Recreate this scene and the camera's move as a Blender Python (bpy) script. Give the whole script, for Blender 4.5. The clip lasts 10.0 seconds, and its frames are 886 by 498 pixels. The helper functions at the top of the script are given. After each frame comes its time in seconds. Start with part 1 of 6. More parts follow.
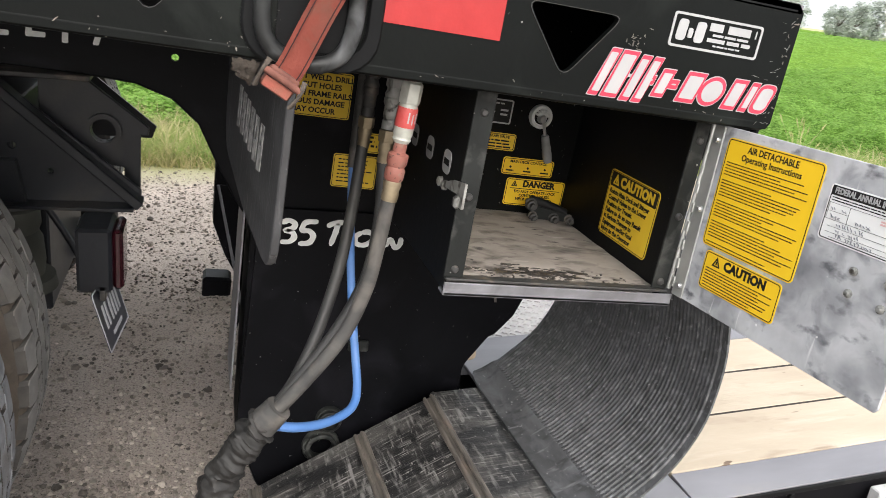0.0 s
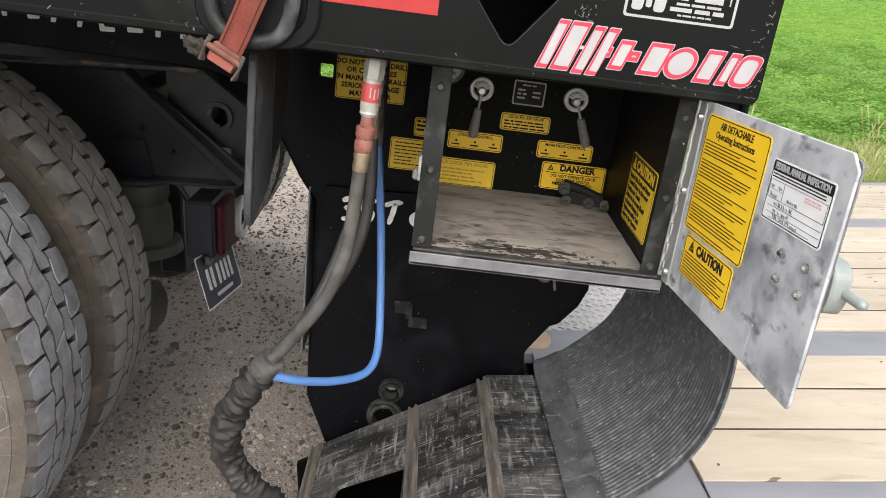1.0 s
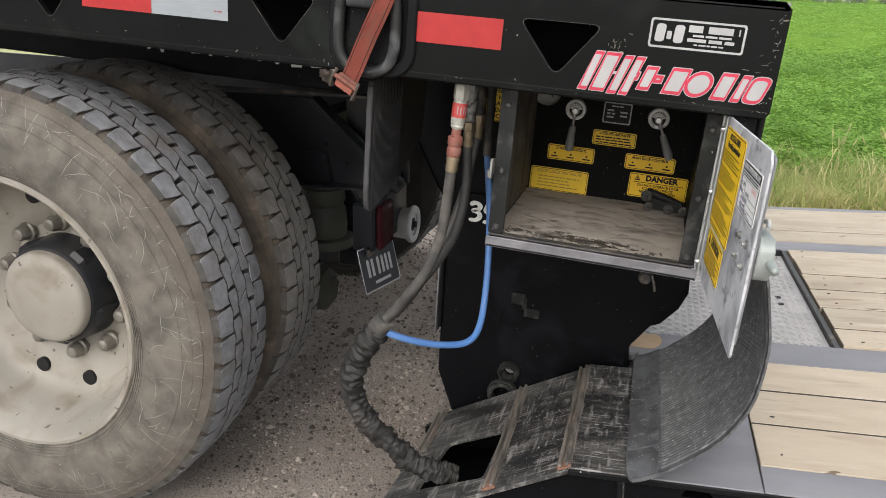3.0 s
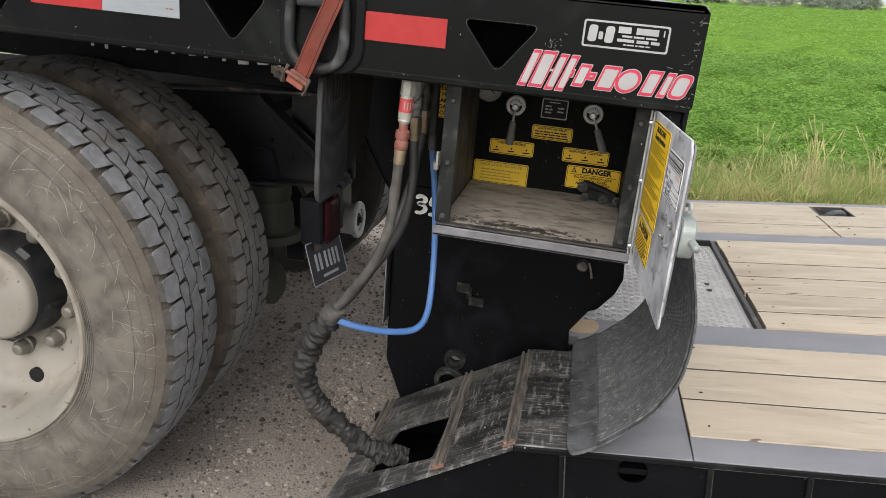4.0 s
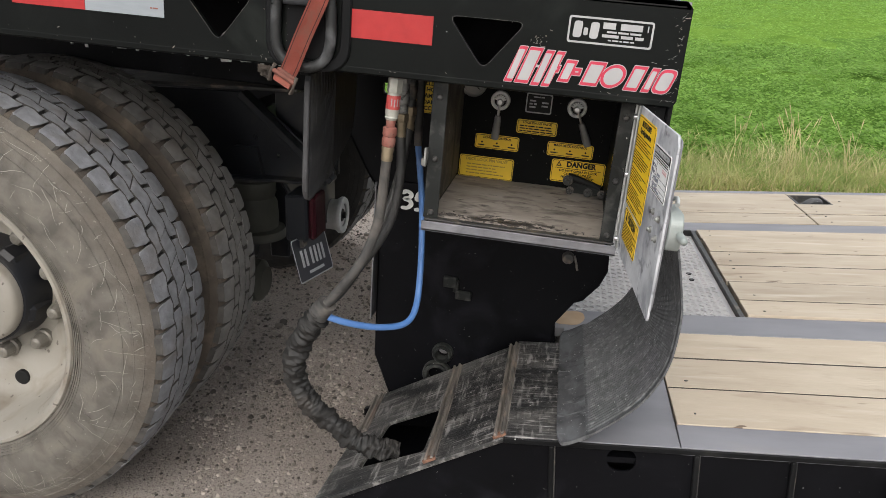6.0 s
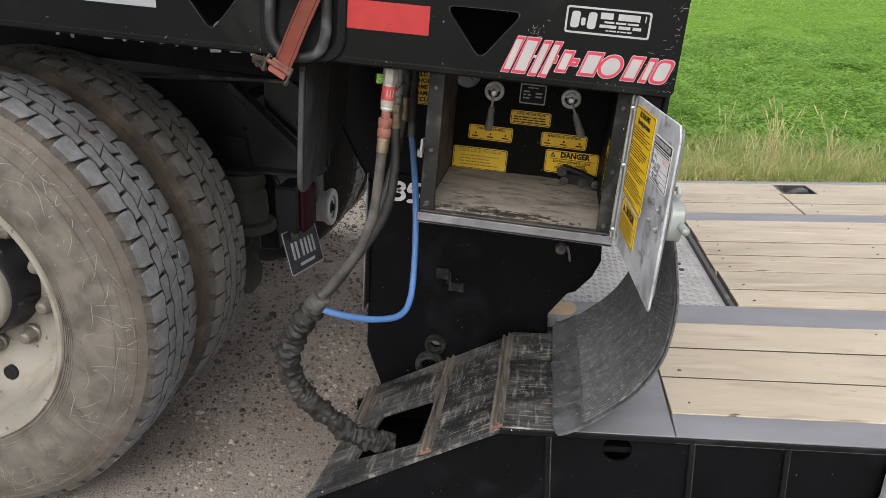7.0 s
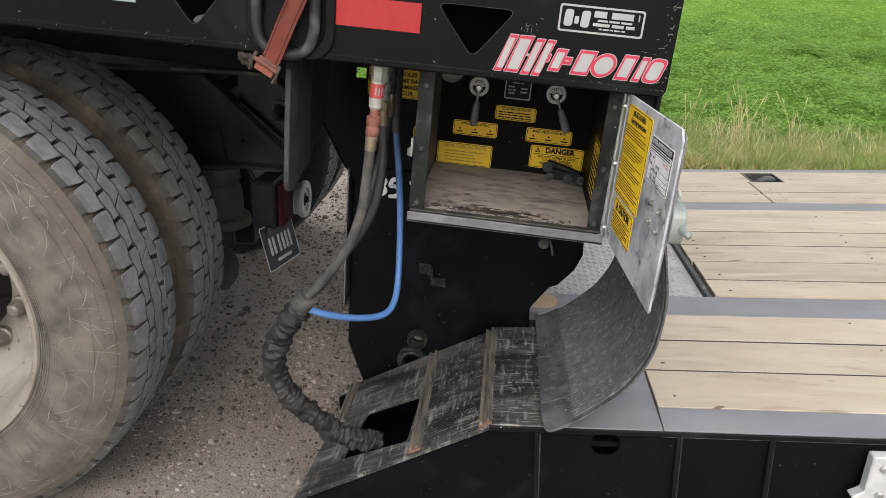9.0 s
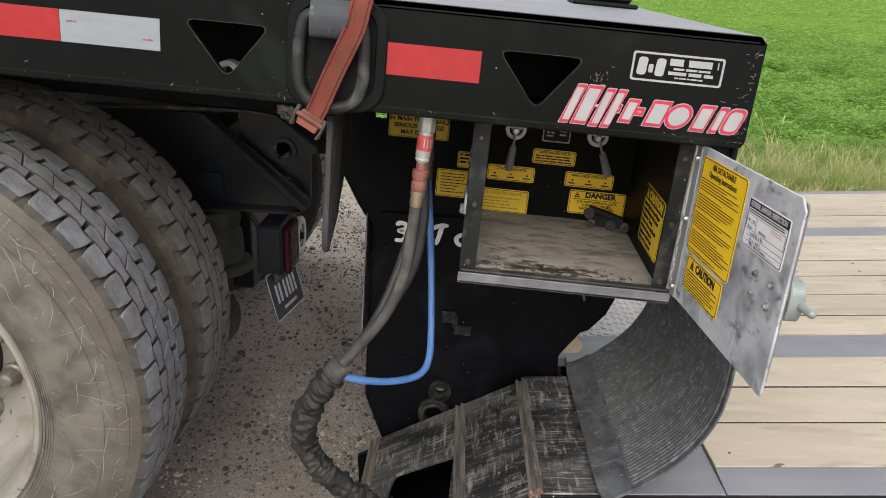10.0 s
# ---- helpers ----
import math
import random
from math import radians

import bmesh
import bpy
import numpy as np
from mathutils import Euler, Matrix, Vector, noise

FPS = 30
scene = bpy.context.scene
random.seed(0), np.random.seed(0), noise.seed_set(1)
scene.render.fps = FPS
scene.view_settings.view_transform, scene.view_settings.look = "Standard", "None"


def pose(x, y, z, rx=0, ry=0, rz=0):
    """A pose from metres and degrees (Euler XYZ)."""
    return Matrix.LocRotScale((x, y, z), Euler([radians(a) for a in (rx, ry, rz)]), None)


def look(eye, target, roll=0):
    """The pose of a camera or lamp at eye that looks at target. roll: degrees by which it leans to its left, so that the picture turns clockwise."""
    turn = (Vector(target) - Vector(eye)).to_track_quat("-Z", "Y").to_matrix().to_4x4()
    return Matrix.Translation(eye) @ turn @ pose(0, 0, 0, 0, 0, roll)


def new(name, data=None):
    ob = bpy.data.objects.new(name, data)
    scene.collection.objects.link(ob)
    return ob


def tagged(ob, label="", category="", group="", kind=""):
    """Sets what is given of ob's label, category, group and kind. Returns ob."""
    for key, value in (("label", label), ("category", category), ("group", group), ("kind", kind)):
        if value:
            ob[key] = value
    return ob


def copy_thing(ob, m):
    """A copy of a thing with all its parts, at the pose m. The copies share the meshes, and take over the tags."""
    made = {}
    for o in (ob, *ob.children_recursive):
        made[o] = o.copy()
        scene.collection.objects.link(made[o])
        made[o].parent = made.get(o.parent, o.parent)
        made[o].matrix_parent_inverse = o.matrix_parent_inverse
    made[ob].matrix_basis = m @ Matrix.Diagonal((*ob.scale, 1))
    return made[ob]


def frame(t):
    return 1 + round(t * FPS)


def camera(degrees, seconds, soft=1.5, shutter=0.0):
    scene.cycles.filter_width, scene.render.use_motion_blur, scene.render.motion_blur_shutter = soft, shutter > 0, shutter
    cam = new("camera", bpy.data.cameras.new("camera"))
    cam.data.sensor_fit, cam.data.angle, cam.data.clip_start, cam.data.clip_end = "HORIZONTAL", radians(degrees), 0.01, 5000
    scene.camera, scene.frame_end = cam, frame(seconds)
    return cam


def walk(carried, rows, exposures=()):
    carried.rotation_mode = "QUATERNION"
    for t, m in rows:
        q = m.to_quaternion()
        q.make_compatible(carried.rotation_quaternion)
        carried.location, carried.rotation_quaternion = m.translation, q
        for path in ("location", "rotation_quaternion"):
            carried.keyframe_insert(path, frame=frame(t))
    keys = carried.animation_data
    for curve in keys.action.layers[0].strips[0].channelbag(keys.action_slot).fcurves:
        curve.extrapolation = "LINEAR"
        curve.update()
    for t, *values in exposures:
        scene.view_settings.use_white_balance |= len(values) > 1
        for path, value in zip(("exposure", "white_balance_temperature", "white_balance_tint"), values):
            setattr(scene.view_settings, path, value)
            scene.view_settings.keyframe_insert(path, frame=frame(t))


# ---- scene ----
cam = camera(60.2, 10.0, 0.65, 0.18)
PATH = [
    (0, (-0.384, -1.002, 1.418), (0.233, 0.783, 0.759), 7.4),
    (0.5, (-0.182, -1.1, 1.436), (0.136, 0.755, 0.76), 5.1),
    (1, (0.011, -1.122, 1.421), (0.054, 0.75, 0.72), 4.4),
    (1.5, (0.162, -1.049, 1.404), (0.006, 0.817, 0.699), 2.6),
    (2, (0.295, -1.155, 1.431), (-0.107, 0.683, 0.754), 1.3),
    (2.5, (0.319, -1.273, 1.448), (-0.21, 0.536, 0.78), 1.2),
    (2.7, (0.3, -1.34, 1.456), (-0.236, 0.47, 0.794), 1.4),
    (3.8, (0.304, -1.493, 1.465), (-0.061, 0.364, 0.817), 2.5),
    (4, (0.307, -1.5, 1.465), (-0.053, 0.357, 0.814), 2.4),
    (4.5, (0.305, -1.508, 1.469), (-0.042, 0.347, 0.807), 2.2),
    (5, (0.304, -1.513, 1.47), (-0.021, 0.345, 0.804), 2.1),
    (5.5, (0.301, -1.514, 1.475), (-0.019, 0.345, 0.81), 2.0),
    (7, (0.262, -1.514, 1.473), (-0.001, 0.346, 0.785), 2.1),
    (7.5, (0.252, -1.509, 1.469), (0.009, 0.348, 0.767), 2.2),
    (8, (0.243, -1.503, 1.466), (0.015, 0.351, 0.752), 2.3),
    (8.5, (0.238, -1.502, 1.468), (0.029, 0.349, 0.74), 2.4),
    (9, (0.198, -1.497, 1.495), (0.036, 0.362, 0.773), 2.6),
    (9.5, (0.113, -1.427, 1.512), (-0.025, 0.435, 0.795), 2.5),
    (10, (-0.004, -1.355, 1.536), (-0.062, 0.522, 0.847), 2.5),
]
walk(cam, [(t, look(eye, target, roll)) for t, eye, target, roll in PATH], [(0, 1.34), (0.5, 1.26), (1, 1.24), (1.5, 1.29), (2, 1.27), (2.5, 1.06), (4, 0.76), (9, 0.74), (10, 0.76)])

# ---- light ----
world = bpy.data.worlds.new("world")
scene.world = world
world.use_nodes = True
wn = world.node_tree.nodes
sky = wn.new("ShaderNodeTexSky")
sky.sky_type = "NISHITA"
sky.sun_disc = False
sky.sun_elevation, sky.sun_rotation = radians(40), radians(180)
sky.air_density, sky.dust_density, sky.ozone_density = 1.0, 6.0, 1.0
pale = wn.new("ShaderNodeHueSaturation")
pale.inputs["Saturation"].default_value = 0.45
world.node_tree.links.new(sky.outputs[0], pale.inputs["Color"])
veil = wn.new("ShaderNodeMix")
veil.data_type = "RGBA"
veil.inputs[0].default_value = 0.5
veil.inputs[7].default_value = (6.6, 6.8, 7.0, 1)
world.node_tree.links.new(pale.outputs[0], veil.inputs[6])
world.node_tree.links.new(veil.outputs[2], wn["Background"].inputs["Color"])
wn["Background"].inputs["Strength"].default_value = 0.15
sun = new("sun", bpy.data.lights.new("sun", "SUN"))
sun.data.energy, sun.data.angle, sun.data.color = 0.45, radians(40), (1.0, 0.985, 0.96)
sun.matrix_world = look((0.0, -1.0, 0.839), (0, 0, 0))


# ---- materials ----
def surf(name, c1, c2, scale=8.0, rough=(0.5, 0.7), metal=0.0, bump=0.1, fine=90.0, stretch=(1, 1, 1), specks=None, dust=None, coat=0.0, vary=0.0, spec=0.5):
    """Two tones by coarse noise, fine grain in bump and roughness; specks: (colour, scale, threshold); dust: (colour, scale, low, high)."""
    m = bpy.data.materials.new(name)
    m.use_nodes = True
    n, l = m.node_tree.nodes, m.node_tree.links
    b = n["Principled BSDF"]
    b.inputs["Metallic"].default_value = metal
    b.inputs["Coat Weight"].default_value = coat
    b.inputs["Specular IOR Level"].default_value = spec
    co = n.new("ShaderNodeTexCoord")
    mp = n.new("ShaderNodeMapping")
    mp.inputs["Scale"].default_value = stretch
    l.new(co.outputs["Object"], mp.inputs["Vector"])

    def noise_at(s, detail=4.0, warp=0.0):
        t = n.new("ShaderNodeTexNoise")
        t.inputs["Scale"].default_value, t.inputs["Detail"].default_value, t.inputs["Distortion"].default_value = s, detail, warp
        l.new(mp.outputs[0], t.inputs["Vector"])
        return t

    def ramp(src, lo, hi, clo=(0, 0, 0, 1), chi=(1, 1, 1, 1)):
        r = n.new("ShaderNodeValToRGB")
        r.color_ramp.elements[0].position, r.color_ramp.elements[1].position = lo, hi
        r.color_ramp.elements[0].color, r.color_ramp.elements[1].color = clo, chi
        l.new(src, r.inputs[0])
        return r

    def mix(fac, a, c):
        x = n.new("ShaderNodeMix")
        x.data_type = "RGBA"
        l.new(fac, x.inputs[0])
        if isinstance(a, tuple):
            x.inputs[6].default_value = (*a, 1)
        else:
            l.new(a, x.inputs[6])
        x.inputs[7].default_value = (*c, 1)
        return x.outputs[2]

    big, small = noise_at(scale, 5.0, 0.4), noise_at(fine, 3.0)
    col = ramp(big.outputs[0], 0.3, 0.7, (*c1, 1), (*c2, 1)).outputs[0]
    if dust:
        col = mix(ramp(noise_at(dust[1], 6.0, 0.6).outputs[0], dust[2], dust[3]).outputs[0], col, dust[0])
    if specks:
        col = mix(ramp(noise_at(specks[1], 2.0).outputs[0], specks[2], specks[2] + 0.03).outputs[0], col, specks[0])
    if vary:
        info, hsv, mul = n.new("ShaderNodeObjectInfo"), n.new("ShaderNodeHueSaturation"), n.new("ShaderNodeMapRange")
        mul.inputs["To Min"].default_value, mul.inputs["To Max"].default_value = 1 - vary, 1 + vary
        l.new(info.outputs["Random"], mul.inputs[0])
        l.new(mul.outputs[0], hsv.inputs["Value"])
        l.new(col, hsv.inputs["Color"])
        col = hsv.outputs[0]
    l.new(col, b.inputs["Base Color"])
    rr = n.new("ShaderNodeMapRange")
    rr.inputs["To Min"].default_value, rr.inputs["To Max"].default_value = rough
    l.new(big.outputs[0], rr.inputs[0])
    l.new(rr.outputs[0], b.inputs["Roughness"])
    if bump:
        bp = n.new("ShaderNodeBump")
        bp.inputs["Strength"].default_value, bp.inputs["Distance"].default_value = bump, 0.004
        l.new(small.outputs[0], bp.inputs["Height"])
        l.new(bp.outputs[0], b.inputs["Normal"])
    return m


BLACK = surf("black_paint", (0.0042, 0.0044, 0.0048), (0.009, 0.0094, 0.01), 5, (0.45, 0.6), spec=0.12, bump=0.08, fine=60, specks=((0.3, 0.3, 0.28), 130, 0.76), dust=((0.045, 0.044, 0.04), 3.5, 0.6, 0.85))
FRAME = surf("black_frame_paint", (0.0017, 0.0018, 0.0024), (0.0042, 0.0043, 0.0056), 4, (0.38, 0.65), spec=0.1, bump=0.12, fine=40, specks=((0.2, 0.2, 0.19), 130, 0.745), dust=((0.0125, 0.012, 0.0155), 7, 0.55, 0.82))
FLANGE = surf("worn_flange_paint", (0.008, 0.0088, 0.0085), (0.019, 0.0205, 0.0196), 12, (0.42, 0.62), spec=0.2, bump=0.15, dust=((0.06, 0.061, 0.057), 22, 0.5, 0.72), specks=((0.3, 0.3, 0.27), 95, 0.72))
BRACKET = surf("pale_galvanised_bracket", (0.42, 0.42, 0.42), (0.56, 0.56, 0.555), 25, (0.45, 0.6), metal=0.1, bump=0.05)
PANEL = surf("dusty_black_panel", (0.0024, 0.0026, 0.0024), (0.005, 0.0053, 0.005), 7, (0.5, 0.7), spec=0.1, bump=0.08, specks=((0.12, 0.115, 0.1), 120, 0.72))
GREENBLACK = surf("green_black_paint", (0.002, 0.0026, 0.0024), (0.0046, 0.0057, 0.0052), 4, (0.38, 0.55), spec=0.12, bump=0.08, fine=70, specks=((0.4, 0.4, 0.38), 110, 0.735), dust=((0.014, 0.0165, 0.0145), 7, 0.55, 0.82))
CHASSIS = surf("truck_chassis_paint", (0.0058, 0.0068, 0.0094), (0.0125, 0.0144, 0.019), 6, (0.3, 0.5), spec=0.45, bump=0.1, dust=((0.03, 0.027, 0.024), 6, 0.55, 0.8))
DARKSTEEL = surf("dark_worn_steel", (0.02, 0.02, 0.02), (0.05, 0.048, 0.045), 12, (0.45, 0.65), bump=0.2, dust=((0.16, 0.13, 0.1), 20, 0.55, 0.75))
RAMPSTEEL = surf("worn_ramp_steel", (0.016, 0.016, 0.0165), (0.12, 0.114, 0.107), 9, (0.4, 0.6), bump=0.4, fine=260, stretch=(0.3, 1, 0.32), dust=((0.13, 0.123, 0.114), 55, 0.52, 0.68), specks=((0.22, 0.207, 0.19), 110, 0.72))


def scuffed(m, layers):
    """Scrape marks over a base colour; a layer: (colour, stretch, scale, low, high)."""
    n, l = m.node_tree.nodes, m.node_tree.links
    b = n["Principled BSDF"]
    for colour, stretch, scale, lo, hi in layers:
        src = b.inputs["Base Color"].links[0].from_socket
        co, mp, t, r, x = n.new("ShaderNodeTexCoord"), n.new("ShaderNodeMapping"), n.new("ShaderNodeTexNoise"), n.new("ShaderNodeMapRange"), n.new("ShaderNodeMix")
        mp.inputs["Scale"].default_value = stretch
        t.inputs["Scale"].default_value, t.inputs["Detail"].default_value = scale, 5.0
        r.inputs["From Min"].default_value, r.inputs["From Max"].default_value = lo, hi
        l.new(co.outputs["Object"], mp.inputs["Vector"])
        l.new(mp.outputs[0], t.inputs["Vector"])
        l.new(t.outputs[0], r.inputs[0])
        x.data_type = "RGBA"
        l.new(r.outputs[0], x.inputs[0])
        l.new(src, x.inputs[6])
        x.inputs[7].default_value = (*colour, 1)
        l.new(x.outputs[2], b.inputs["Base Color"])


scuffed(RAMPSTEEL, [((0.02, 0.02, 0.0205), (0.6, 1, 0.6), 8, 0.45, 0.6), ((0.245, 0.236, 0.225), (1, 0.14, 1), 80, 0.53, 0.69), ((0.28, 0.27, 0.257), (0.1, 1, 0.1), 150, 0.55, 0.71), ((0.018, 0.018, 0.0185), (0.3, 1, 0.3), 15, 0.48, 0.62), ((0.25, 0.24, 0.225), (1, 0.5, 1), 120, 0.62, 0.74), ((0.016, 0.016, 0.0165), (1, 0.4, 1), 42, 0.56, 0.68)])
APRON = surf("worn_apron_rubber", (0.036, 0.037, 0.038), (0.082, 0.084, 0.088), 24, (0.55, 0.75), bump=0.25, fine=200, dust=((0.145, 0.147, 0.153), 60, 0.5, 0.78), specks=((0.36, 0.36, 0.36), 120, 0.715))
HEM = surf("scuffed_apron_hem", (0.026, 0.0265, 0.0275), (0.098, 0.099, 0.103), 18, (0.6, 0.8), bump=0.2, fine=160, stretch=(1, 0.5, 1), dust=((0.13, 0.134, 0.142), 34, 0.5, 0.85), specks=((0.26, 0.26, 0.26), 150, 0.69))
scuffed(HEM, [((0.17, 0.17, 0.175), (0.25, 1, 0.25), 70, 0.6, 0.74), ((0.022, 0.022, 0.023), (0.5, 1, 0.5), 26, 0.56, 0.7)])
scuffed(APRON, [((0.2, 0.2, 0.205), (0.3, 1, 0.3), 110, 0.63, 0.74)])
RINGSTEEL = surf("worn_ring_steel", (0.008, 0.0085, 0.0085), (0.02, 0.021, 0.021), 10, (0.4, 0.6), spec=0.35, bump=0.25, dust=((0.085, 0.087, 0.09), 16, 0.52, 0.7))
CLIPSTEEL = surf("dusty_clip_paint", (0.03, 0.032, 0.036), (0.06, 0.063, 0.07), 9, (0.5, 0.7), bump=0.2, spec=0.3, dust=((0.12, 0.12, 0.125), 30, 0.62, 0.75))
RIBSTEEL = surf("worn_rib_steel", (0.06, 0.055, 0.05), (0.2, 0.175, 0.15), 40, (0.5, 0.7), bump=0.3, stretch=(1, 0.25, 1), dust=((0.24, 0.185, 0.15), 25, 0.56, 0.75))
DECKSTEEL = surf("grey_deck_steel", (0.165, 0.162, 0.177), (0.245, 0.242, 0.258), 7, (0.45, 0.65), metal=0.25, bump=0.08, stretch=(0.3, 1, 1), dust=((0.29, 0.27, 0.25), 5, 0.6, 0.85))
DIAMOND = surf("diamond_plate_steel", (0.33, 0.322, 0.319), (0.43, 0.42, 0.413), 9, (0.5, 0.65), metal=0.15, bump=0.08)
WOOD = surf("bleached_deck_wood", (0.385, 0.318, 0.238), (0.46, 0.394, 0.307), 11, (0.7, 0.85), bump=0.22, fine=90, stretch=(0.3, 1, 1), dust=((0.29, 0.228, 0.165), 20, 0.58, 0.82), specks=((0.13, 0.09, 0.06), 36, 0.715), vary=0.1)
scuffed(WOOD, [((0.3, 0.242, 0.18), (0.22, 1, 1), 6, 0.55, 0.8), ((0.52, 0.455, 0.37), (0.1, 1, 1), 30, 0.58, 0.78), ((0.24, 0.18, 0.125), (0.16, 1, 1), 24, 0.66, 0.76)])
RUBBER = surf("black_rubber", (0.035, 0.036, 0.038), (0.075, 0.076, 0.08), 14, (0.5, 0.7), bump=0.2, dust=((0.17, 0.17, 0.17), 16, 0.5, 0.8), specks=((0.3, 0.3, 0.3), 120, 0.75))
TYRE = surf("tyre_rubber", (0.155, 0.158, 0.168), (0.25, 0.254, 0.27), 30, (0.8, 0.95), spec=0.3, bump=0.5, fine=140, dust=((0.14, 0.122, 0.104), 9, 0.54, 0.8), specks=((0.09, 0.088, 0.086), 120, 0.74))
SIDEWALL = surf("dusty_tyre_sidewall", (0.064, 0.058, 0.049), (0.143, 0.131, 0.112), 16, (0.8, 0.92), bump=0.6, fine=120, dust=((0.155, 0.138, 0.114), 11, 0.52, 0.74), specks=((0.2, 0.187, 0.162), 90, 0.7))
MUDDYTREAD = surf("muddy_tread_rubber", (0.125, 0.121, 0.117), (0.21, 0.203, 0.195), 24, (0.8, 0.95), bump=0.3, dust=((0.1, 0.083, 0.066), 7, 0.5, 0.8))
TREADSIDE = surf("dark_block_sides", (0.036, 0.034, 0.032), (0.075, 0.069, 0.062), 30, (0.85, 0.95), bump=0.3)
GROOVE = surf("groove_shade_rubber", (0.012, 0.011, 0.01), (0.03, 0.027, 0.024), 18, (0.8, 0.9), bump=0.2)
MUDBAND = surf("mud_and_shade_brown", (0.036, 0.029, 0.023), (0.085, 0.068, 0.053), 12, (0.85, 0.95), bump=0.5, fine=80, dust=((0.14, 0.112, 0.084), 16, 0.5, 0.72))
def mud_towards_tread(m):
    """Brown mud thickens unevenly towards the tread of a wheel turned about y."""
    n, l = m.node_tree.nodes, m.node_tree.links
    b = n["Principled BSDF"]
    src = b.inputs["Base Color"].links[0].from_socket
    co, flat, size, wob, add, rng, x = (n.new("ShaderNode" + k) for k in ("TexCoord", "VectorMath", "VectorMath", "TexNoise", "Math", "MapRange", "Mix"))
    flat.operation, size.operation = "MULTIPLY", "LENGTH"
    flat.inputs[1].default_value = (1, 0, 1)
    wob.inputs["Scale"].default_value, wob.inputs["Detail"].default_value = 9, 8
    l.new(co.outputs["Object"], flat.inputs[0])
    l.new(flat.outputs[0], size.inputs[0])
    l.new(co.outputs["Object"], wob.inputs["Vector"])
    rng.inputs["From Min"].default_value, rng.inputs["From Max"].default_value, rng.inputs["To Max"].default_value = 0.61, 0.73, 0.7
    add.operation = "MULTIPLY_ADD"
    add.inputs[1].default_value = 0.16
    l.new(wob.outputs[0], add.inputs[0])
    l.new(size.outputs["Value"], add.inputs[2])
    l.new(add.outputs[0], rng.inputs[0])
    x.data_type = "RGBA"
    l.new(rng.outputs[0], x.inputs[0])
    l.new(src, x.inputs[6])
    x.inputs[7].default_value = (0.085, 0.066, 0.05, 1)
    l.new(x.outputs[2], b.inputs["Base Color"])


mud_towards_tread(SIDEWALL)
SCUFF = surf("pale_rubber_scuff", (0.19, 0.179, 0.158), (0.28, 0.262, 0.23), 30, (0.85, 0.95), bump=0)
NUT = surf("dull_nut_steel", (0.12, 0.111, 0.095), (0.2, 0.187, 0.163), 18, (0.35, 0.55), metal=0.25, bump=0.08, dust=((0.2, 0.185, 0.155), 20, 0.5, 0.75))
CREAM = surf("cream_wheel_paint", (0.215, 0.198, 0.168), (0.29, 0.27, 0.236), 5, (0.45, 0.65), bump=0.12, fine=60, dust=((0.17, 0.143, 0.11), 9, 0.5, 0.75), specks=((0.11, 0.095, 0.078), 45, 0.69))
ALU = surf("scuffed_aluminium", (0.36, 0.366, 0.378), (0.56, 0.568, 0.584), 16, (0.55, 0.75), metal=0.12, spec=0.3, bump=0.15, dust=((0.24, 0.246, 0.26), 22, 0.52, 0.7), specks=((0.75, 0.75, 0.75), 60, 0.74))
scuffed(ALU, [((0.17, 0.176, 0.19), (1, 1, 1), 7, 0.5, 0.72), ((0.62, 0.62, 0.62), (1, 1, 0.12), 60, 0.66, 0.74), ((0.12, 0.124, 0.135), (1, 1, 1.6), 26, 0.58, 0.72)])
ZINC = surf("zinc_plated_steel", (0.45, 0.46, 0.44), (0.6, 0.6, 0.57), 20, (0.35, 0.5), metal=0.7, bump=0.05)
STEEL = surf("bright_steel", (0.5, 0.5, 0.5), (0.62, 0.62, 0.62), 20, (0.25, 0.4), metal=0.9, bump=0.03)
LATCHZINC = surf("greenish_zinc", (0.22, 0.245, 0.23), (0.32, 0.345, 0.33), 20, (0.4, 0.55), metal=0.3, bump=0.05)
BRASS = surf("dull_brass", (0.2, 0.16, 0.105), (0.32, 0.26, 0.175), 40, (0.4, 0.6), metal=0.7, bump=0.05)
YELLOW = surf("yellow_decal", (0.8, 0.5, 0.015), (0.86, 0.56, 0.02), 9, (0.4, 0.5), bump=0.02)
YELLOWDIRTY = surf("dusty_yellow_decal", (0.7, 0.47, 0.025), (0.82, 0.55, 0.035), 14, (0.5, 0.6), bump=0.02)
JOINT = surf("packed_dirt_joint", (0.018, 0.014, 0.011), (0.045, 0.035, 0.027), 40, (0.9, 0.97), bump=0.4)
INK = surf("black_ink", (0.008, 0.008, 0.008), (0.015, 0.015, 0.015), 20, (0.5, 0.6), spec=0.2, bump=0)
FADEDINK = surf("faded_ink", (0.3, 0.2, 0.03), (0.4, 0.27, 0.04), 20, (0.5, 0.6), bump=0)
WHITE = surf("white_vinyl", (0.31, 0.31, 0.315), (0.39, 0.39, 0.39), 12, (0.4, 0.5), bump=0.02)
PEN = surf("pen_ink", (0.1, 0.105, 0.13), (0.2, 0.205, 0.23), 80, (0.5, 0.6), bump=0)
PINKSTAMP = surf("faint_red_stamp", (0.62, 0.38, 0.37), (0.68, 0.48, 0.46), 30, (0.5, 0.6), bump=0)
CARD = surf("white_card", (0.66, 0.66, 0.65), (0.74, 0.74, 0.73), 20, (0.5, 0.6), bump=0.02)
FADEDWHITE = surf("rubbed_white_print", (0.1, 0.1, 0.1), (0.36, 0.36, 0.35), 60, (0.6, 0.8), bump=0.1)
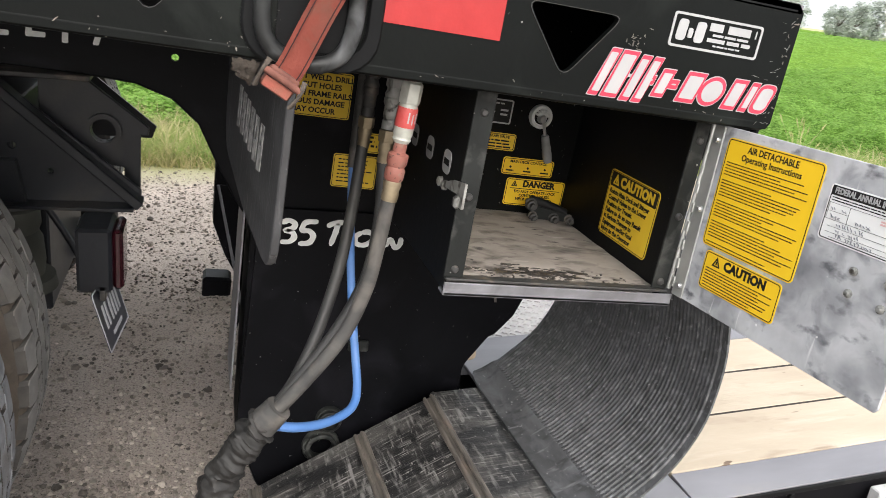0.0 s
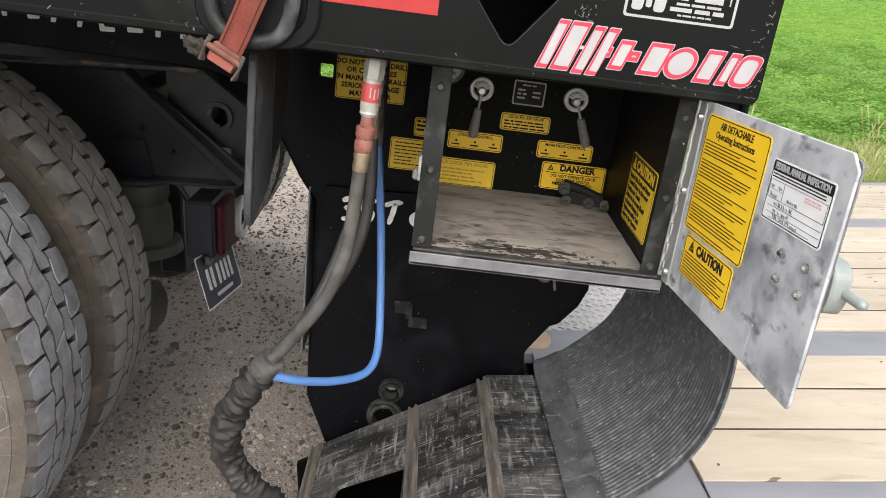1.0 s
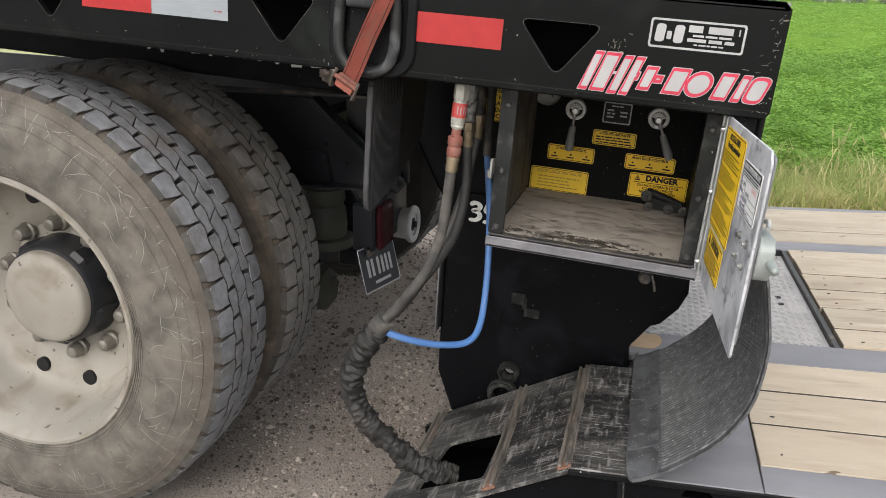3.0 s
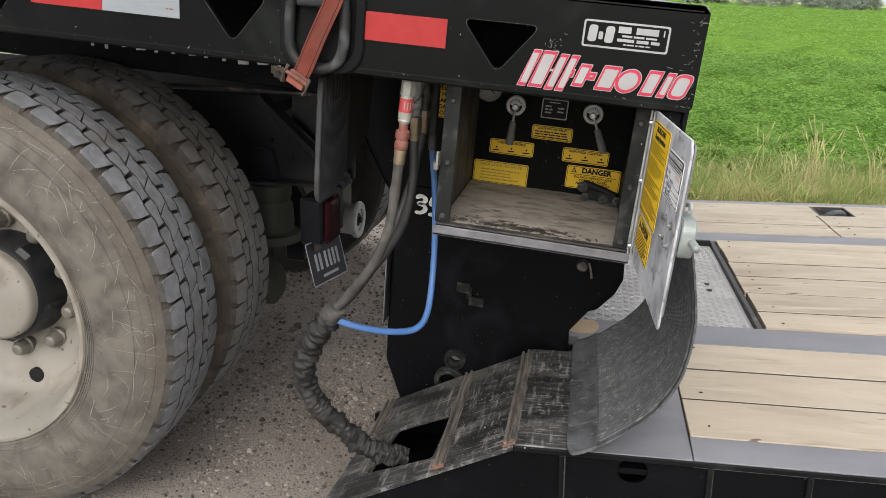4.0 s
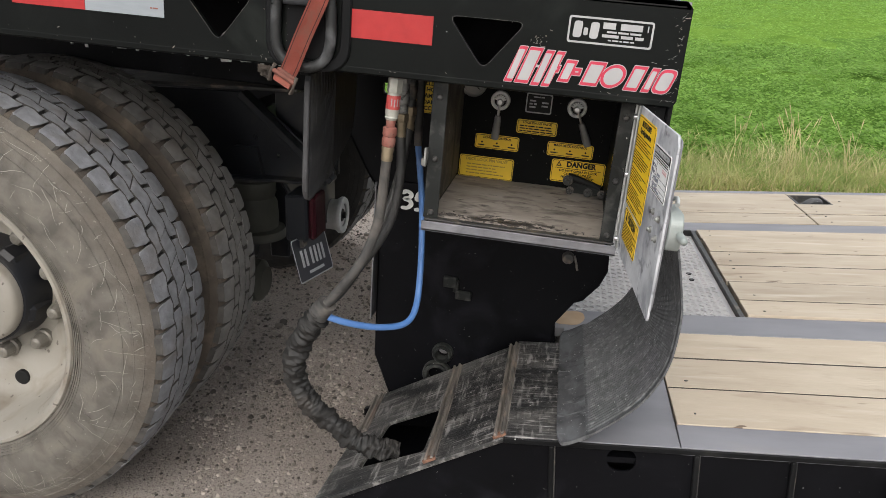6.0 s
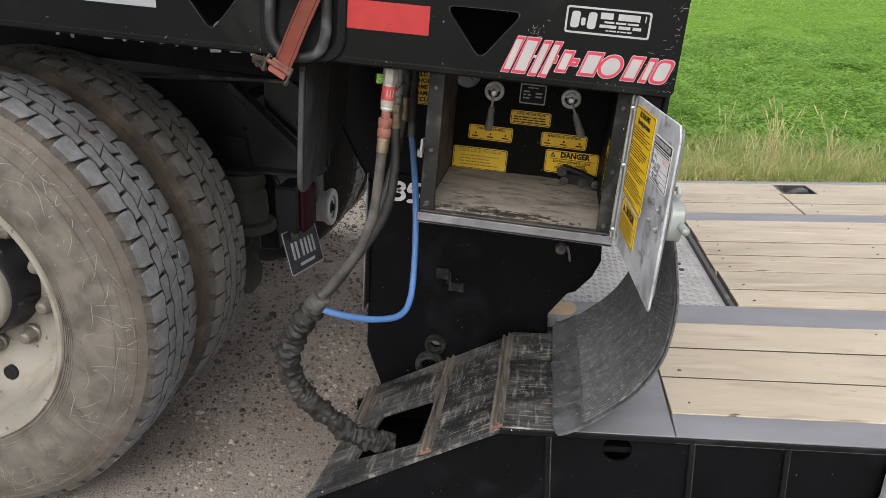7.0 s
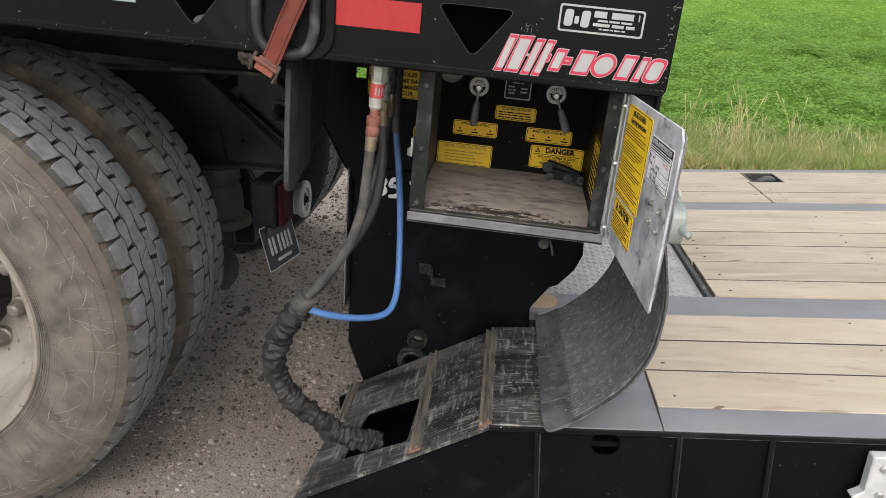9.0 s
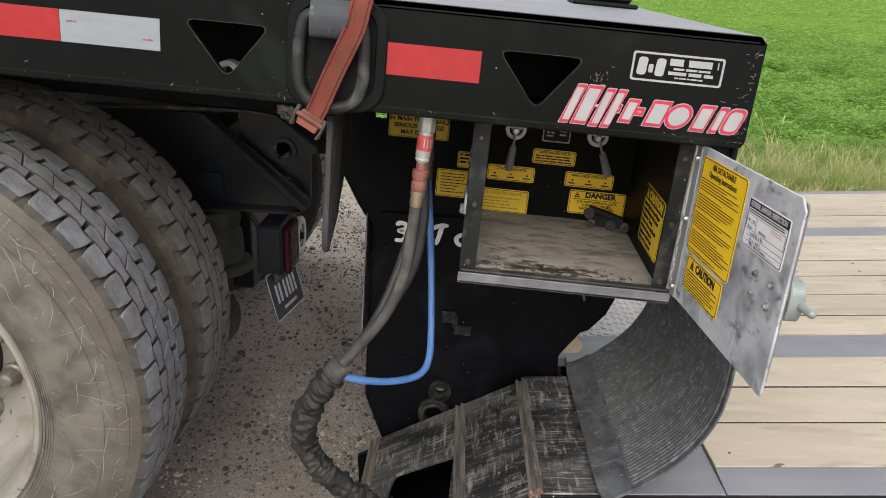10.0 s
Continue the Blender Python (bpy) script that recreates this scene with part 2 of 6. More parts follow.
WHITEPAINT = surf("white_brush_paint", (0.6, 0.6, 0.58), (0.75, 0.75, 0.73), 30, (0.5, 0.6), bump=0.1)
REDTAPE = surf("red_reflective_tape", (0.31, 0.014, 0.015), (0.36, 0.02, 0.02), 40, (0.3, 0.4), bump=0.05, fine=300)
WHITETAPE = surf("white_reflective_tape", (0.22, 0.245, 0.265), (0.27, 0.292, 0.312), 60, (0.3, 0.4), bump=0.05, fine=300, stretch=(0.2, 1, 1))
PINK = surf("crimson_vinyl", (0.44, 0.02, 0.055), (0.5, 0.035, 0.07), 20, (0.4, 0.5), bump=0.02)
STRAP = surf("faded_orange_webbing", (0.28, 0.062, 0.042), (0.37, 0.1, 0.072), 14, (0.8, 0.9), bump=0.3, fine=220, dust=((0.24, 0.1, 0.07), 30, 0.5, 0.75))
STRAPDIRTY = surf("dirty_webbing", (0.1, 0.038, 0.028), (0.19, 0.075, 0.055), 30, (0.85, 0.95), bump=0.4, fine=200)
STITCH = surf("dark_stitching", (0.05, 0.02, 0.02), (0.08, 0.03, 0.03), 20, (0.8, 0.9), bump=0)
WEBEDGE = surf("frayed_grey_webbing", (0.045, 0.036, 0.029), (0.1, 0.082, 0.067), 60, (0.85, 0.95), bump=0.4, fine=200)
HOSE = surf("dusty_rubber_hose", (0.028, 0.0275, 0.027), (0.06, 0.058, 0.055), 18, (0.6, 0.75), bump=0.12, dust=((0.14, 0.125, 0.11), 14, 0.48, 0.76))
AIRBAG = surf("dusty_air_spring_rubber", (0.03, 0.031, 0.025), (0.055, 0.056, 0.046), 12, (0.6, 0.8), bump=0.15)
FLAP = surf("mud_flap_rubber", (0.02, 0.02, 0.021), (0.045, 0.045, 0.047), 14, (0.5, 0.7), bump=0.2, specks=((0.12, 0.12, 0.12), 150, 0.72))
scuffed(FLAP, [((0.11, 0.11, 0.115), (1, 3, 0.16), 60, 0.6, 0.72)])
HOSEBLACK = surf("black_rubber_hose", (0.02, 0.02, 0.02), (0.042, 0.041, 0.039), 18, (0.5, 0.65), bump=0.1)
BLUE = surf("blue_air_line", (0.07, 0.18, 0.45), (0.105, 0.225, 0.5), 12, (0.35, 0.5), bump=0.04, dust=((0.15, 0.22, 0.37), 14, 0.6, 0.85))
SLEEVE = surf("dusty_hose_sleeve", (0.007, 0.0066, 0.0062), (0.018, 0.0165, 0.015), 16, (0.55, 0.75), bump=0.5, fine=60, dust=((0.045, 0.039, 0.034), 10, 0.52, 0.78))
REDGRIP = surf("faded_red_coupler", (0.19, 0.062, 0.045), (0.27, 0.105, 0.082), 40, (0.55, 0.75), bump=0.15, fine=150, dust=((0.19, 0.13, 0.1), 45, 0.5, 0.68), specks=((0.09, 0.04, 0.032), 160, 0.66))
FADEDRED = surf("faded_red_tape", (0.42, 0.04, 0.04), (0.52, 0.09, 0.08), 60, (0.5, 0.6), bump=0.05)
SOCKET = surf("pale_scratched_socket", (0.33, 0.33, 0.29), (0.52, 0.525, 0.47), 40, (0.4, 0.6), metal=0.2, bump=0.05)
GREY = surf("grey_rubber_grip", (0.16, 0.16, 0.16), (0.24, 0.24, 0.235), 30, (0.5, 0.65), bump=0.05)
BOXFLOOR = surf("dirty_plywood_floor", (0.2, 0.176, 0.153), (0.33, 0.292, 0.256), 14, (0.75, 0.9), bump=0.35, stretch=(0.6, 1, 1), dust=((0.11, 0.094, 0.081), 26, 0.55, 0.72))
GREASE = surf("black_grease", (0.02, 0.018, 0.016), (0.06, 0.051, 0.044), 60, (0.3, 0.6), bump=0.4)
scuffed(BOXFLOOR, [((0.07, 0.06, 0.052), (1, 2.2, 1), 9, 0.56, 0.74), ((0.4, 0.365, 0.325), (0.5, 2, 1), 30, 0.62, 0.76), ((0.05, 0.043, 0.038), (1, 3, 1), 24, 0.62, 0.72)])
BOXWALL = surf("dusty_painted_side", (0.05, 0.047, 0.042), (0.115, 0.105, 0.092), 9, (0.6, 0.8), bump=0.15, dust=((0.03, 0.03, 0.029), 12, 0.45, 0.62), specks=((0.2, 0.19, 0.17), 70, 0.7))
scuffed(BOXWALL, [((0.16, 0.148, 0.13), (1, 3, 0.25), 30, 0.6, 0.72), ((0.022, 0.022, 0.022), (1, 1, 0.5), 16, 0.56, 0.66)])
GLASS = surf("gauge_face", (0.4, 0.4, 0.38), (0.5, 0.5, 0.48), 10, (0.1, 0.2), bump=0)
REDLENS = surf("red_lamp_lens", (0.018, 0.003, 0.005), (0.035, 0.004, 0.008), 10, (0.15, 0.3), bump=0, coat=0.4)
PLATEBLUE = surf("dark_blue_plate", (0.012, 0.013, 0.022), (0.02, 0.021, 0.034), 10, (0.35, 0.5), bump=0.03)
PLATEGREY = surf("dull_plate_print", (0.38, 0.38, 0.4), (0.48, 0.48, 0.5), 30, (0.5, 0.6), bump=0)
RUSTCHIP = surf("red_brown_rust", (0.14, 0.07, 0.045), (0.24, 0.13, 0.085), 60, (0.8, 0.9), bump=0.3)
RUST = surf("orange_rust_patch", (0.4, 0.27, 0.155), (0.47, 0.345, 0.23), 12, (0.7, 0.8), bump=0.2)
GALV = surf("galvanised_bracket", (0.14, 0.14, 0.15), (0.23, 0.23, 0.245), 25, (0.4, 0.55), metal=0.35, bump=0.04)
DULLSTEEL = surf("greasy_coupling_steel", (0.15, 0.15, 0.142), (0.32, 0.32, 0.3), 45, (0.4, 0.6), metal=0.3, bump=0.06, dust=((0.05, 0.045, 0.04), 60, 0.5, 0.65))


def vegetation(name, dark, light, scale, through_light=0.45):
    """Green that varies from leaf to leaf and from patch to patch."""
    m = surf(name, dark, light, scale, (0.6, 0.8), bump=0.0, spec=0.2)
    n, l = m.node_tree.nodes, m.node_tree.links
    b = n["Principled BSDF"]
    src = b.inputs["Base Color"].links[0].from_socket
    geo, hsv, mul = n.new("ShaderNodeNewGeometry"), n.new("ShaderNodeHueSaturation"), n.new("ShaderNodeMapRange")
    mul.inputs["To Min"].default_value, mul.inputs["To Max"].default_value = 0.82, 1.17
    l.new(geo.outputs["Random Per Island"], mul.inputs[0])
    l.new(mul.outputs[0], hsv.inputs["Value"])
    l.new(src, hsv.inputs["Color"])
    l.new(hsv.outputs[0], b.inputs["Base Color"])
    if through_light:
        out, thin, blend = n["Material Output"], n.new("ShaderNodeBsdfTranslucent"), n.new("ShaderNodeMixShader")
        l.new(hsv.outputs[0], thin.inputs["Color"])
        blend.inputs[0].default_value = through_light
        l.new(b.outputs[0], blend.inputs[1])
        l.new(thin.outputs[0], blend.inputs[2])
        l.new(blend.outputs[0], out.inputs["Surface"])
    return m


LEAF = vegetation("alfalfa_leaves", (0.175, 0.315, 0.058), (0.265, 0.435, 0.1), 1.2)
GRASS = vegetation("verge_grass", (0.2, 0.33, 0.07), (0.47, 0.46, 0.21), 3.5, 0.55)
STRAW = vegetation("dry_straw", (0.48, 0.42, 0.2), (0.6, 0.54, 0.31), 2.0, 0.3)
# grey-green leaves, lightened so that the colour carries the distance haze
TREELEAF = vegetation("haze_pale_tree_leaves", (0.4, 0.43, 0.39), (0.52, 0.55, 0.5), 0.15)
BARK = surf("tree_bark", (0.1, 0.085, 0.07), (0.16, 0.14, 0.12), 3, (0.8, 0.9), bump=0.3, fine=20)
# dark green that paints the crop's own shade into the gaps between leaves
UNDER = surf("shaded_crop_stems", (0.078, 0.15, 0.028), (0.135, 0.24, 0.048), 2.5, (0.8, 0.95), bump=0.6, fine=30, spec=0.0)
CANOPY = surf("far_alfalfa", (0.092, 0.172, 0.027), (0.168, 0.285, 0.05), 1.6, (0.8, 0.95), bump=0.9, fine=7, stretch=(0.6, 1, 1), spec=0.0)


def open_light_tint(m, near, far, tint_colour):
    """Stone colour brightened from one depth of the yard to another, painting in open light."""
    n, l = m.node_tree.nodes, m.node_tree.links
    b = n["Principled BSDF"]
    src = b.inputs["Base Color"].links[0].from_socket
    # dry: 0 under the trailer to 1 where the open light is painted in
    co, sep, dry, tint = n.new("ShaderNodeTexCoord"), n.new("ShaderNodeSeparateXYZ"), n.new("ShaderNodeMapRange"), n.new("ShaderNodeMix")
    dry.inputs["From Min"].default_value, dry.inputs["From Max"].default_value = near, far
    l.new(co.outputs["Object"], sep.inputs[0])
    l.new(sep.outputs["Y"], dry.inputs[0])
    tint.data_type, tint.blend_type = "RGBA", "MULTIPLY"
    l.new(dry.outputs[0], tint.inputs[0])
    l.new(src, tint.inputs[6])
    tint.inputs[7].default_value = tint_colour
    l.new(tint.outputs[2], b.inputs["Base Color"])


def ground_material():
    """Gravel beside and under the trailer, earth with thin growth beyond the verge."""
    m = surf("gravel_ground", (0.222, 0.191, 0.168), (0.325, 0.283, 0.252), 2.2, (0.88, 0.98), bump=0.9, fine=220, specks=((0.33, 0.3, 0.268), 230, 0.72), dust=((0.115, 0.1, 0.09), 160, 0.5, 0.66))
    # paler far ground stands for daylight beyond the trailer's shade
    open_light_tint(m, 1.5, 2.9, (2.1, 2.02, 1.9, 1))
    n, l = m.node_tree.nodes, m.node_tree.links
    b = n["Principled BSDF"]
    src = b.inputs["Base Color"].links[0].from_socket
    co, sep, wob, add, rng, x = n.new("ShaderNodeTexCoord"), n.new("ShaderNodeSeparateXYZ"), n.new("ShaderNodeTexNoise"), n.new("ShaderNodeMath"), n.new("ShaderNodeMapRange"), n.new("ShaderNodeMix")
    wob.inputs["Scale"].default_value = 1.5
    l.new(co.outputs["Object"], sep.inputs[0])
    l.new(co.outputs["Object"], wob.inputs["Vector"])
    l.new(sep.outputs["Y"], add.inputs[0])
    l.new(wob.outputs[0], add.inputs[1])
    rng.inputs["From Min"].default_value, rng.inputs["From Max"].default_value = 4.3, 4.9
    l.new(add.outputs[0], rng.inputs[0])
    x.data_type = "RGBA"
    l.new(rng.outputs[0], x.inputs[0])
    l.new(src, x.inputs[6])
    x.inputs[7].default_value = (0.34, 0.34, 0.16, 1)
    l.new(x.outputs[2], b.inputs["Base Color"])
    return m


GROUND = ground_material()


# ---- building helpers ----
def finish(name, bm, material, smooth=None):
    me = bpy.data.meshes.new(name)
    bmesh.ops.recalc_face_normals(bm, faces=bm.faces)
    bm.to_mesh(me)
    bm.free()
    me.materials.append(material)
    if smooth:
        me.shade_smooth()
        me.set_sharp_from_angle(angle=radians(smooth))
    return me


def part(name, bm, material, parent, label="", smooth=None):
    ob = new(name, finish(name, bm, material, smooth))
    ob.parent = parent
    return tagged(ob, label)


def thing(name, label, category, m=None, group="", kind=""):
    ob = tagged(new(name), label, category, group, kind)
    ob.empty_display_size = 0.1
    if m is not None:
        ob.matrix_world = m
    return ob


def solo(name, bm, material, label, category, m=None, kind="", smooth=None, group=""):
    ob = tagged(new(name, finish(name, bm, material, smooth)), label, category, group, kind)
    if m is not None:
        ob.matrix_world = m
    return ob


def bev(bm, width, seg=1, angle=30):
    edges = [e for e in bm.edges if len(e.link_faces) == 2 and e.calc_face_angle(0) > radians(angle)]
    if edges and width:
        bmesh.ops.bevel(bm, geom=edges, offset=width, segments=seg, affect="EDGES", clamp_overlap=True)
    return bm


def block(lo, hi, bevel=0.0, bm=None, m=None):
    """A box from corner to corner."""
    own = bmesh.new()
    bmesh.ops.create_cube(own, size=1)
    lo, hi = Vector(lo), Vector(hi)
    for v in own.verts:
        v.co = Vector((lo[i] + (v.co[i] + 0.5) * (hi[i] - lo[i]) for i in range(3)))
    bev(own, bevel)
    return join(own, bm, m)


def join(own, bm=None, m=None):
    if m is not None:
        own.transform(m)
    if bm is None:
        return own
    me = bpy.data.meshes.new("tmp")
    own.to_mesh(me)
    own.free()
    bm.from_mesh(me)
    bpy.data.meshes.remove(me)
    return bm


AXES = {"y": lambda a, b, d: (a, d, b), "x": lambda a, b, d: (d, a, b), "z": lambda a, b, d: (a, b, d)}


def slab(outline, d0, d1, axis="y", holes=(), bevel=0.0, bm=None, m=None):
    """A plate with an outline (and holes), from depth d0 to d1 along an axis."""
    own = bmesh.new()
    put = AXES[axis]
    edges = []
    for loop in (outline, *holes):
        vs = [own.verts.new(put(a, b, d0)) for a, b in loop]
        edges += [own.edges.new((vs[i], vs[(i + 1) % len(vs)])) for i in range(len(vs))]
    if holes:
        bmesh.ops.triangle_fill(own, use_beauty=True, use_dissolve=False, edges=edges)
    else:
        own.faces.new(list(own.verts))
    made = bmesh.ops.extrude_face_region(own, geom=list(own.faces))
    step = Vector(put(0, 0, d1 - d0))
    for g in made["geom"]:
        if isinstance(g, bmesh.types.BMVert):
            g.co += step
    bmesh.ops.recalc_face_normals(own, faces=own.faces)
    bev(own, bevel, 1, 40)
    return join(own, bm, m)


def rounded(x0, z0, x1, z1, r, n=5):
    """A rectangle's outline with round corners."""
    pts = []
    for cx, cz, a0 in ((x1 - r, z1 - r, 0), (x0 + r, z1 - r, 90), (x0 + r, z0 + r, 180), (x1 - r, z0 + r, 270)):
        pts += [(cx + r * math.cos(radians(a0 + 90 * i / n)), cz + r * math.sin(radians(a0 + 90 * i / n))) for i in range(n + 1)]
    return pts


def softened(pts, r, n=4):
    """A polygon's outline with its corners rounded."""
    out = []
    for i, p in enumerate(pts):
        p, a, b = Vector(p), Vector(pts[i - 1]), Vector(pts[(i + 1) % len(pts)])
        s, e = p + (a - p).normalized() * r, p + (b - p).normalized() * r
        for k in range(n + 1):
            t = k / n
            out.append(tuple(s * (1 - t) ** 2 + p * 2 * t * (1 - t) + e * t * t))
    return out


def circle(x, z, r, n=20):
    return [(x + r * math.cos(2 * math.pi * i / n), z + r * math.sin(2 * math.pi * i / n)) for i in range(n)]


def lathe(profile, m=None, n=48, bm=None):
    """A solid turned about the y axis; profile: (radius, y) from end to end."""
    own = bmesh.new()
    rings = []
    for r, y in profile:
        rings.append([own.verts.new((r * math.cos(2 * math.pi * i / n), y, r * math.sin(2 * math.pi * i / n))) for i in range(n)] if r > 1e-6 else [own.verts.new((0, y, 0))])
    for a, b in zip(rings, rings[1:]):
        for i in range(n):
            j = (i + 1) % n
            if len(a) == 1 and len(b) > 1:
                own.faces.new((a[0], b[i], b[j]))
            elif len(b) == 1 and len(a) > 1:
                own.faces.new((a[i], a[j], b[0]))
            elif len(a) > 1:
                own.faces.new((a[i], a[j], b[j], b[i]))
    return join(own, bm, m)


def curve_through(pts, n):
    """Points of a smooth line through pts."""
    pts = [Vector(p) for p in pts]
    pts = [pts[0] * 2 - pts[1], *pts, pts[-1] * 2 - pts[-2]]
    out = []
    for i in range(1, len(pts) - 2):
        p0, p1, p2, p3 = pts[i - 1:i + 3]
        for k in range(n):
            t = k / n
            out.append(0.5 * (2 * p1 + (p2 - p0) * t + (2 * p0 - 5 * p1 + 4 * p2 - p3) * t * t + (3 * p1 - p0 - 3 * p2 + p3) * t ** 3))
    return out + [pts[-2]]


def tube(pts, radius, n=8, seg=12, bm=None, m=None, flat=1.0):
    """A round bar or hose along a smooth line; radius: a number, or a function of 0 to 1 and the angle."""
    own = bmesh.new()
    line = curve_through(pts, n)
    rings, up = [], Vector((0.31, 0.2, 0.93))
    for i, p in enumerate(line):
        d = (line[min(i + 1, len(line) - 1)] - line[max(i - 1, 0)]).normalized()
        s = d.cross(up).normalized()
        up = s.cross(d).normalized()
        ring = []
        for k in range(seg):
            a = 2 * math.pi * k / seg
            r = radius(i / (len(line) - 1), a) if callable(radius) else radius
            ring.append(own.verts.new(p + (s * math.cos(a) + up * math.sin(a) * flat) * r))
        rings.append(ring)
    for a, b in zip(rings, rings[1:]):
        for k in range(seg):
            own.faces.new((a[k], a[(k + 1) % seg], b[(k + 1) % seg], b[k]))
    own.faces.new(rings[0])
    own.faces.new(rings[-1])
    return join(own, bm, m)


def bolt(x, y, z, r=0.008, h=0.006, bm=None, axis="-y"):
    """A hexagon bolt head."""
    m = Matrix.Translation((x, y, z))
    m = m @ (pose(0, 0, 0, 0, 0, 0) if axis == "-y" else pose(0, 0, 0, 0, 0, 90) if axis == "x" else pose(0, 0, 0, -90, 0, 0))
    own = lathe([(0, 0), (r * 1.25, 0), (r * 1.25, -0.0015), (r, -0.0018), (r, -h * 0.85), (r * 0.8, -h), (0, -h)], None, 6)
    return join(own, bm, m)


def words(text, size, m, bm=None, depth=0.0006, shear=0.0, squeeze=1.0, align="CENTER", fat=0.03):
    """Lettering as a mesh, in the x-z plane of m, facing -y."""
    cu = bpy.data.curves.new("lettering", "FONT")
    cu.body, cu.size, cu.shear, cu.align_x, cu.align_y, cu.extrude, cu.resolution_u, cu.offset = text, size, shear, align, "CENTER", depth, 2, fat * size
    ob = bpy.data.objects.new("lettering", cu)
    scene.collection.objects.link(ob)
    me = bpy.data.meshes.new_from_object(ob.evaluated_get(bpy.context.evaluated_depsgraph_get()))
    own = bmesh.new()
    own.from_mesh(me)
    bpy.data.objects.remove(ob)
    bpy.data.curves.remove(cu)
    bpy.data.meshes.remove(me)
    own.transform(m @ pose(0, 0, 0, 90, 0, 0) @ Matrix.Diagonal((squeeze, 1, 1, 1)))
    return join(own, bm)


def at(x, y, z, rz=0.0):
    return pose(x, y, z, 0, 0, rz)


def bars(x0, x1, zs, h, y, bm=None, ragged=0.25, m=None, seed=1):
    """Rows of bars that stand for small print."""
    rnd = random.Random(seed)
    own = bmesh.new()
    for z in zs:
        x, end = x0, x1 - rnd.random() * ragged * (x1 - x0)
        while x < end:
            w = min(h * (1.5 + 5 * rnd.random()), end - x)
            block((x, y - 0.0007, z - h / 2), (x + w, y, z + h / 2), 0, own)
            x += w + h * 0.8
    return join(own, bm, m)

# ---- frames of the three bodies: the neck dips to the rear, the deck rises ----
NECK = Matrix.Translation((0, 0, 1.2)) @ pose(0, 0, 0, 0, 3.0, 0) @ Matrix.Translation((0, 0, -1.2))
U = Vector((math.cos(radians(1.0)), math.sin(radians(1.0)), 0.06)).normalized()
V = Vector((-math.sin(radians(1.0)), math.cos(radians(1.0)), -0.02))
V = (V - U * V.dot(U)).normalized()
DECK = Matrix.Translation((0.6, 0.165, 0.476)) @ Matrix((U, V, U.cross(V))).transposed().to_4x4()
# the planked bed falls a little more to the far side than the nose
V2 = Vector((-math.sin(radians(1.0)), math.cos(radians(1.0)), -0.045))
V2 = (V2 - U * V2.dot(U)).normalized()
BED = DECK.inverted() @ Matrix.Translation(Vector((0.6, 0.165, 0.476)) + (V - V2) * 0.2) @ Matrix((U, V2, U.cross(V2))).transposed().to_4x4()


# ---- ground ----
def build_ground():
    bm = bmesh.new()
    xs = [-1500, -300, -60, -12, -4] + [-3 + 0.1 * i for i in range(61)] + [4, 7, 15, 40, 120, 400, 2500]
    ys = [-600, -100, -20, -6] + [-3 + 0.1 * i for i in range(81)] + [6, 8, 14, 30, 80, 200, 700, 3000]
    grid = [[bm.verts.new((x, y, (0.012 * noise.noise((x * 1.3, y * 1.3, 0)) + 0.006 * noise.noise((x * 6, y * 6, 3))) if -3.2 < x < 3.4 and -3.2 < y < 5.2 else 0.0)) for y in ys] for x in xs]
    for a, b in zip(grid, grid[1:]):
        for i in range(len(ys) - 1):
            bm.faces.new((a[i], b[i], b[i + 1], a[i + 1]))
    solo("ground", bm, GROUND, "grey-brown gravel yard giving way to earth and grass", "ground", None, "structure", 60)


def build_gravel():
    """Loose stones, thickest where they are seen between the wheels and the leg."""
    rnd = random.Random(5)
    base = bmesh.new()
    bmesh.ops.create_icosphere(base, subdivisions=1, radius=1)
    bv = np.array([v.co[:] for v in base.verts])
    bf = np.array([[v.index for v in f.verts] for f in base.faces])
    base.free()
    verts, faces = [], []
    for k in range(30000):
        if k < 7000:
            x, y = rnd.uniform(-1.5, 0.2), rnd.uniform(0.1, 0.9)
        elif k < 26500:
            x, y = rnd.uniform(-1.5, 0.3), 0.72 + 3.4 * rnd.random() ** 1.5 + rnd.gauss(0, 0.16)
        else:
            x, y = rnd.uniform(-2.4, 0.6), rnd.uniform(2.0, 4.6)
        s = 0.0016 + 0.0048 * rnd.random() ** 2.5 + (0.007 * rnd.random() if rnd.random() < 0.04 else 0)
        s *= 1.25 if 7000 <= k < 26500 else 0.85
        v = bv * np.array([s * rnd.uniform(0.8, 1.5), s * rnd.uniform(0.8, 1.4), s * rnd.uniform(0.6, 1.05)])
        v = v * (1 + 0.25 * np.sin(bv[:, [1, 2, 0]] * rnd.uniform(2, 5) + rnd.uniform(0, 6)))
        a = rnd.uniform(0, 6.28)
        v = np.stack([v[:, 0] * math.cos(a) - v[:, 1] * math.sin(a) + x, v[:, 0] * math.sin(a) + v[:, 1] * math.cos(a) + y, v[:, 2] + 0.3 * s + 0.012 * noise.noise((x * 1.3, y * 1.3, 0))], 1)
        faces.append(bf + 12 * k)
        verts.append(v)
    me = bpy.data.meshes.new("gravel")
    me.from_pydata(np.concatenate(verts).tolist(), [], np.concatenate(faces).tolist())
    m = vegetation("gravel_stones", (0.13, 0.112, 0.097), (0.34, 0.3, 0.262), 3, 0.0)
    m.node_tree.nodes["Map Range.001"].inputs["To Min"].default_value = 0.2
    m.node_tree.nodes["Map Range.001"].inputs["To Max"].default_value = 1.45
    # stones get a weaker share of the same painted daylight
    open_light_tint(m, 1.6, 3.0, (1.35, 1.3, 1.24, 1))
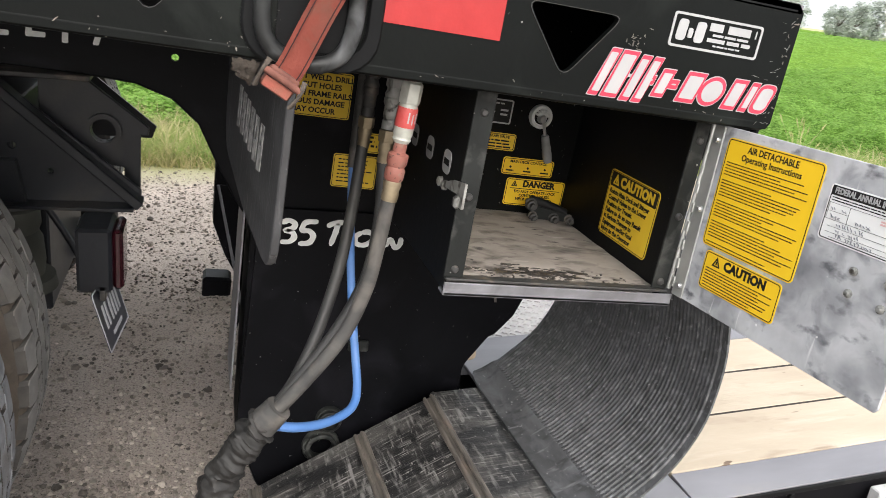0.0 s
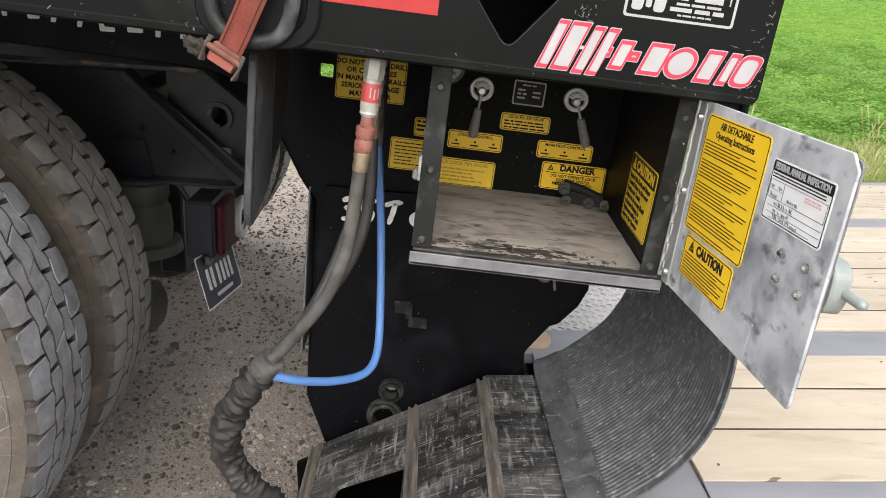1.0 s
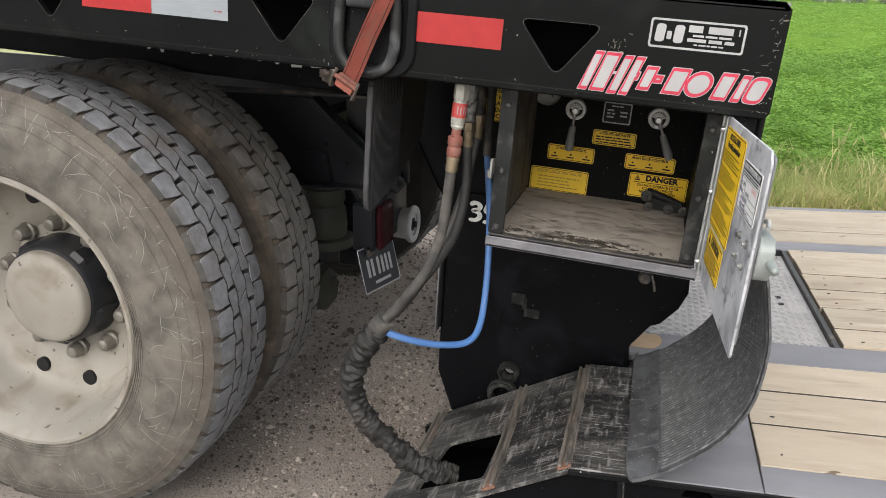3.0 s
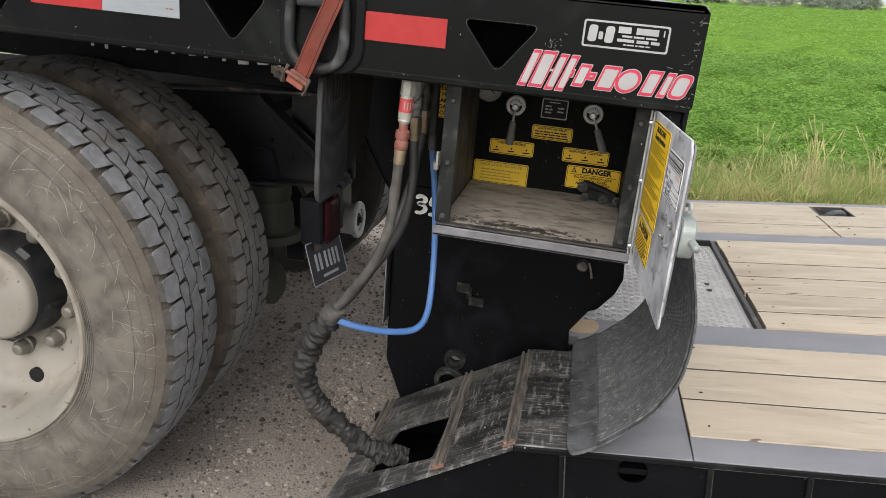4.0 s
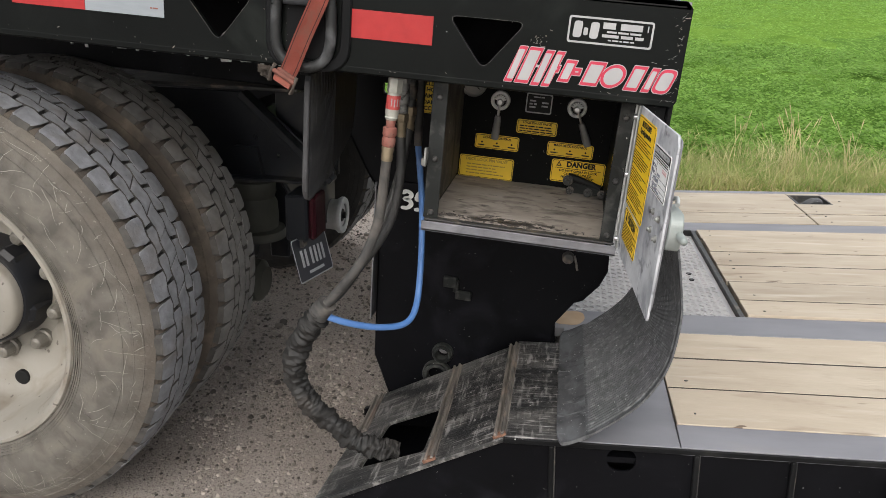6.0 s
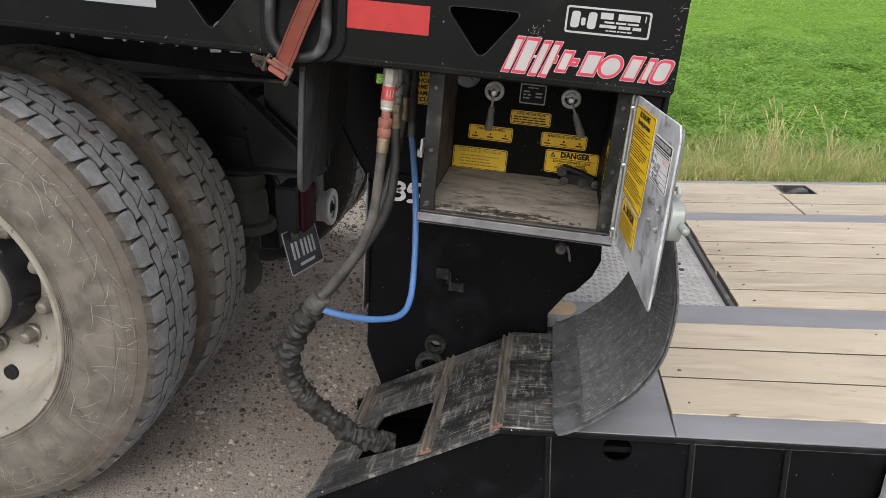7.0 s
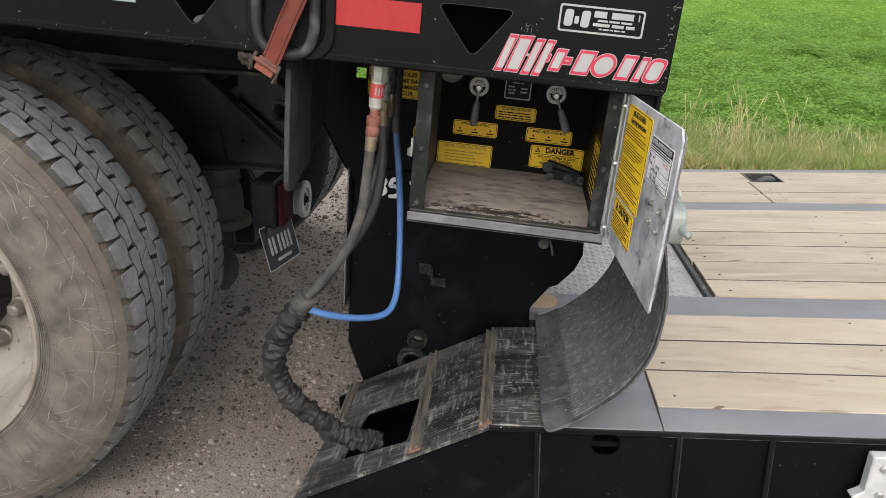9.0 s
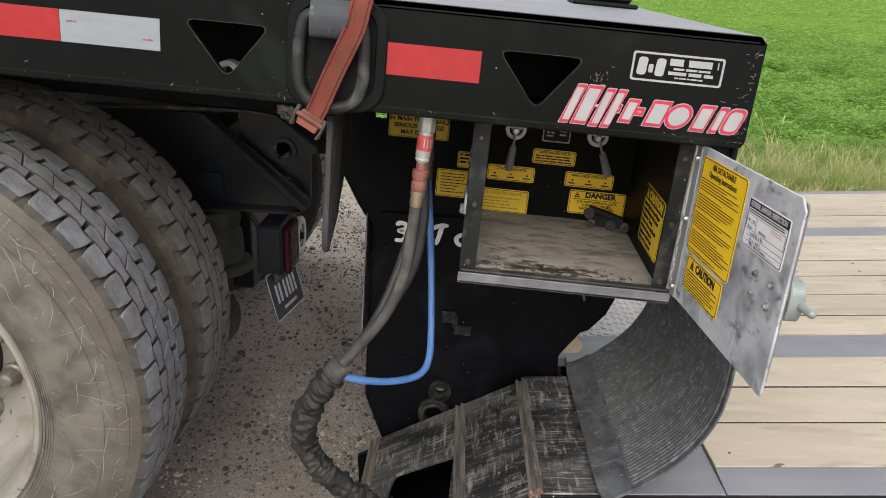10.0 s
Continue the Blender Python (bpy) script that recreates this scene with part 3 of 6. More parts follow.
    m.node_tree.nodes["Principled BSDF"].inputs["Roughness"].default_value = 0.9
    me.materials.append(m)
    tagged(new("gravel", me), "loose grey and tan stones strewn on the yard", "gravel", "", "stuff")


build_ground()
build_gravel()


def blades(name, label, category, material, n, area, height, width, lean, seed, z0=0.0, clump=0.0, kind="stuff"):
    """Many thin tapered blades, scattered by area(rnd) -> (x, y)."""
    rnd = random.Random(seed)
    verts, faces = [], []
    for _ in range(n):
        x, y = area(rnd)
        h, w = height * rnd.uniform(0.45, 1.15), width * rnd.uniform(0.6, 1.3)
        a, b = rnd.uniform(0, 6.283), rnd.uniform(0, 6.283)
        dx, dy, l = math.cos(a) * w, math.sin(a) * w, lean * h * rnd.uniform(0.2, 1.2)
        mx, my = math.cos(b) * l, math.sin(b) * l
        k = len(verts)
        verts += [(x - dx, y - dy, z0), (x + dx, y + dy, z0), (x + dx * 0.8 + mx * 0.35, y + dy * 0.8 + my * 0.35, z0 + h * 0.6), (x - dx * 0.8 + mx * 0.35, y - dy * 0.8 + my * 0.35, z0 + h * 0.6), (x + mx, y + my, z0 + h)]
        faces += [(k, k + 1, k + 2, k + 3), (k + 3, k + 2, k + 4)]
    me = bpy.data.meshes.new(name)
    me.from_pydata(verts, [], faces)
    me.materials.append(material)
    return tagged(new(name, me), label, category, "", kind)


def leaves(name, label, category, material, n, place, size, seed, tilt=0.8):
    """Many small leaves, place(rnd) -> (x, y, z, scale)."""
    rnd = random.Random(seed)
    verts, faces = [], []
    for _ in range(n):
        x, y, z, s = place(rnd)
        s *= size * rnd.uniform(0.6, 1.4)
        a, t = rnd.uniform(0, 6.283), rnd.uniform(-tilt, tilt)
        ux, uy = math.cos(a) * s, math.sin(a) * s
        vx, vy, vz = -math.sin(a) * s * 0.55 * math.cos(t), math.cos(a) * s * 0.55 * math.cos(t), s * 0.55 * math.sin(t)
        dz = s * rnd.uniform(-0.6, 0.6) * tilt
        k = len(verts)
        verts += [(x - ux, y - uy, z - dz), (x + vx, y + vy, z + vz), (x + ux, y + uy, z + dz), (x - vx, y - vy, z - vz)]
        faces.append((k, k + 1, k + 2, k + 3))
    me = bpy.data.meshes.new(name)
    me.from_pydata(verts, [], faces)
    me.materials.append(material)
    return tagged(new(name, me), label, category, "", "stuff")


def canopy_height(x, y):
    """Bushy plants about a hand's span apart, in uneven stands with gaps."""
    near = noise.voronoi(Vector((x * 2.3, y * 2.3, 0)))[0][0]
    wide = noise.voronoi(Vector((x * 0.8, y * 0.8, 4)))[0][0]
    return 0.3 + 0.3 * (0.4 - min(near, 0.8)) + 0.22 * (0.4 - wide) + 0.1 * noise.noise((x * 0.5, y * 0.5, 1)) + 0.1 * noise.noise((x * 0.12, y * 0.12, 9))


def build_field():
    # the crop's body: one bumpy sheet, finer near the road
    bm = bmesh.new()
    ys = [5.5 + 0.1 * i for i in range(90)]
    while ys[-1] < 320:
        ys.append(ys[-1] * 1.022)
    cols = [-0.5 + 2.3 * i / 220 for i in range(221)]
    rows = [[bm.verts.new((c * (y + 3) - 1.5, y, canopy_height(c * (y + 3) - 1.5, y) - 0.11 if y > 5.6 else 0.0)) for c in cols] for y in ys]
    for a, b in zip(rows, rows[1:]):
        for i in range(220):
            bm.faces.new((a[i], a[i + 1], b[i + 1], b[i]))
    field = solo("crop_field", bm, UNDER, "bright green field of leafy alfalfa reaching the trees", "field", None, "structure", 180)
    field.data.materials.append(CANOPY)
    for f in field.data.polygons:
        f.material_index = 1 if f.center.y > 18 + 22 * noise.noise((f.center.x * 0.3, f.center.y * 0.3, 2)) else 0

    def near(rnd):
        y = 5.25 + 13 * rnd.random() ** 1.6
        x = (rnd.random() * 1.6 - 0.25) * (y + 3) - 1.0
        h = canopy_height(x, y) * min(1, 0.45 + (y - 5.25) * 0.7)
        return x, y, h - 0.1 * rnd.random() ** 1.6 + 0.03, 1.0 + (y - 5) * 0.04

    leaves("alfalfa_plants", "dense bright green alfalfa leaves by the road", "crop", LEAF, 290000, near, 0.0205, 11, 0.6)

    def middle(rnd):
        y = 12 + 148 * rnd.random() ** 2.4
        x = (rnd.random() * 1.6 - 0.25) * (y + 3) - 1.0
        return x, y, canopy_height(x, y) + rnd.uniform(-0.09, 0.06), 1.0 + (y - 12) * 0.06

    leaves("alfalfa_plants", "bright green alfalfa leaves farther out", "crop", LEAF, 190000, middle, 0.024, 12, 0.35)

    def verge(rnd):
        return rnd.uniform(-4, 11), 4.35 + 1.5 * rnd.random() ** 1.1

    blades("verge_grass", "mixed green and yellowing roadside grass", "grass", GRASS, 42000, verge, 0.2, 0.0045, 1.1, 21)

    def verge_thin(rnd):
        return rnd.uniform(-3, 10), 4.4 + 1.2 * rnd.random()

    blades("dry_grass", "pale dry straw-coloured grass stalks on the verge", "grass", STRAW, 4600, verge_thin, 0.3, 0.003, 0.8, 22)

    def low_straw(rnd):
        return rnd.uniform(-3, 10), 4.3 + 0.45 * rnd.random()

    blades("dry_grass", "low matted straw along the road edge", "grass", STRAW, 9500, low_straw, 0.13, 0.004, 1.5, 24)
    # tall tufts with seed heads
    for k, (cx, cy, n, h, label) in enumerate(((2.03, 4.9, 24, 0.52, "tall dry grass tuft with seed heads"), (2.5, 4.95, 9, 0.45, "small dry grass tuft with seed heads"), (1.62, 4.95, 7, 0.46, "small dry grass tuft with seed heads"), (3.5, 4.95, 12, 0.5, "small dry grass tuft with seed heads"), (5.2, 5.0, 14, 0.5, "small dry grass tuft with seed heads"))):
        tuft = thing("grass_tuft", label, "grass", at(cx, cy, 0.0))
        rnd = random.Random(60 + k)
        stalks, heads = bmesh.new(), bmesh.new()
        for _ in range(n):
            a, l, hh = rnd.uniform(0, 6.283), rnd.uniform(0.05, 0.42), h * rnd.uniform(0.65, 1.1)
            base = Vector((rnd.gauss(0, 0.045), rnd.gauss(0, 0.04), 0))
            tip = base + Vector((math.cos(a) * l * hh, math.sin(a) * l * hh, hh))
            mid = base + Vector((math.cos(a) * l * hh * 0.3, math.sin(a) * l * hh * 0.3, hh * 0.6))
            tube([base, mid, tip], lambda t, g: 0.0026 * (1 - 0.5 * t), 3, 4, stalks)
            tube([tip - (tip - mid) * 0.1, tip + (tip - mid) * 0.1, tip + (tip - mid) * 0.3], lambda t, g: 0.0014 + 0.0031 * math.sin(math.pi * min(0.98, t + 0.05)), 3, 5, heads)
        part("dry_stalk", stalks, STRAW, tuft)["kind"] = "stuff"
        part("seed_panicle", heads, STRAW, tuft)["kind"] = "stuff"


build_field()


def build_tree(seed, height):
    """A far tree: tapered trunk, limbs and a ragged crown of leaf clumps."""
    rnd = random.Random(seed)
    tree = thing("tree", "far-row tree, its grey-green crown coloured pale as if by haze", "tree", None, "far trees")
    bm = tube([(0, 0, 0), (0.1, 0, height * 0.3), (-0.1, 0.1, height * 0.7)], lambda t, a: 0.35 * (1 - 0.7 * t), 4, 7)
    for _ in range(6):
        a, h = rnd.uniform(0, 6.28), rnd.uniform(0.2, 0.5) * height
        tube([(0, 0, h), (math.cos(a) * height * 0.15, math.sin(a) * height * 0.15, h + height * 0.15), (math.cos(a) * height * 0.28, math.sin(a) * height * 0.28, h + height * 0.32)], lambda t, g: 0.14 * (1 - 0.8 * t), 3, 5, bm)
    part("trunk", bm, BARK, tree)
    verts, faces = [], []
    clumps = [(rnd.gauss(0, 0.24) * height, rnd.gauss(0, 0.24) * height, height * rnd.uniform(0.02, 0.98)) for _ in range(70)]
    for cx, cy, cz in clumps:
        k = 1 - 0.75 * abs(cz / height - 0.5)
        cx, cy = cx * k, cy * k
        for _ in range(55):
            x, y, z = cx + rnd.gauss(0, 0.06) * height, cy + rnd.gauss(0, 0.06) * height, cz + rnd.gauss(0, 0.045) * height
            s, a, t = height * rnd.uniform(0.012, 0.03), rnd.uniform(0, 6.28), rnd.uniform(-1.2, 1.2)
            i = len(verts)
            ux, uy, uz = math.cos(a) * s, math.sin(a) * s, s * math.sin(t)
            verts += [(x - ux, y - uy, z - uz), (x - uy, y + ux, z + s * 0.4), (x + ux, y + uy, z + uz), (x + uy, y - ux, z - s * 0.4)]
            faces.append((i, i + 1, i + 2, i + 3))
    me = bpy.data.meshes.new("crown")
    me.from_pydata(verts, [], faces)
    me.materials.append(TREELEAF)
    crown = new("crown", me)
    crown.parent = tree
    return tree


def build_trees():
    rnd = random.Random(31)
    kinds = [build_tree(40, 9), build_tree(41, 7.5), build_tree(42, 10.5)]
    spots = [(x + rnd.uniform(-3, 3), 166 + rnd.uniform(-4, 22)) for x in range(-30, 270, 5)]
    for i, (x, y) in enumerate(spots):
        m = pose(x, y, 0, 0, 0, rnd.uniform(0, 360))
        if i < 3:
            kinds[i].matrix_world = m
        else:
            copy_thing(kinds[i % 3], m)


build_trees()


# ---- gooseneck ----
def decal(name, parent, x0, z0, x1, z1, y, paint, label, border=INK, r=0.006, m=None):
    """A printed label with a thin printed rim; returns the label."""
    ob = part(name, slab(rounded(x0, z0, x1, z1, r), y - 0.001, y, "y", (), 0, None, m), paint, parent, label)
    rim = slab(rounded(x0 + 0.002, z0 + 0.002, x1 - 0.002, z1 - 0.002, r * 0.8), y - 0.0014, y - 0.001, "y", (rounded(x0 + 0.0032, z0 + 0.0032, x1 - 0.0032, z1 - 0.0032, r * 0.7),), 0, None, m)
    part("printed_border", rim, border, ob)
    return ob


def warning(x, z, s, y, m=None):
    """A small warning triangle with its mark."""
    bm = slab([(x - s, z - s * 0.85), (x + s, z - s * 0.85), (x, z + s)], y - 0.0007, y, "y", ([(x - s * 0.55, z - s * 0.6), (x + s * 0.55, z - s * 0.6), (x, z + s * 0.45)],), 0, None, m)
    return slab([(x - s * 0.12, z - s * 0.5), (x + s * 0.12, z - s * 0.5), (x + s * 0.12, z + s * 0.1), (x - s * 0.12, z + s * 0.1)], y - 0.0007, y, "y", (), 0, bm, m)


def brush(line, width, y, seed):
    """One stroke of a paint brush on a plane that faces -y, uneven in width and ragged at its end."""
    own = bmesh.new()
    pts = curve_through([(x, y, z) for x, z in line], 6)
    rows = []
    for i, p in enumerate(pts):
        d = (pts[min(i + 1, len(pts) - 1)] - pts[max(i - 1, 0)]).normalized()
        side = Vector((d.z, 0, -d.x))
        w = width * (0.5 + 0.12 * noise.noise((p.x * 90, p.z * 90, seed)) + 0.07 * abs(side.x))
        w *= min(1, 0.55 + 0.4 * i, 0.45 + 0.35 * (len(pts) - 1 - i))
        rows.append([own.verts.new(p + side * k * w + Vector((0, d_, 0))) for k, d_ in ((1, -0.0016), (-1, -0.0016), (-1, -0.0002), (1, -0.0002))])
    for a, b in zip(rows, rows[1:]):
        for k in range(4):
            own.faces.new((a[k], a[(k + 1) % 4], b[(k + 1) % 4], b[k]))
    own.faces.new(rows[0])
    own.faces.new(rows[-1])
    return own


def build_neck():
    neck = thing("gooseneck", "black steel trailer gooseneck with red and white reflective tape", "trailer neck", NECK)
    zb, zt, xr = 1.283, 1.474, 0.474
    tri = lambda x: softened([(x, 1.41), (x + 0.15, 1.41), (x + 0.075, 1.315)], 0.02)
    holes = [tri(0.025), tri(-0.523), tri(-1.07)]
    rail = slab([(-2.7, zb), (xr - 0.006, zb), (xr, zb + 0.01), (xr, zt - 0.012), (xr - 0.012, zt), (-2.7, zt)], 0.0, 0.012, "y", holes)
    part("side_rail", rail, GREENBLACK, neck, "green-black painted side rail with triangular cut-outs")
    top = slab([(-2.7, 0.0), (xr - 0.004, 0.0), (xr - 0.004, 2.75), (-2.7, 2.75)], zt - 0.014, zt - 0.001, "z")
    part("top_plate", top, DECKSTEEL, neck, "dusty worn steel top plate")
    low = tube([(-2.7, 0.012, zb + 0.008), (-1, 0.012, zb + 0.008), (xr - 0.01, 0.012, zb + 0.008)], 0.0125, 4, 10)
    part("rolled_lower_edge", low, GREENBLACK, neck, "", 60)
    roll = tube([(-2.7, 0.012, zt - 0.012), (-1, 0.012, zt - 0.012), (xr - 0.012, 0.012, zt - 0.012)], 0.0125, 4, 10)
    part("rolled_upper_edge", roll, GREENBLACK, neck, "", 60)
    flange = block((-2.7, 0.012, zb), (xr - 0.01, 0.055, zb + 0.01), 0.002)
    part("lower_flange", flange, FRAME, neck)
    end = block((xr - 0.012, 0.014, 1.2), (xr - 0.002, 2.75, zt - 0.016), 0.003)
    part("rear_end_plate", end, BLACK, neck, "scuffed black rear end plate")
    # white rims of worn paint round the cut-outs
    for h in holes:
        cx, cz = sum(p[0] for p in h) / len(h), sum(p[1] for p in h) / len(h)
        edge = slab([(cx + (a - cx) * 1.02, cz + (b - cz) * 1.02) for a, b in h], -0.0008, 0.0004, "y", (h,))
        part("cut_edge", edge, DARKSTEEL, neck)
    back = block((-2.7, 0.24, zb + 0.02), (xr - 0.02, 0.25, zt - 0.02))
    part("inner_web", back, FRAME, neck)
    part("pipe_end", lathe([(0.013, 0.0), (0.013, -0.03), (0.024, -0.03), (0.024, 0.0), (0.013, 0.0)], at(-0.5, 0.2, 1.298), 24), PLATEGREY, neck, "pale pipe end behind the rail", 40)

    # main frame: web, arch and leg
    def leg(y0, y1, name, fore=0.0):
        arch = [(-2.7, 1.13), (-0.6, 1.128), (-0.5, 1.122), (-0.43, 1.1), (-0.375, 1.055), (-0.335, 0.98), (-0.29, 0.9), (-0.248, 0.84), (-0.243, 0.6), (-0.236, 0.3), (-0.178, 0.16), (-0.12, 0.06)]
        arch = [(x - fore if z < 1.0 else x, z) for x, z in arch]
        web = arch + [(0.33, 0.06), (0.332, 0.42), (0.322, 0.525), (0.338, 0.556), (0.398, 0.585), (0.44, 0.64), (0.458, 0.69), (0.452, 0.76), (0.462, 0.95), (0.462, zt - 0.02), (-2.7, zt - 0.02)]
        part(name, slab(web, y0, y1, "y", (circle(-0.428, 1.182, 0.008, 12), circle(-0.012, 0.345, 0.02, 16), rounded(-0.261, 1.139, -0.229, 1.171, 0.004))), FRAME, neck, "black main frame web with an arched cut and a deep leg")
        own = bmesh.new()
        a = [own.verts.new((x, y0 - 0.012, z)) for x, z in arch]
        b = [own.verts.new((x, y0 + 0.13, z)) for x, z in arch]
        for i in range(len(arch) - 1):
            own.faces.new((a[i], a[i + 1], b[i + 1], b[i]))
        bmesh.ops.solidify(own, geom=own.faces[:], thickness=0.014)
        part("arch_flange", own, BLACK, neck)

    leg(0.67, 0.69, "main_web")
    leg(2.28, 2.3, "far_web", 0.03)
    strip = slab([(-0.2665, 0.875), (-0.262, 0.875), (-0.2555, 0.42), (-0.26, 0.42)], 0.66, 0.83, "y", (), 0.0012)
    part("leg_front_strip", strip, GALV, neck, "pale strip down the leg's front")
    gusset = slab([(-0.288, 0.66), (-0.19, 0.66), (-0.19, 0.1), (-0.16, 0.2)], 1.6, 1.612, "y", (), 0.002)
    part("inner_gusset", gusset, FRAME, neck, "black gusset between the two legs")
    part("gusset_edge", slab([(-0.29, 0.66), (-0.28, 0.66), (-0.163, 0.21), (-0.173, 0.21)], 1.592, 1.6, "y", (), 0.001), GALV, neck, "bare bright gusset edge")
    part("far_foot", block((-0.29, 2.2, -0.03), (-0.17, 2.32, 0.07), 0.012), FRAME, neck, "black foot of the far leg")
    cover = slab(softened([(-0.232, 0.885), (-0.236, 0.31), (-0.18, 0.175), (0.3, 0.175), (0.322, 0.5), (0.45, 0.7), (0.45, 0.9)], 0.015), 0.656, 0.67, "y", (circle(-0.012, 0.345, 0.021, 18),), 0.004)
    part("leg_doubler", cover, FRAME, neck, "flat black doubler plate on the leg")
    for x, z, k in ((-0.012, 0.345, 1.0), (-0.024, 0.268, 1.4)):
        ring = [(0.02, 0.0), (0.034, 0.0), (0.034, -0.012), (0.0325, -0.015), (0.029, -0.015), (0.029, -0.024), (0.027, -0.026), (0.022, -0.026), (0.02, -0.02), (0.02, 0.02)]
        part("pin_bushing", lathe([(r * k, y) for r, y in ring], at(x, 0.656, z), 28), FLANGE, neck, "", 40)
    bush = lathe([(0, 0.03), (0.0205, 0.03), (0.0205, 0.028), (0, 0.028)], at(-0.012, 0.656, 0.345), 20)
    part("pin_end", bush, DECKSTEEL, neck)
    clip = block((-0.03, 0.64, 0.575), (0.012, 0.656, 0.61), 0.003)
    block((0.01, 0.644, 0.538), (0.06, 0.656, 0.567), 0.003, clip)
    block((0.002, 0.646, 0.56), (0.018, 0.656, 0.6), 0.002, clip)
    part("hose_clip", clip, FLANGE, neck, "bent black strap clip")
    # pin and clip under the box corner
    pin = part("lock_pin", lathe([(0, 0.0), (0.012, 0.0), (0.018, -0.006), (0.018, -0.018), (0.014, -0.024), (0, -0.024)], at(0.335, 0.656, 0.725), 20), DARKSTEEL, neck, "dull greenish lock pin", 40)
    part("pin_clip", tube([(0.352, 0.64, 0.735), (0.36, 0.636, 0.715), (0.366, 0.636, 0.692)], 0.0035, 4, 8), RIBSTEEL, pin, "", 50)
    # hand-painted lettering
    strokes = [[(-0.182, 0.853), (-0.166, 0.86), (-0.152, 0.853), (-0.156, 0.842), (-0.172, 0.836), (-0.156, 0.832), (-0.151, 0.82), (-0.162, 0.809), (-0.182, 0.808)],
               [(-0.1, 0.862), (-0.128, 0.858), (-0.134, 0.84), (-0.118, 0.838), (-0.108, 0.826), (-0.116, 0.81), (-0.14, 0.806)],
               [(-0.079, 0.853), (-0.06, 0.862), (-0.036, 0.865)], [(-0.054, 0.862), (-0.058, 0.838), (-0.066, 0.806)],
               [(0.004, 0.844), (-0.01, 0.832), (-0.006, 0.816), (0.012, 0.813), (0.03, 0.824), (0.032, 0.838), (0.018, 0.846), (0.003, 0.843)],
               [(0.058, 0.852), (0.055, 0.832), (0.064, 0.816), (0.074, 0.832), (0.088, 0.812), (0.099, 0.82), (0.1, 0.838)]]
    for k, line in enumerate(strokes):
        part("painted_stroke", brush(line, 0.0115, 0.656, k), WHITEPAINT, neck, "white hand-painted 35 ton lettering")
    rnd = random.Random(3)
    x = -1.25
    while x < -0.56:
        w = rnd.uniform(0.03, 0.05)
        lean = rnd.uniform(-0.012, 0.016)
        low = 1.181 + rnd.uniform(-0.003, 0.008)
        b = slab(softened([(x, low), (x + 0.011, low), (x + 0.012 + lean, 1.245), (x + 0.001 + lean, 1.245)], 0.003), 0.6685, 0.67, "y")
        if rnd.random() < 0.5:
            slab(softened([(x, low), (x + w * 0.7, low + 0.002), (x + w * 0.7, low + 0.012), (x, low + 0.011)], 0.003), 0.6684, 0.67, "y", (), 0, b)
        part("painted_bar", b, WHITEPAINT, neck, "worn white lettering that cannot be read")
        x += w + 0.014
    # tape
    for x0, x1, paint, label in ((-0.17, -0.004, REDTAPE, "red reflective tape"), (-0.741, -0.565, WHITETAPE, "white reflective tape"), (-0.91, -0.742, REDTAPE, "red reflective tape")):
        tape = part("reflective_tape", block((x0, -0.0012, 1.35), (x1, 0.0, 1.4045)), paint, neck, label)
        if paint is WHITETAPE:  # faint print that cannot be read
            part("tape_print", bars(x0 + 0.012, x0 + 0.03, (1.386,), 0.0028, -0.0013, None, 0.05, None, 51), REDGRIP, tape)
            part("tape_print", bars(x1 - 0.03, x1 - 0.012, (1.367,), 0.0028, -0.0013, None, 0.05, None, 52), REDGRIP, tape)
    # chipped paint: along the lower edge, at the rear end and above the maker's mark
    rnd = random.Random(77)
    own = bmesh.new()
    for k in range(110):
        if k < 40:
            x, z = rnd.uniform(-1.3, 0.46), zb + 0.004 + abs(rnd.gauss(0, 0.012))
        elif k < 62:
            x, z = xr - 0.004 - abs(rnd.gauss(0, 0.012)), rnd.uniform(zb, zt - 0.02)
        elif k < 95:
            x, z = 0.205 + rnd.gauss(0, 0.008), 1.378 + rnd.gauss(0, 0.01)
        else:
            x, z = -0.33 + rnd.gauss(0, 0.03), rnd.uniform(zb, 1.42)
        a, r = rnd.uniform(0, 3.14), 0.0004 + 0.0008 * rnd.random() ** 2
        e = rnd.uniform(1.0, 5.5)
        slab([(x + r * (e * math.cos(t) * math.cos(a) - math.sin(t) * math.sin(a)), z + r * (e * math.cos(t) * math.sin(a) + math.sin(t) * math.cos(a))) for t in [i * 1.2566 + 0.3 * rnd.random() for i in range(5)]], -0.0006, 0.0, "y", (), 0, own)
    part("paint_chips", own, RIBSTEEL, neck, "small bare scratches in the paint")["kind"] = "stuff"
    corner = part("corner_plate", block((0.413, 0.024, 1.19), (0.462, 0.034, 1.282), 0.002), BLACK, neck, "scratched black corner plate")
    own = bmesh.new()
    for k in range(46):
        low = k % 2
        x, z = (rnd.uniform(0.416, 0.459), rnd.uniform(1.205, 1.279)) if low else (xr - 0.006 - abs(rnd.gauss(0, 0.018)), rnd.uniform(zb, 1.45))
        y0 = 0.024 if low else 0.0
        a, ln, wd = rnd.uniform(-0.7, 0.9) + (1.57 if rnd.random() < 0.3 else 0), rnd.uniform(0.0015, 0.006) + (0.006 if rnd.random() < 0.12 else 0), rnd.uniform(0.0002, 0.0006)
        ca, sa = math.cos(a), math.sin(a)
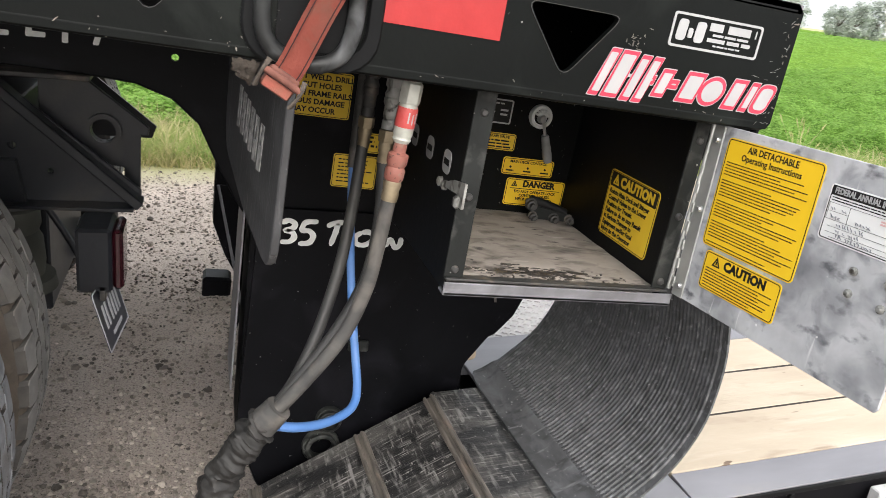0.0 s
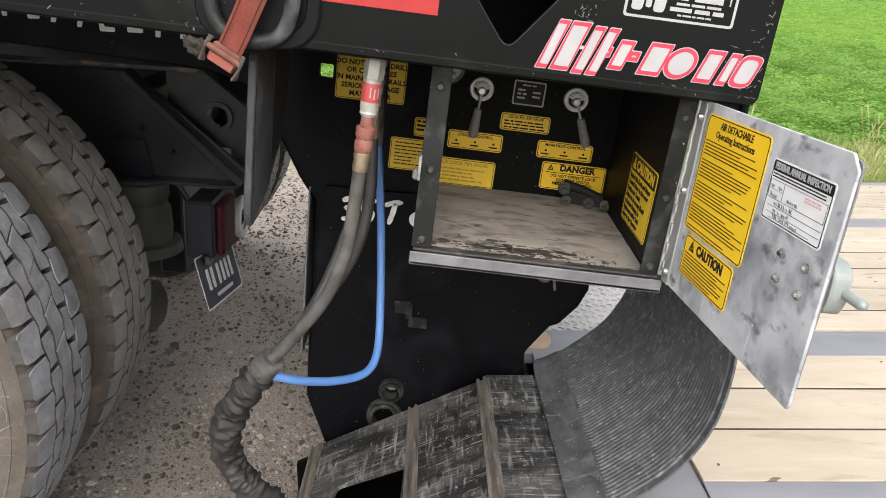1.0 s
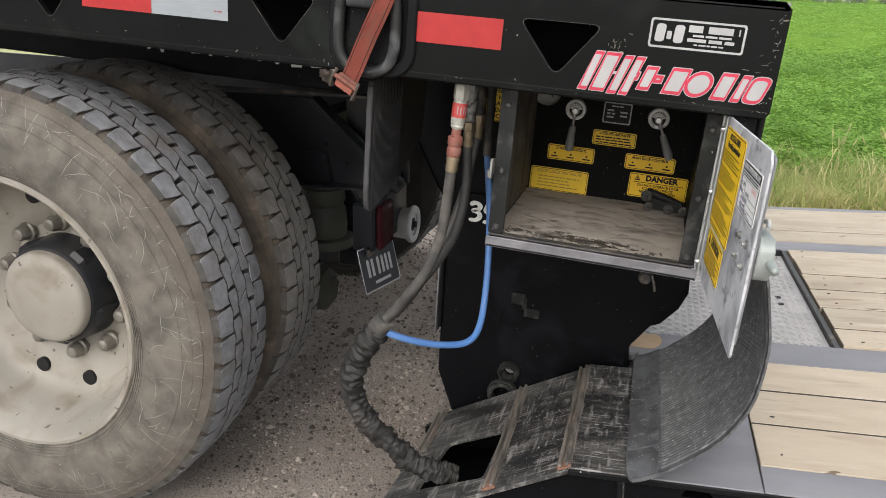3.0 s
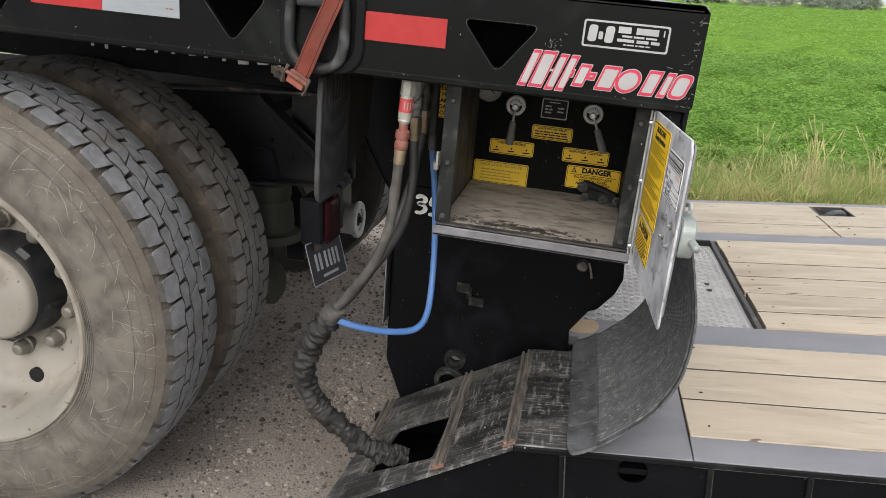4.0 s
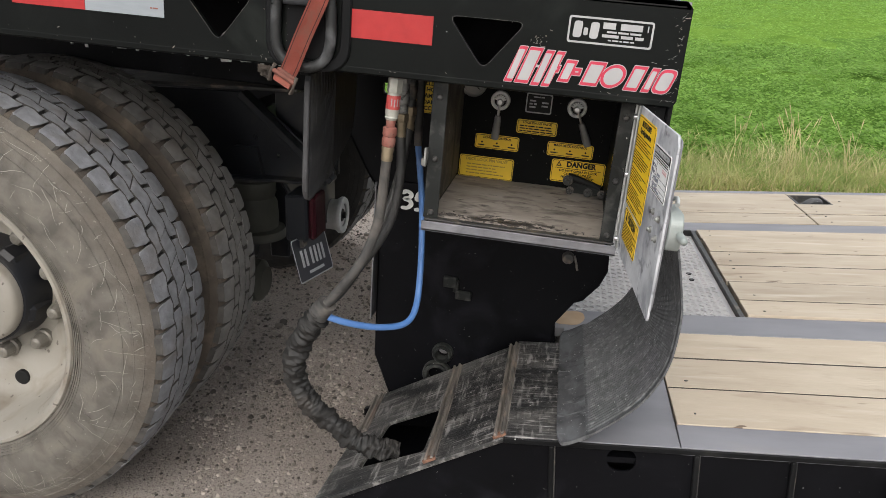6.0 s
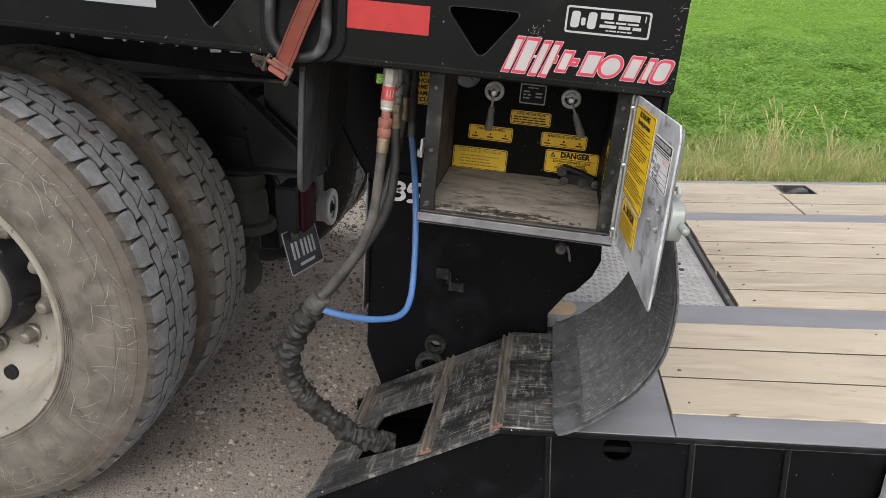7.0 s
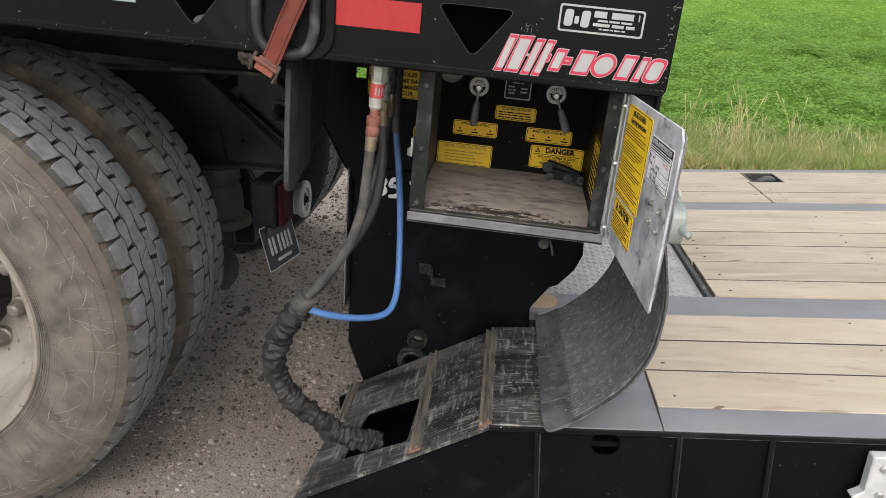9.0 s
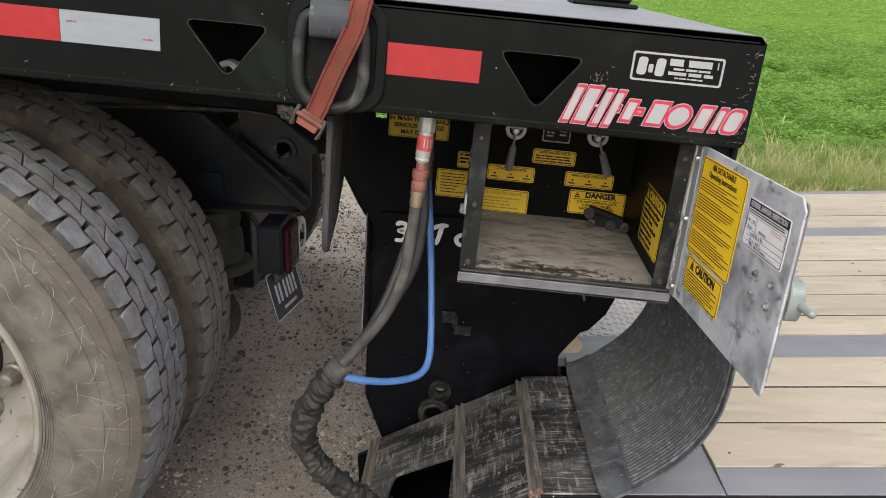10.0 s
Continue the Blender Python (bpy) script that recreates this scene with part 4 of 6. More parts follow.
        slab([(min(x + ln * ca * p - wd * sa * q, xr - 0.002), z + ln * sa * p + wd * ca * q) for p, q in ((-1, 0), (-0.3, 1), (0.5, 0.6), (1, 0), (0.2, -0.8))], y0 - 0.0006, y0, "y", (), 0, own)
    part("scratches", own, DULLSTEEL, corner, "bare pale scratches")["kind"] = "stuff"
    # dealer plate: a rim and bars
    dealer = part("dealer_decal", slab(rounded(0.254, 1.383, 0.411, 1.432, 0.005), -0.001, 0.0005, "y", (rounded(0.2575, 1.3865, 0.4075, 1.4285, 0.003),)), WHITE, neck, "white-rimmed dealer decal with bars of print")
    bb = bmesh.new()
    for x in (0.263, 0.294):
        slab(softened([(x, 1.393), (x + 0.016, 1.393), (x + 0.018, 1.423), (x + 0.002, 1.423)], 0.006), -0.0012, 0.0004, "y", (), 0, bb)
    slab(softened([(x - 0.011, 1.398), (x - 0.003, 1.398), (x - 0.003, 1.412), (x - 0.011, 1.412)], 0.003), -0.0012, 0.0004, "y", (), 0, bb)
    part("decal_mark", bb, WHITE, dealer)["kind"] = "stuff"
    bb = bars(0.318, 0.402, (1.4185,), 0.0115, -0.0002, None, 0.02, None, 4)
    bars(0.326, 0.39, (1.4075,), 0.0035, -0.0002, bb, 0.02, None, 5)
    bars(0.318, 0.398, (1.4,), 0.0055, -0.0002, bb, 0.02, None, 6)
    bars(0.33, 0.38, (1.3925,), 0.0025, -0.0002, bb, 0.1, None, 7)
    part("decal_print", bb, WHITE, dealer)["kind"] = "stuff"
    # maker's mark: slanted white shapes with a crimson outline
    maker = part("maker_decal", block((0.2, -0.0002, 1.33), (0.21, 0.0001, 1.335)), WHITE, neck, "slanted white and crimson maker's mark")
    lean = lambda x0, x1, z0, z1: [(x0 - 0.004, z0), (x1 - 0.004, z0), (x1 - 0.004 + 0.34 * (z1 - z0), z1), (x0 - 0.004 + 0.34 * (z1 - z0), z1)]
    oval = lambda cx, cz, a, b: [(cx + a * math.cos(t) + 0.3 * b * math.sin(t), cz + b * math.sin(t)) for t in [i * math.pi / 10 for i in range(20)]]
    # plain slanted blocks and an oval, some split by a slanted cut
    marks = [lean(0.151, 0.164, 1.302, 1.363), lean(0.1715, 0.194, 1.302, 1.363), lean(0.203, 0.216, 1.3, 1.36), lean(0.2235, 0.236, 1.3, 1.36), lean(0.2425, 0.2485, 1.328, 1.334),
             lean(0.2535, 0.27, 1.312, 1.346), lean(0.2795, 0.289, 1.3265, 1.3325), lean(0.2965, 0.3235, 1.31, 1.348), oval(0.35, 1.328, 0.0185, 0.0185),
             lean(0.379, 0.4, 1.309, 1.348), lean(0.412, 0.423, 1.309, 1.347), softened(lean(0.4305, 0.456, 1.309, 1.347), 0.01)]

    def grown(pts, g):
        cx, cz = sum(p[0] for p in pts) / len(pts), sum(p[1] for p in pts) / len(pts)
        wx, wz = max(abs(p[0] - cx) for p in pts), max(abs(p[1] - cz) for p in pts)
        return [(cx + (a - cx) * (1 + g / wx), cz + (b - cz) * (1 + g / wz)) for a, b in pts]

    for k, outline in enumerate(marks):
        for g, y, paint, name in ((0.0052, 0.0, WHITE, "outer_outline"), (0.0038, -0.0008, PINK, "crimson_outline"), (-0.0018, -0.0016, WHITE, "white_shape")):
            part(name, slab(softened(grown(outline, g), 0.0016, 2), y - 0.0008 - k * 0.000004, y, "y"), paint, maker)
    return neck


neck = build_neck()


def build_tie_ring():
    ring = thing("tie_down_ring", "heavy black tie-down ring hanging in a welded clip on the rail", "tie ring", NECK)
    loop = [(-0.318, 1.40), (-0.318, 1.33), (-0.3, 1.296), (-0.256, 1.284), (-0.222, 1.296), (-0.206, 1.33), (-0.206, 1.40), (-0.217, 1.436), (-0.256, 1.444), (-0.305, 1.436), (-0.318, 1.40)]
    part("ring", tube([(x, -0.014, z) for x, z in loop], 0.011, 5, 14), RINGSTEEL, ring, "worn black steel ring", 60)
    hold = slab(softened([(-0.001, 1.402), (-0.03, 1.402), (-0.036, 1.416), (-0.036, 1.44), (-0.026, 1.462), (-0.001, 1.468)], 0.008), -0.298, -0.231, "x", (), 0.003)
    part("clip", hold, CLIPSTEEL, ring, "dusty folded clip over the ring", 40)
    part("recess_frame", slab(rounded(-0.343, 1.277, -0.167, 1.472, 0.05), -0.007, 0.0, "y", (rounded(-0.322, 1.298, -0.188, 1.455, 0.036),), 0.003), BLACK, ring, "black rounded pocket rim")
    part("recess_plate", slab(rounded(-0.3, 1.3, -0.21, 1.43, 0.02), -0.003, 0.001), BLACK, ring)


def build_strap():
    strap = thing("ratchet_strap", "faded orange webbing strap tied under the rail", "strap", NECK)

    def ribbon(line, w, lift=0.0, thick=0.003):
        own = bmesh.new()
        pts = curve_through(line, 6)
        rows = []
        for i, p in enumerate(pts):
            d = (pts[min(i + 1, len(pts) - 1)] - pts[max(i - 1, 0)]).normalized()
            s = d.cross(Vector((0, -1, 0))).normalized()
            rows.append([own.verts.new(p + s * k * w + Vector((0, -lift, 0))) for k in (-0.5, -0.2, 0.2, 0.5)])
        for a, b in zip(rows, rows[1:]):
            for k in range(3):
                own.faces.new((a[k], a[k + 1], b[k + 1], b[k]))
        bmesh.ops.solidify(own, geom=own.faces[:], thickness=thick)
        return own

    main = [(-0.205, -0.028, 1.5), (-0.213, -0.032, 1.46), (-0.222, -0.036, 1.42), (-0.252, -0.036, 1.35), (-0.278, -0.036, 1.285), (-0.29, -0.034, 1.262)]
    part("webbing", ribbon(main, 0.036), STRAP, strap, "", 50)
    for off in (-0.013, 0.013):
        line = [(x + off * 0.9, y - 0.004, z - off * 0.4) for x, y, z in main]
        part("stitching", ribbon(line, 0.0016, 0.0005, 0.0006), STITCH, strap)
    fold = Matrix.Translation((-0.291, -0.034, 1.262)) @ pose(0, 0, 0, 12, 28, 0) @ Matrix.Scale(0.84, 4)
    part("folded_end", block((-0.025, -0.007, -0.02), (0.025, 0.004, 0.016), 0.0035, None, fold), STRAPDIRTY, strap, "folded and frayed strap end", 60)
    part("fold_layer", block((-0.0225, -0.0095, -0.017), (0.0225, -0.0072, -0.001), 0.001, None, fold), STRAP, strap, "", 40)
    part("fold_roll", tube([(-0.03, -0.0105, 0.006), (0, -0.0125, 0.0075), (0.03, -0.0105, 0.006)], lambda t, a: 0.0052 + 0.0006 * math.sin(t * 50 + a * 3), 10, 10, None, fold), STRAPDIRTY, strap, "rolled webbing across the knot", 60)
    part("fold_crease", block((-0.027, -0.0078, -0.0006), (0.027, -0.0068, 0.0012), 0, None, fold), STITCH, strap)
    # loose tongue of frayed webbing beside the fold
    own = bmesh.new()
    rows = []
    for i in range(9):
        u = i / 8
        rows.append([])
        for j in range(7):
            w = j / 6
            x = -0.316 - 0.034 * u - 0.01 * w * (1 - u) + 0.003 * noise.noise((u * 5, w * 5, 1))
            z = 1.281 + 0.002 * u - (0.03 - 0.014 * u) * w + 0.003 * noise.noise((u * 6, w * 6, 4))
            rows[-1].append(own.verts.new((x, -0.03 + 0.006 * noise.noise((u * 4, w * 4, 7)), z)))
    for a, b in zip(rows, rows[1:]):
        for j in range(6):
            own.faces.new((a[j], a[j + 1], b[j + 1], b[j]))
    bmesh.ops.solidify(own, geom=own.faces[:], thickness=0.004)
    part("frayed_tongue", own, WEBEDGE, strap, "frayed dusty webbing tongue", 60)
    for side in (-0.03, 0.03):
        loop = bmesh.new()
        for k in range(3):
            tube([(side + 0.002 * k, -0.012 + 0.004 * k, -0.024), (side * 1.08, -0.014, 0.0), (side - 0.002 * k, -0.008, 0.022)], lambda t, a: 0.0026 + 0.001 * math.sin(t * 40 + a * 2), 7, 7, loop, fold)
        part("frayed_edge", loop, WEBEDGE, strap, "frayed grey webbing edge", 60)


build_tie_ring()
build_strap()


def build_flap():
    flap = thing("mud_flap", "ribbed black rubber mud flap under the side rail", "mud flap", NECK)
    lean = Matrix.Translation((-0.262, 0.04, 0)) @ pose(0, 0, 0, 0, 0, 5.5) @ Matrix.Translation((0.262, -0.04, 0))
    outline = softened([(0.03, 1.283), (0.03, 0.975), (0.3, 0.995), (0.56, 1.045), (0.6, 1.283)], 0.06)
    part("rubber_sheet", slab(outline, -0.274, -0.262, "x", (), 0.002, None, lean), FLAP, flap)
    own = bmesh.new()
    for i in range(26):
        y = 0.05 + 0.0095 * i
        block((-0.262, y, 0.988), (-0.2608, y + 0.0035, 1.26 - 0.03 * (i % 3)), 0.0005, own, lean)
    part("ribs", own, FLAP, flap)["kind"] = "stuff"
    m = lean @ pose(-0.274, 0.22, 1.15, 0, 0, -90)
    for k in range(6):
        x = -0.2 + k * 0.045
        b = slab([(x, -0.04 - k * 0.004), (x + 0.03, -0.036 - k * 0.004), (x + 0.036, 0.035 - k * 0.004), (x + 0.008, 0.035 - k * 0.004)], -0.002, -0.0005, "y", ([(x + 0.01, -0.02), (x + 0.022, -0.02), (x + 0.024, 0.015), (x + 0.013, 0.015)],), 0, None, m)
        part("white_mark", b, FADEDWHITE, flap, "worn white maker's mark")
    part("hanger", block((-0.28, 0.02, 1.262), (-0.256, 0.63, 1.284), 0.003), BLACK, flap)


build_flap()


# ---- control box on the neck ----
def build_control_box():
    box = thing("control_box", "open black steel control box with yellow warning decals", "control box", NECK)
    x0, x1, z0, z1, yf, yb = 0.0, 0.405, 0.957, 1.28, 0.05, 0.465
    part("left_wall", block((x0, yf, z0 + 0.012), (x0 + 0.004, yb, z1)), BLACK, box)
    part("left_lining", block((x0 + 0.0045, yf + 0.005, z0 + 0.03), (x0 + 0.0065, yb, z1)), BOXWALL, box, "dusty left inner side")
    part("right_wall", block((x1 - 0.012, yf, z0 + 0.012), (x1 - 0.008, yb, z1)), BLACK, box)
    part("back_panel", block((x0, yb - 0.004, z0), (x1, yb, z1 + 0.1)), PANEL, box, "black back panel")
    part("ceiling_plate", block((x0, yf, z1), (x1, yb, z1 + 0.003)), BLACK, box)
    part("bottom_plate", block((x0, yf + 0.002, z0 + 0.004), (x1, yb, z0 + 0.012)), BLACK, box)
    # dirty plywood floor, slightly uneven
    own = bmesh.new()
    n, m = 40, 40
    g = []
    for i in range(n + 1):
        row = []
        for j in range(m + 1):
            x, y = x0 + 0.006 + (x1 - 0.02 - x0) * i / n, yf + 0.012 + (yb - yf - 0.016) * j / m
            row.append(own.verts.new((x, y, 0.981 + 0.0012 * noise.noise((x * 30, y * 30, 0)))))
        g.append(row)
    for a, b in zip(g, g[1:]):
        for j in range(m):
            own.faces.new((a[j], a[j + 1], b[j + 1], b[j]))
    r = bmesh.ops.extrude_face_region(own, geom=own.faces[:])
    for v in r["geom"]:
        if isinstance(v, bmesh.types.BMVert):
            v.co.z = z0 + 0.0125
    part("floor_board", own, BOXFLOOR, box, "grimy plywood floor with grease stains", 30)
    # grease along the front
    own = bmesh.new()
    rnd = random.Random(17)
    for k in range(240):
        x, y = min(0.36, max(0.03, rnd.gauss(0.17, 0.075))), yf + 0.022 + abs(rnd.gauss(0, 0.022)) + 0.012 * math.sin(k)
        y, s, e = max(y, yf + 0.016), 0.0005 + 0.0019 * rnd.random() ** 2, rnd.uniform(1.0, 3.6)
        if k > 195:
            s, e = rnd.uniform(0.002, 0.0052), rnd.uniform(1.6, 4.2)
            x, y = min(0.33, max(0.05, rnd.gauss(0.18, 0.055))), yf + 0.03 + abs(rnd.gauss(0, 0.022))
        ph = rnd.uniform(0, 9)
        pts = [(x + s * e * math.cos(t) * (1 + 0.45 * noise.noise((2 * math.cos(t), 2 * math.sin(t), ph))), y + s * math.sin(t) * (1 + 0.45 * noise.noise((2 * math.cos(t), 2 * math.sin(t), ph + 4)))) for t in [i * math.pi / 8 for i in range(16)]]
        slab(pts, 0.98, 0.9817 + 0.0006 * rnd.random(), "z", (), 0, own)
    part("grease", own, GREASE, box, "black grease smears")["kind"] = "stuff"
    lip = block((x0 - 0.004, yf - 0.014, z0), (x1 + 0.008, yf + 0.012, z0 + 0.006), 0.0015)
    block((x0 - 0.004, yf - 0.014, z0), (x1 + 0.008, yf - 0.01, z0 + 0.022), 0.001, lip)
    part("front_lip", lip, GALV, box, "bare folded aluminium front lip")
    part("sill", block((x0, yf - 0.008, z0 + 0.0222), (x1 + 0.002, yf + 0.012, z0 + 0.0265), 0.001), DARKSTEEL, box)
    for a, b, name in ((x0 - 0.003, x0 + 0.029, "left_flange"), (x1 - 0.028, x1, "right_flange")):
        part(name, block((a, yf - 0.002, z0 + 0.0268), (b, yf + 0.003, z1), 0.001), FLANGE, box)
        for z in (1.245, 1.115, 0.997):
            part("bolt", lathe([(0, -0.0045), (0.004, -0.0042), (0.0062, -0.002), (0.0068, 0), (0, 0)], at((a + b) / 2, yf - 0.002, z), 14), DARKSTEEL, box, "", 40)
    y = yb - 0.004
    # decals on the panel
    d = decal("danger_decal", box, 0.252, 0.997, 0.39, 1.056, y, YELLOW, "yellow danger decal")
    t = words("DANGER", 0.0185, at(0.328, y - 0.001, 1.0445), None, 0.0006, 0, 1.0, "CENTER", 0.05)
    block((0.262, y - 0.0016, 1.0335), (0.38, y - 0.001, 1.0348), 0, t)
    join(warning(0.271, 1.0445, 0.007, y - 0.001), t)
    for i, s in enumerate(("DO NOT OPERATE LOCK", "CONTROL UNLESS", "NECK IS CONNECTED", "TO DECK")):
        words(s, 0.0085, at(0.322, y - 0.001, 1.0275 - 0.0082 * i), t, 0.0005)
    part("print", t, INK, d)
    d = decal("lock_pin_decal", box, 0.01, 0.98, 0.154, 1.039, y, YELLOWDIRTY, "worn yellow lock pin decal")
    t = words("DECK LOCK PIN VALVE", 0.0105, at(0.082, y - 0.001, 1.029), None, 0.0005)
    bars(0.03, 0.14, (1.016, 1.008, 1.0, 0.992), 0.0028, y - 0.0008, t, 0.3, None, 3)
    part("print", t, FADEDINK, d)
    for nm, a, za, b, zb_, head in (("stinger_decal", 0.046, 1.061, 0.161, 1.099, "STINGER CONTROL"), ("main_deck_decal", 0.235, 1.063, 0.353, 1.1, "MAIN DECK CONTROL")):
        d = decal(nm, box, a, za, b, zb_, y, YELLOW, "yellow lever position decal")
        t = words(head, 0.0082, at((a + b) / 2, y - 0.001, zb_ - 0.0085), None, 0.0005)
        for k in range(3):
            slab(circle(a + (b - a) * (0.16 + 0.34 * k), za + 0.0165, 0.0025, 10), y - 0.0016, y - 0.001, "y", (), 0, t)
            bars(a + (b - a) * (0.08 + 0.34 * k), a + (b - a) * (0.24 + 0.34 * k), (za + 0.009,), 0.003, y - 0.0009, t, 0, None, k)
        part("print", t, INK, d)
    d = decal("air_valve_decal", box, 0.15, 1.112, 0.254, 1.148, y, YELLOWDIRTY, "dusty yellow air valve decal")
    t = words("LOCK PIN AIR VALVE", 0.0078, at(0.202, y - 0.001, 1.1405), None, 0.0005)
    bars(0.158, 0.248, (1.132, 1.1255, 1.119), 0.003, y - 0.0009, t, 0.15, None, 9)
    part("print", t, INK, d)
    # black switch plate with a white rim
    d = part("valve_plate", slab(rounded(0.167, 1.167, 0.233, 1.217, 0.004), y - 0.002, y), INK, box, "black valve plate with a white rim")
    part("printed_border", slab(rounded(0.167, 1.167, 0.233, 1.217, 0.004), y - 0.0026, y - 0.002, "y", (rounded(0.17, 1.17, 0.23, 1.214, 0.003),)), WHITE, d)
    b = bars(0.176, 0.195, (1.198, 1.19, 1.182), 0.004, y - 0.0019, None, 0.2, None, 2)
    bars(0.207, 0.226, (1.195, 1.186), 0.004, y - 0.0019, b, 0.2, None, 5)
    bars(0.185, 0.215, (1.208,), 0.003, y - 0.0019, b, 0.1, None, 6)
    part("print", b, WHITE, d)
    # gauge
    gauge = part("pressure_gauge", lathe([(0, -0.004), (0.027, -0.004), (0.027, -0.014), (0.031, -0.016), (0.033, -0.012), (0.033, 0.0), (0, 0)], at(0.03, y, 1.225), 32), ZINC, box, "round steel pressure gauge", 40)
    part("gauge_face", lathe([(0, -0.0055), (0.027, -0.0055), (0.027, -0.0045), (0, -0.0045)], at(0.03, y, 1.225), 28), GLASS, gauge)
    part("needle", block((-0.001, -0.007, -0.004), (0.001, -0.006, 0.02), 0, None, at(0.03, y, 1.225) @ pose(0, 0, 0, 0, 130, 0)), INK, gauge)
    # two levers with ribbed sockets
    for x, z, lean in ((0.102, 1.19, -3.0), (0.297, 1.192, 23.0)):
        lever = part("lever", lathe([(0.0, -0.006), (0.014, -0.006), (0.018, -0.012), (0.0235, -0.012), (0.025, -0.008), (0.025, 0), (0, 0)], at(x, y, z), 32), CARD, box, "hand lever in a pale ring socket", 40)
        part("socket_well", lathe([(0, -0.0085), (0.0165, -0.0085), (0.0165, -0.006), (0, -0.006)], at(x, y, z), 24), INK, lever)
        boss = lathe([(0, -0.02), (0.006, -0.02), (0.009, -0.016), (0.01, -0.006), (0, -0.006)], at(x, y, z - 0.003), 20)
        part("boss", boss, STEEL, lever, "", 40)
        for k in range(7):
            a = radians(20 + 23 * k)
            part("rib", block((-0.0019, -0.0175, 0.006), (0.0019, -0.009, 0.0165), 0, None, at(x, y, z) @ pose(0, 0, 0, 0, 90 - math.degrees(a), 0)), CARD, lever)
        m = at(x, y - 0.018, z) @ pose(0, 0, 0, 10, -lean, 0) @ Matrix.Diagonal((1.1, 1.1, 1.0, 1))
        part("stem", tube([(0, 0, -0.005), (0, 0, -0.03), (0, 0, -0.055)], 0.003, 3, 10, None, m), STEEL, lever, "", 40)
        part("grip", lathe([(0, 0.105), (0.008, 0.103), (0.0095, 0.09), (0.0075, 0.045), (0.0065, 0.04), (0, 0.04)], m @ pose(0, 0, 0, -90, 0, 0), 16), GREY, lever, "grey tapered grip", 40)
    # caution decal on the right inner wall
    m = pose(x1 - 0.0125, 0.2, 1.073, 0, 0, -90)
    d = decal("caution_decal", box, -0.088, -0.064, 0.088, 0.064, 0.0, YELLOWDIRTY, "yellow caution decal on the inner wall", INK, 0.01, m)
    t = slab(rounded(-0.083, 0.032, 0.083, 0.06, 0.004), -0.0013, -0.001, "y", (), 0, None, m)
    part("heading_band", t, INK, d)
    t = words("CAUTION", 0.026, m @ at(0.014, -0.0014, 0.046), None, 0.0004, 0, 1.02, "CENTER", 0.05)
    join(warning(-0.062, 0.046, 0.011, -0.0014, m), t)
    part("heading", t, YELLOWDIRTY, d)
    t = bmesh.new()
    for i, s in enumerate(("Rotate Main Deck and Stinger", "Control Valves to the Lower", "Position for Transit.", "Failure to do so may Result", "in Serious Damage to", "Equipment and/or Fatal", "Injury to the Operator")):
        words(s, 0.0125, m @ at(-0.078, -0.0012, 0.0225 - 0.0125 * i), t, 0.0004, 0, 0.95, "LEFT")
    part("print", t, INK, d)
    # latch and labels on the left outer side
    for yy in (0.135, 0.235, 0.335):
        part("oval_label", slab(rounded(yy - 0.02, 1.128, yy + 0.02, 1.166, 0.013), x0 - 0.001, x0, "x"), WHITE, box, "white rounded label")
        part("label_bar", block((x0 - 0.0016, yy - 0.013, 1.142), (x0 - 0.001, yy + 0.013, 1.152)), INK, box)
    latch = slab(softened([(0.02, 1.142), (0.075, 1.133), (0.118, 1.118), (0.112, 1.112), (0.05, 1.118), (0.034, 1.102), (0.02, 1.102)], 0.003), x0 - 0.006, x0 - 0.002, "x")
    block((x0 - 0.014, yf - 0.02, 1.1), (x0 - 0.004, yf - 0.006, 1.118), 0.003, latch)
    part("latch_catch", latch, DULLSTEEL, box, "dull zinc latch catch")
    for yy in (0.12, 0.145):
        part("bolt", lathe([(0, 0), (0.008, 0), (0.008, -0.006), (0.005, -0.008), (0, -0.008)], pose(x0, yy, 1.112, 0, 0, -90), 14), DULLSTEEL, box, "", 40)
    # hinge
    hinge = tube([(x1 + 0.004, yf - 0.004, z0 + 0.03), (x1 + 0.004, yf - 0.004, 1.12), (x1 + 0.004, yf - 0.004, z1 - 0.004)], 0.004, 3, 10)
    part("piano_hinge", hinge, ZINC, box, "", 40)
    # door, swung fully open
    md = pose(x1 + 0.006, yf - 0.006, 1.13, 0, 0, -85.8) @ pose(0, 0, 0, 0, -2.0, 0) @ Matrix.Translation((0, 0, -1.13))
    zb, zt, w = 0.982, 1.277, 0.414
    door = part("door", slab([(0.0, zb), (w - 0.004, zb), (w, zb + 0.006), (w, zt - 0.016), (w - 0.016, zt), (0, zt)], 0.0, 0.004, "y", (), 0.0008, None, md), ALU, box, "scuffed bare aluminium door standing open")
    part("hinge_leaf", block((0.004, -0.003, zb), (0.03, 0.0, zt - 0.002), 0.0008, None, md), ZINC, door)
    kn = bmesh.new()
    for k in range(9):
        block((-0.002, -0.005, zb + 0.012 + 0.033 * k), (0.0055, 0.0, zb + 0.03 + 0.033 * k), 0.0012, kn, md)
    part("hinge_knuckles", kn, ZINC, door)
    for z in (zb + 0.02, zb + 0.155, zt - 0.025):
        part("rivet", lathe([(0, -0.006), (0.004, -0.006), (0.0055, -0.003), (0.0055, 0), (0, 0)], md @ at(0.02, -0.003, z), 12), STEEL, door, "", 40)
    d = decal("instruction_decal", door, 0.042, 1.087, 0.235, 1.262, 0.0, YELLOW, "yellow operating instructions decal", INK, 0.008, md)
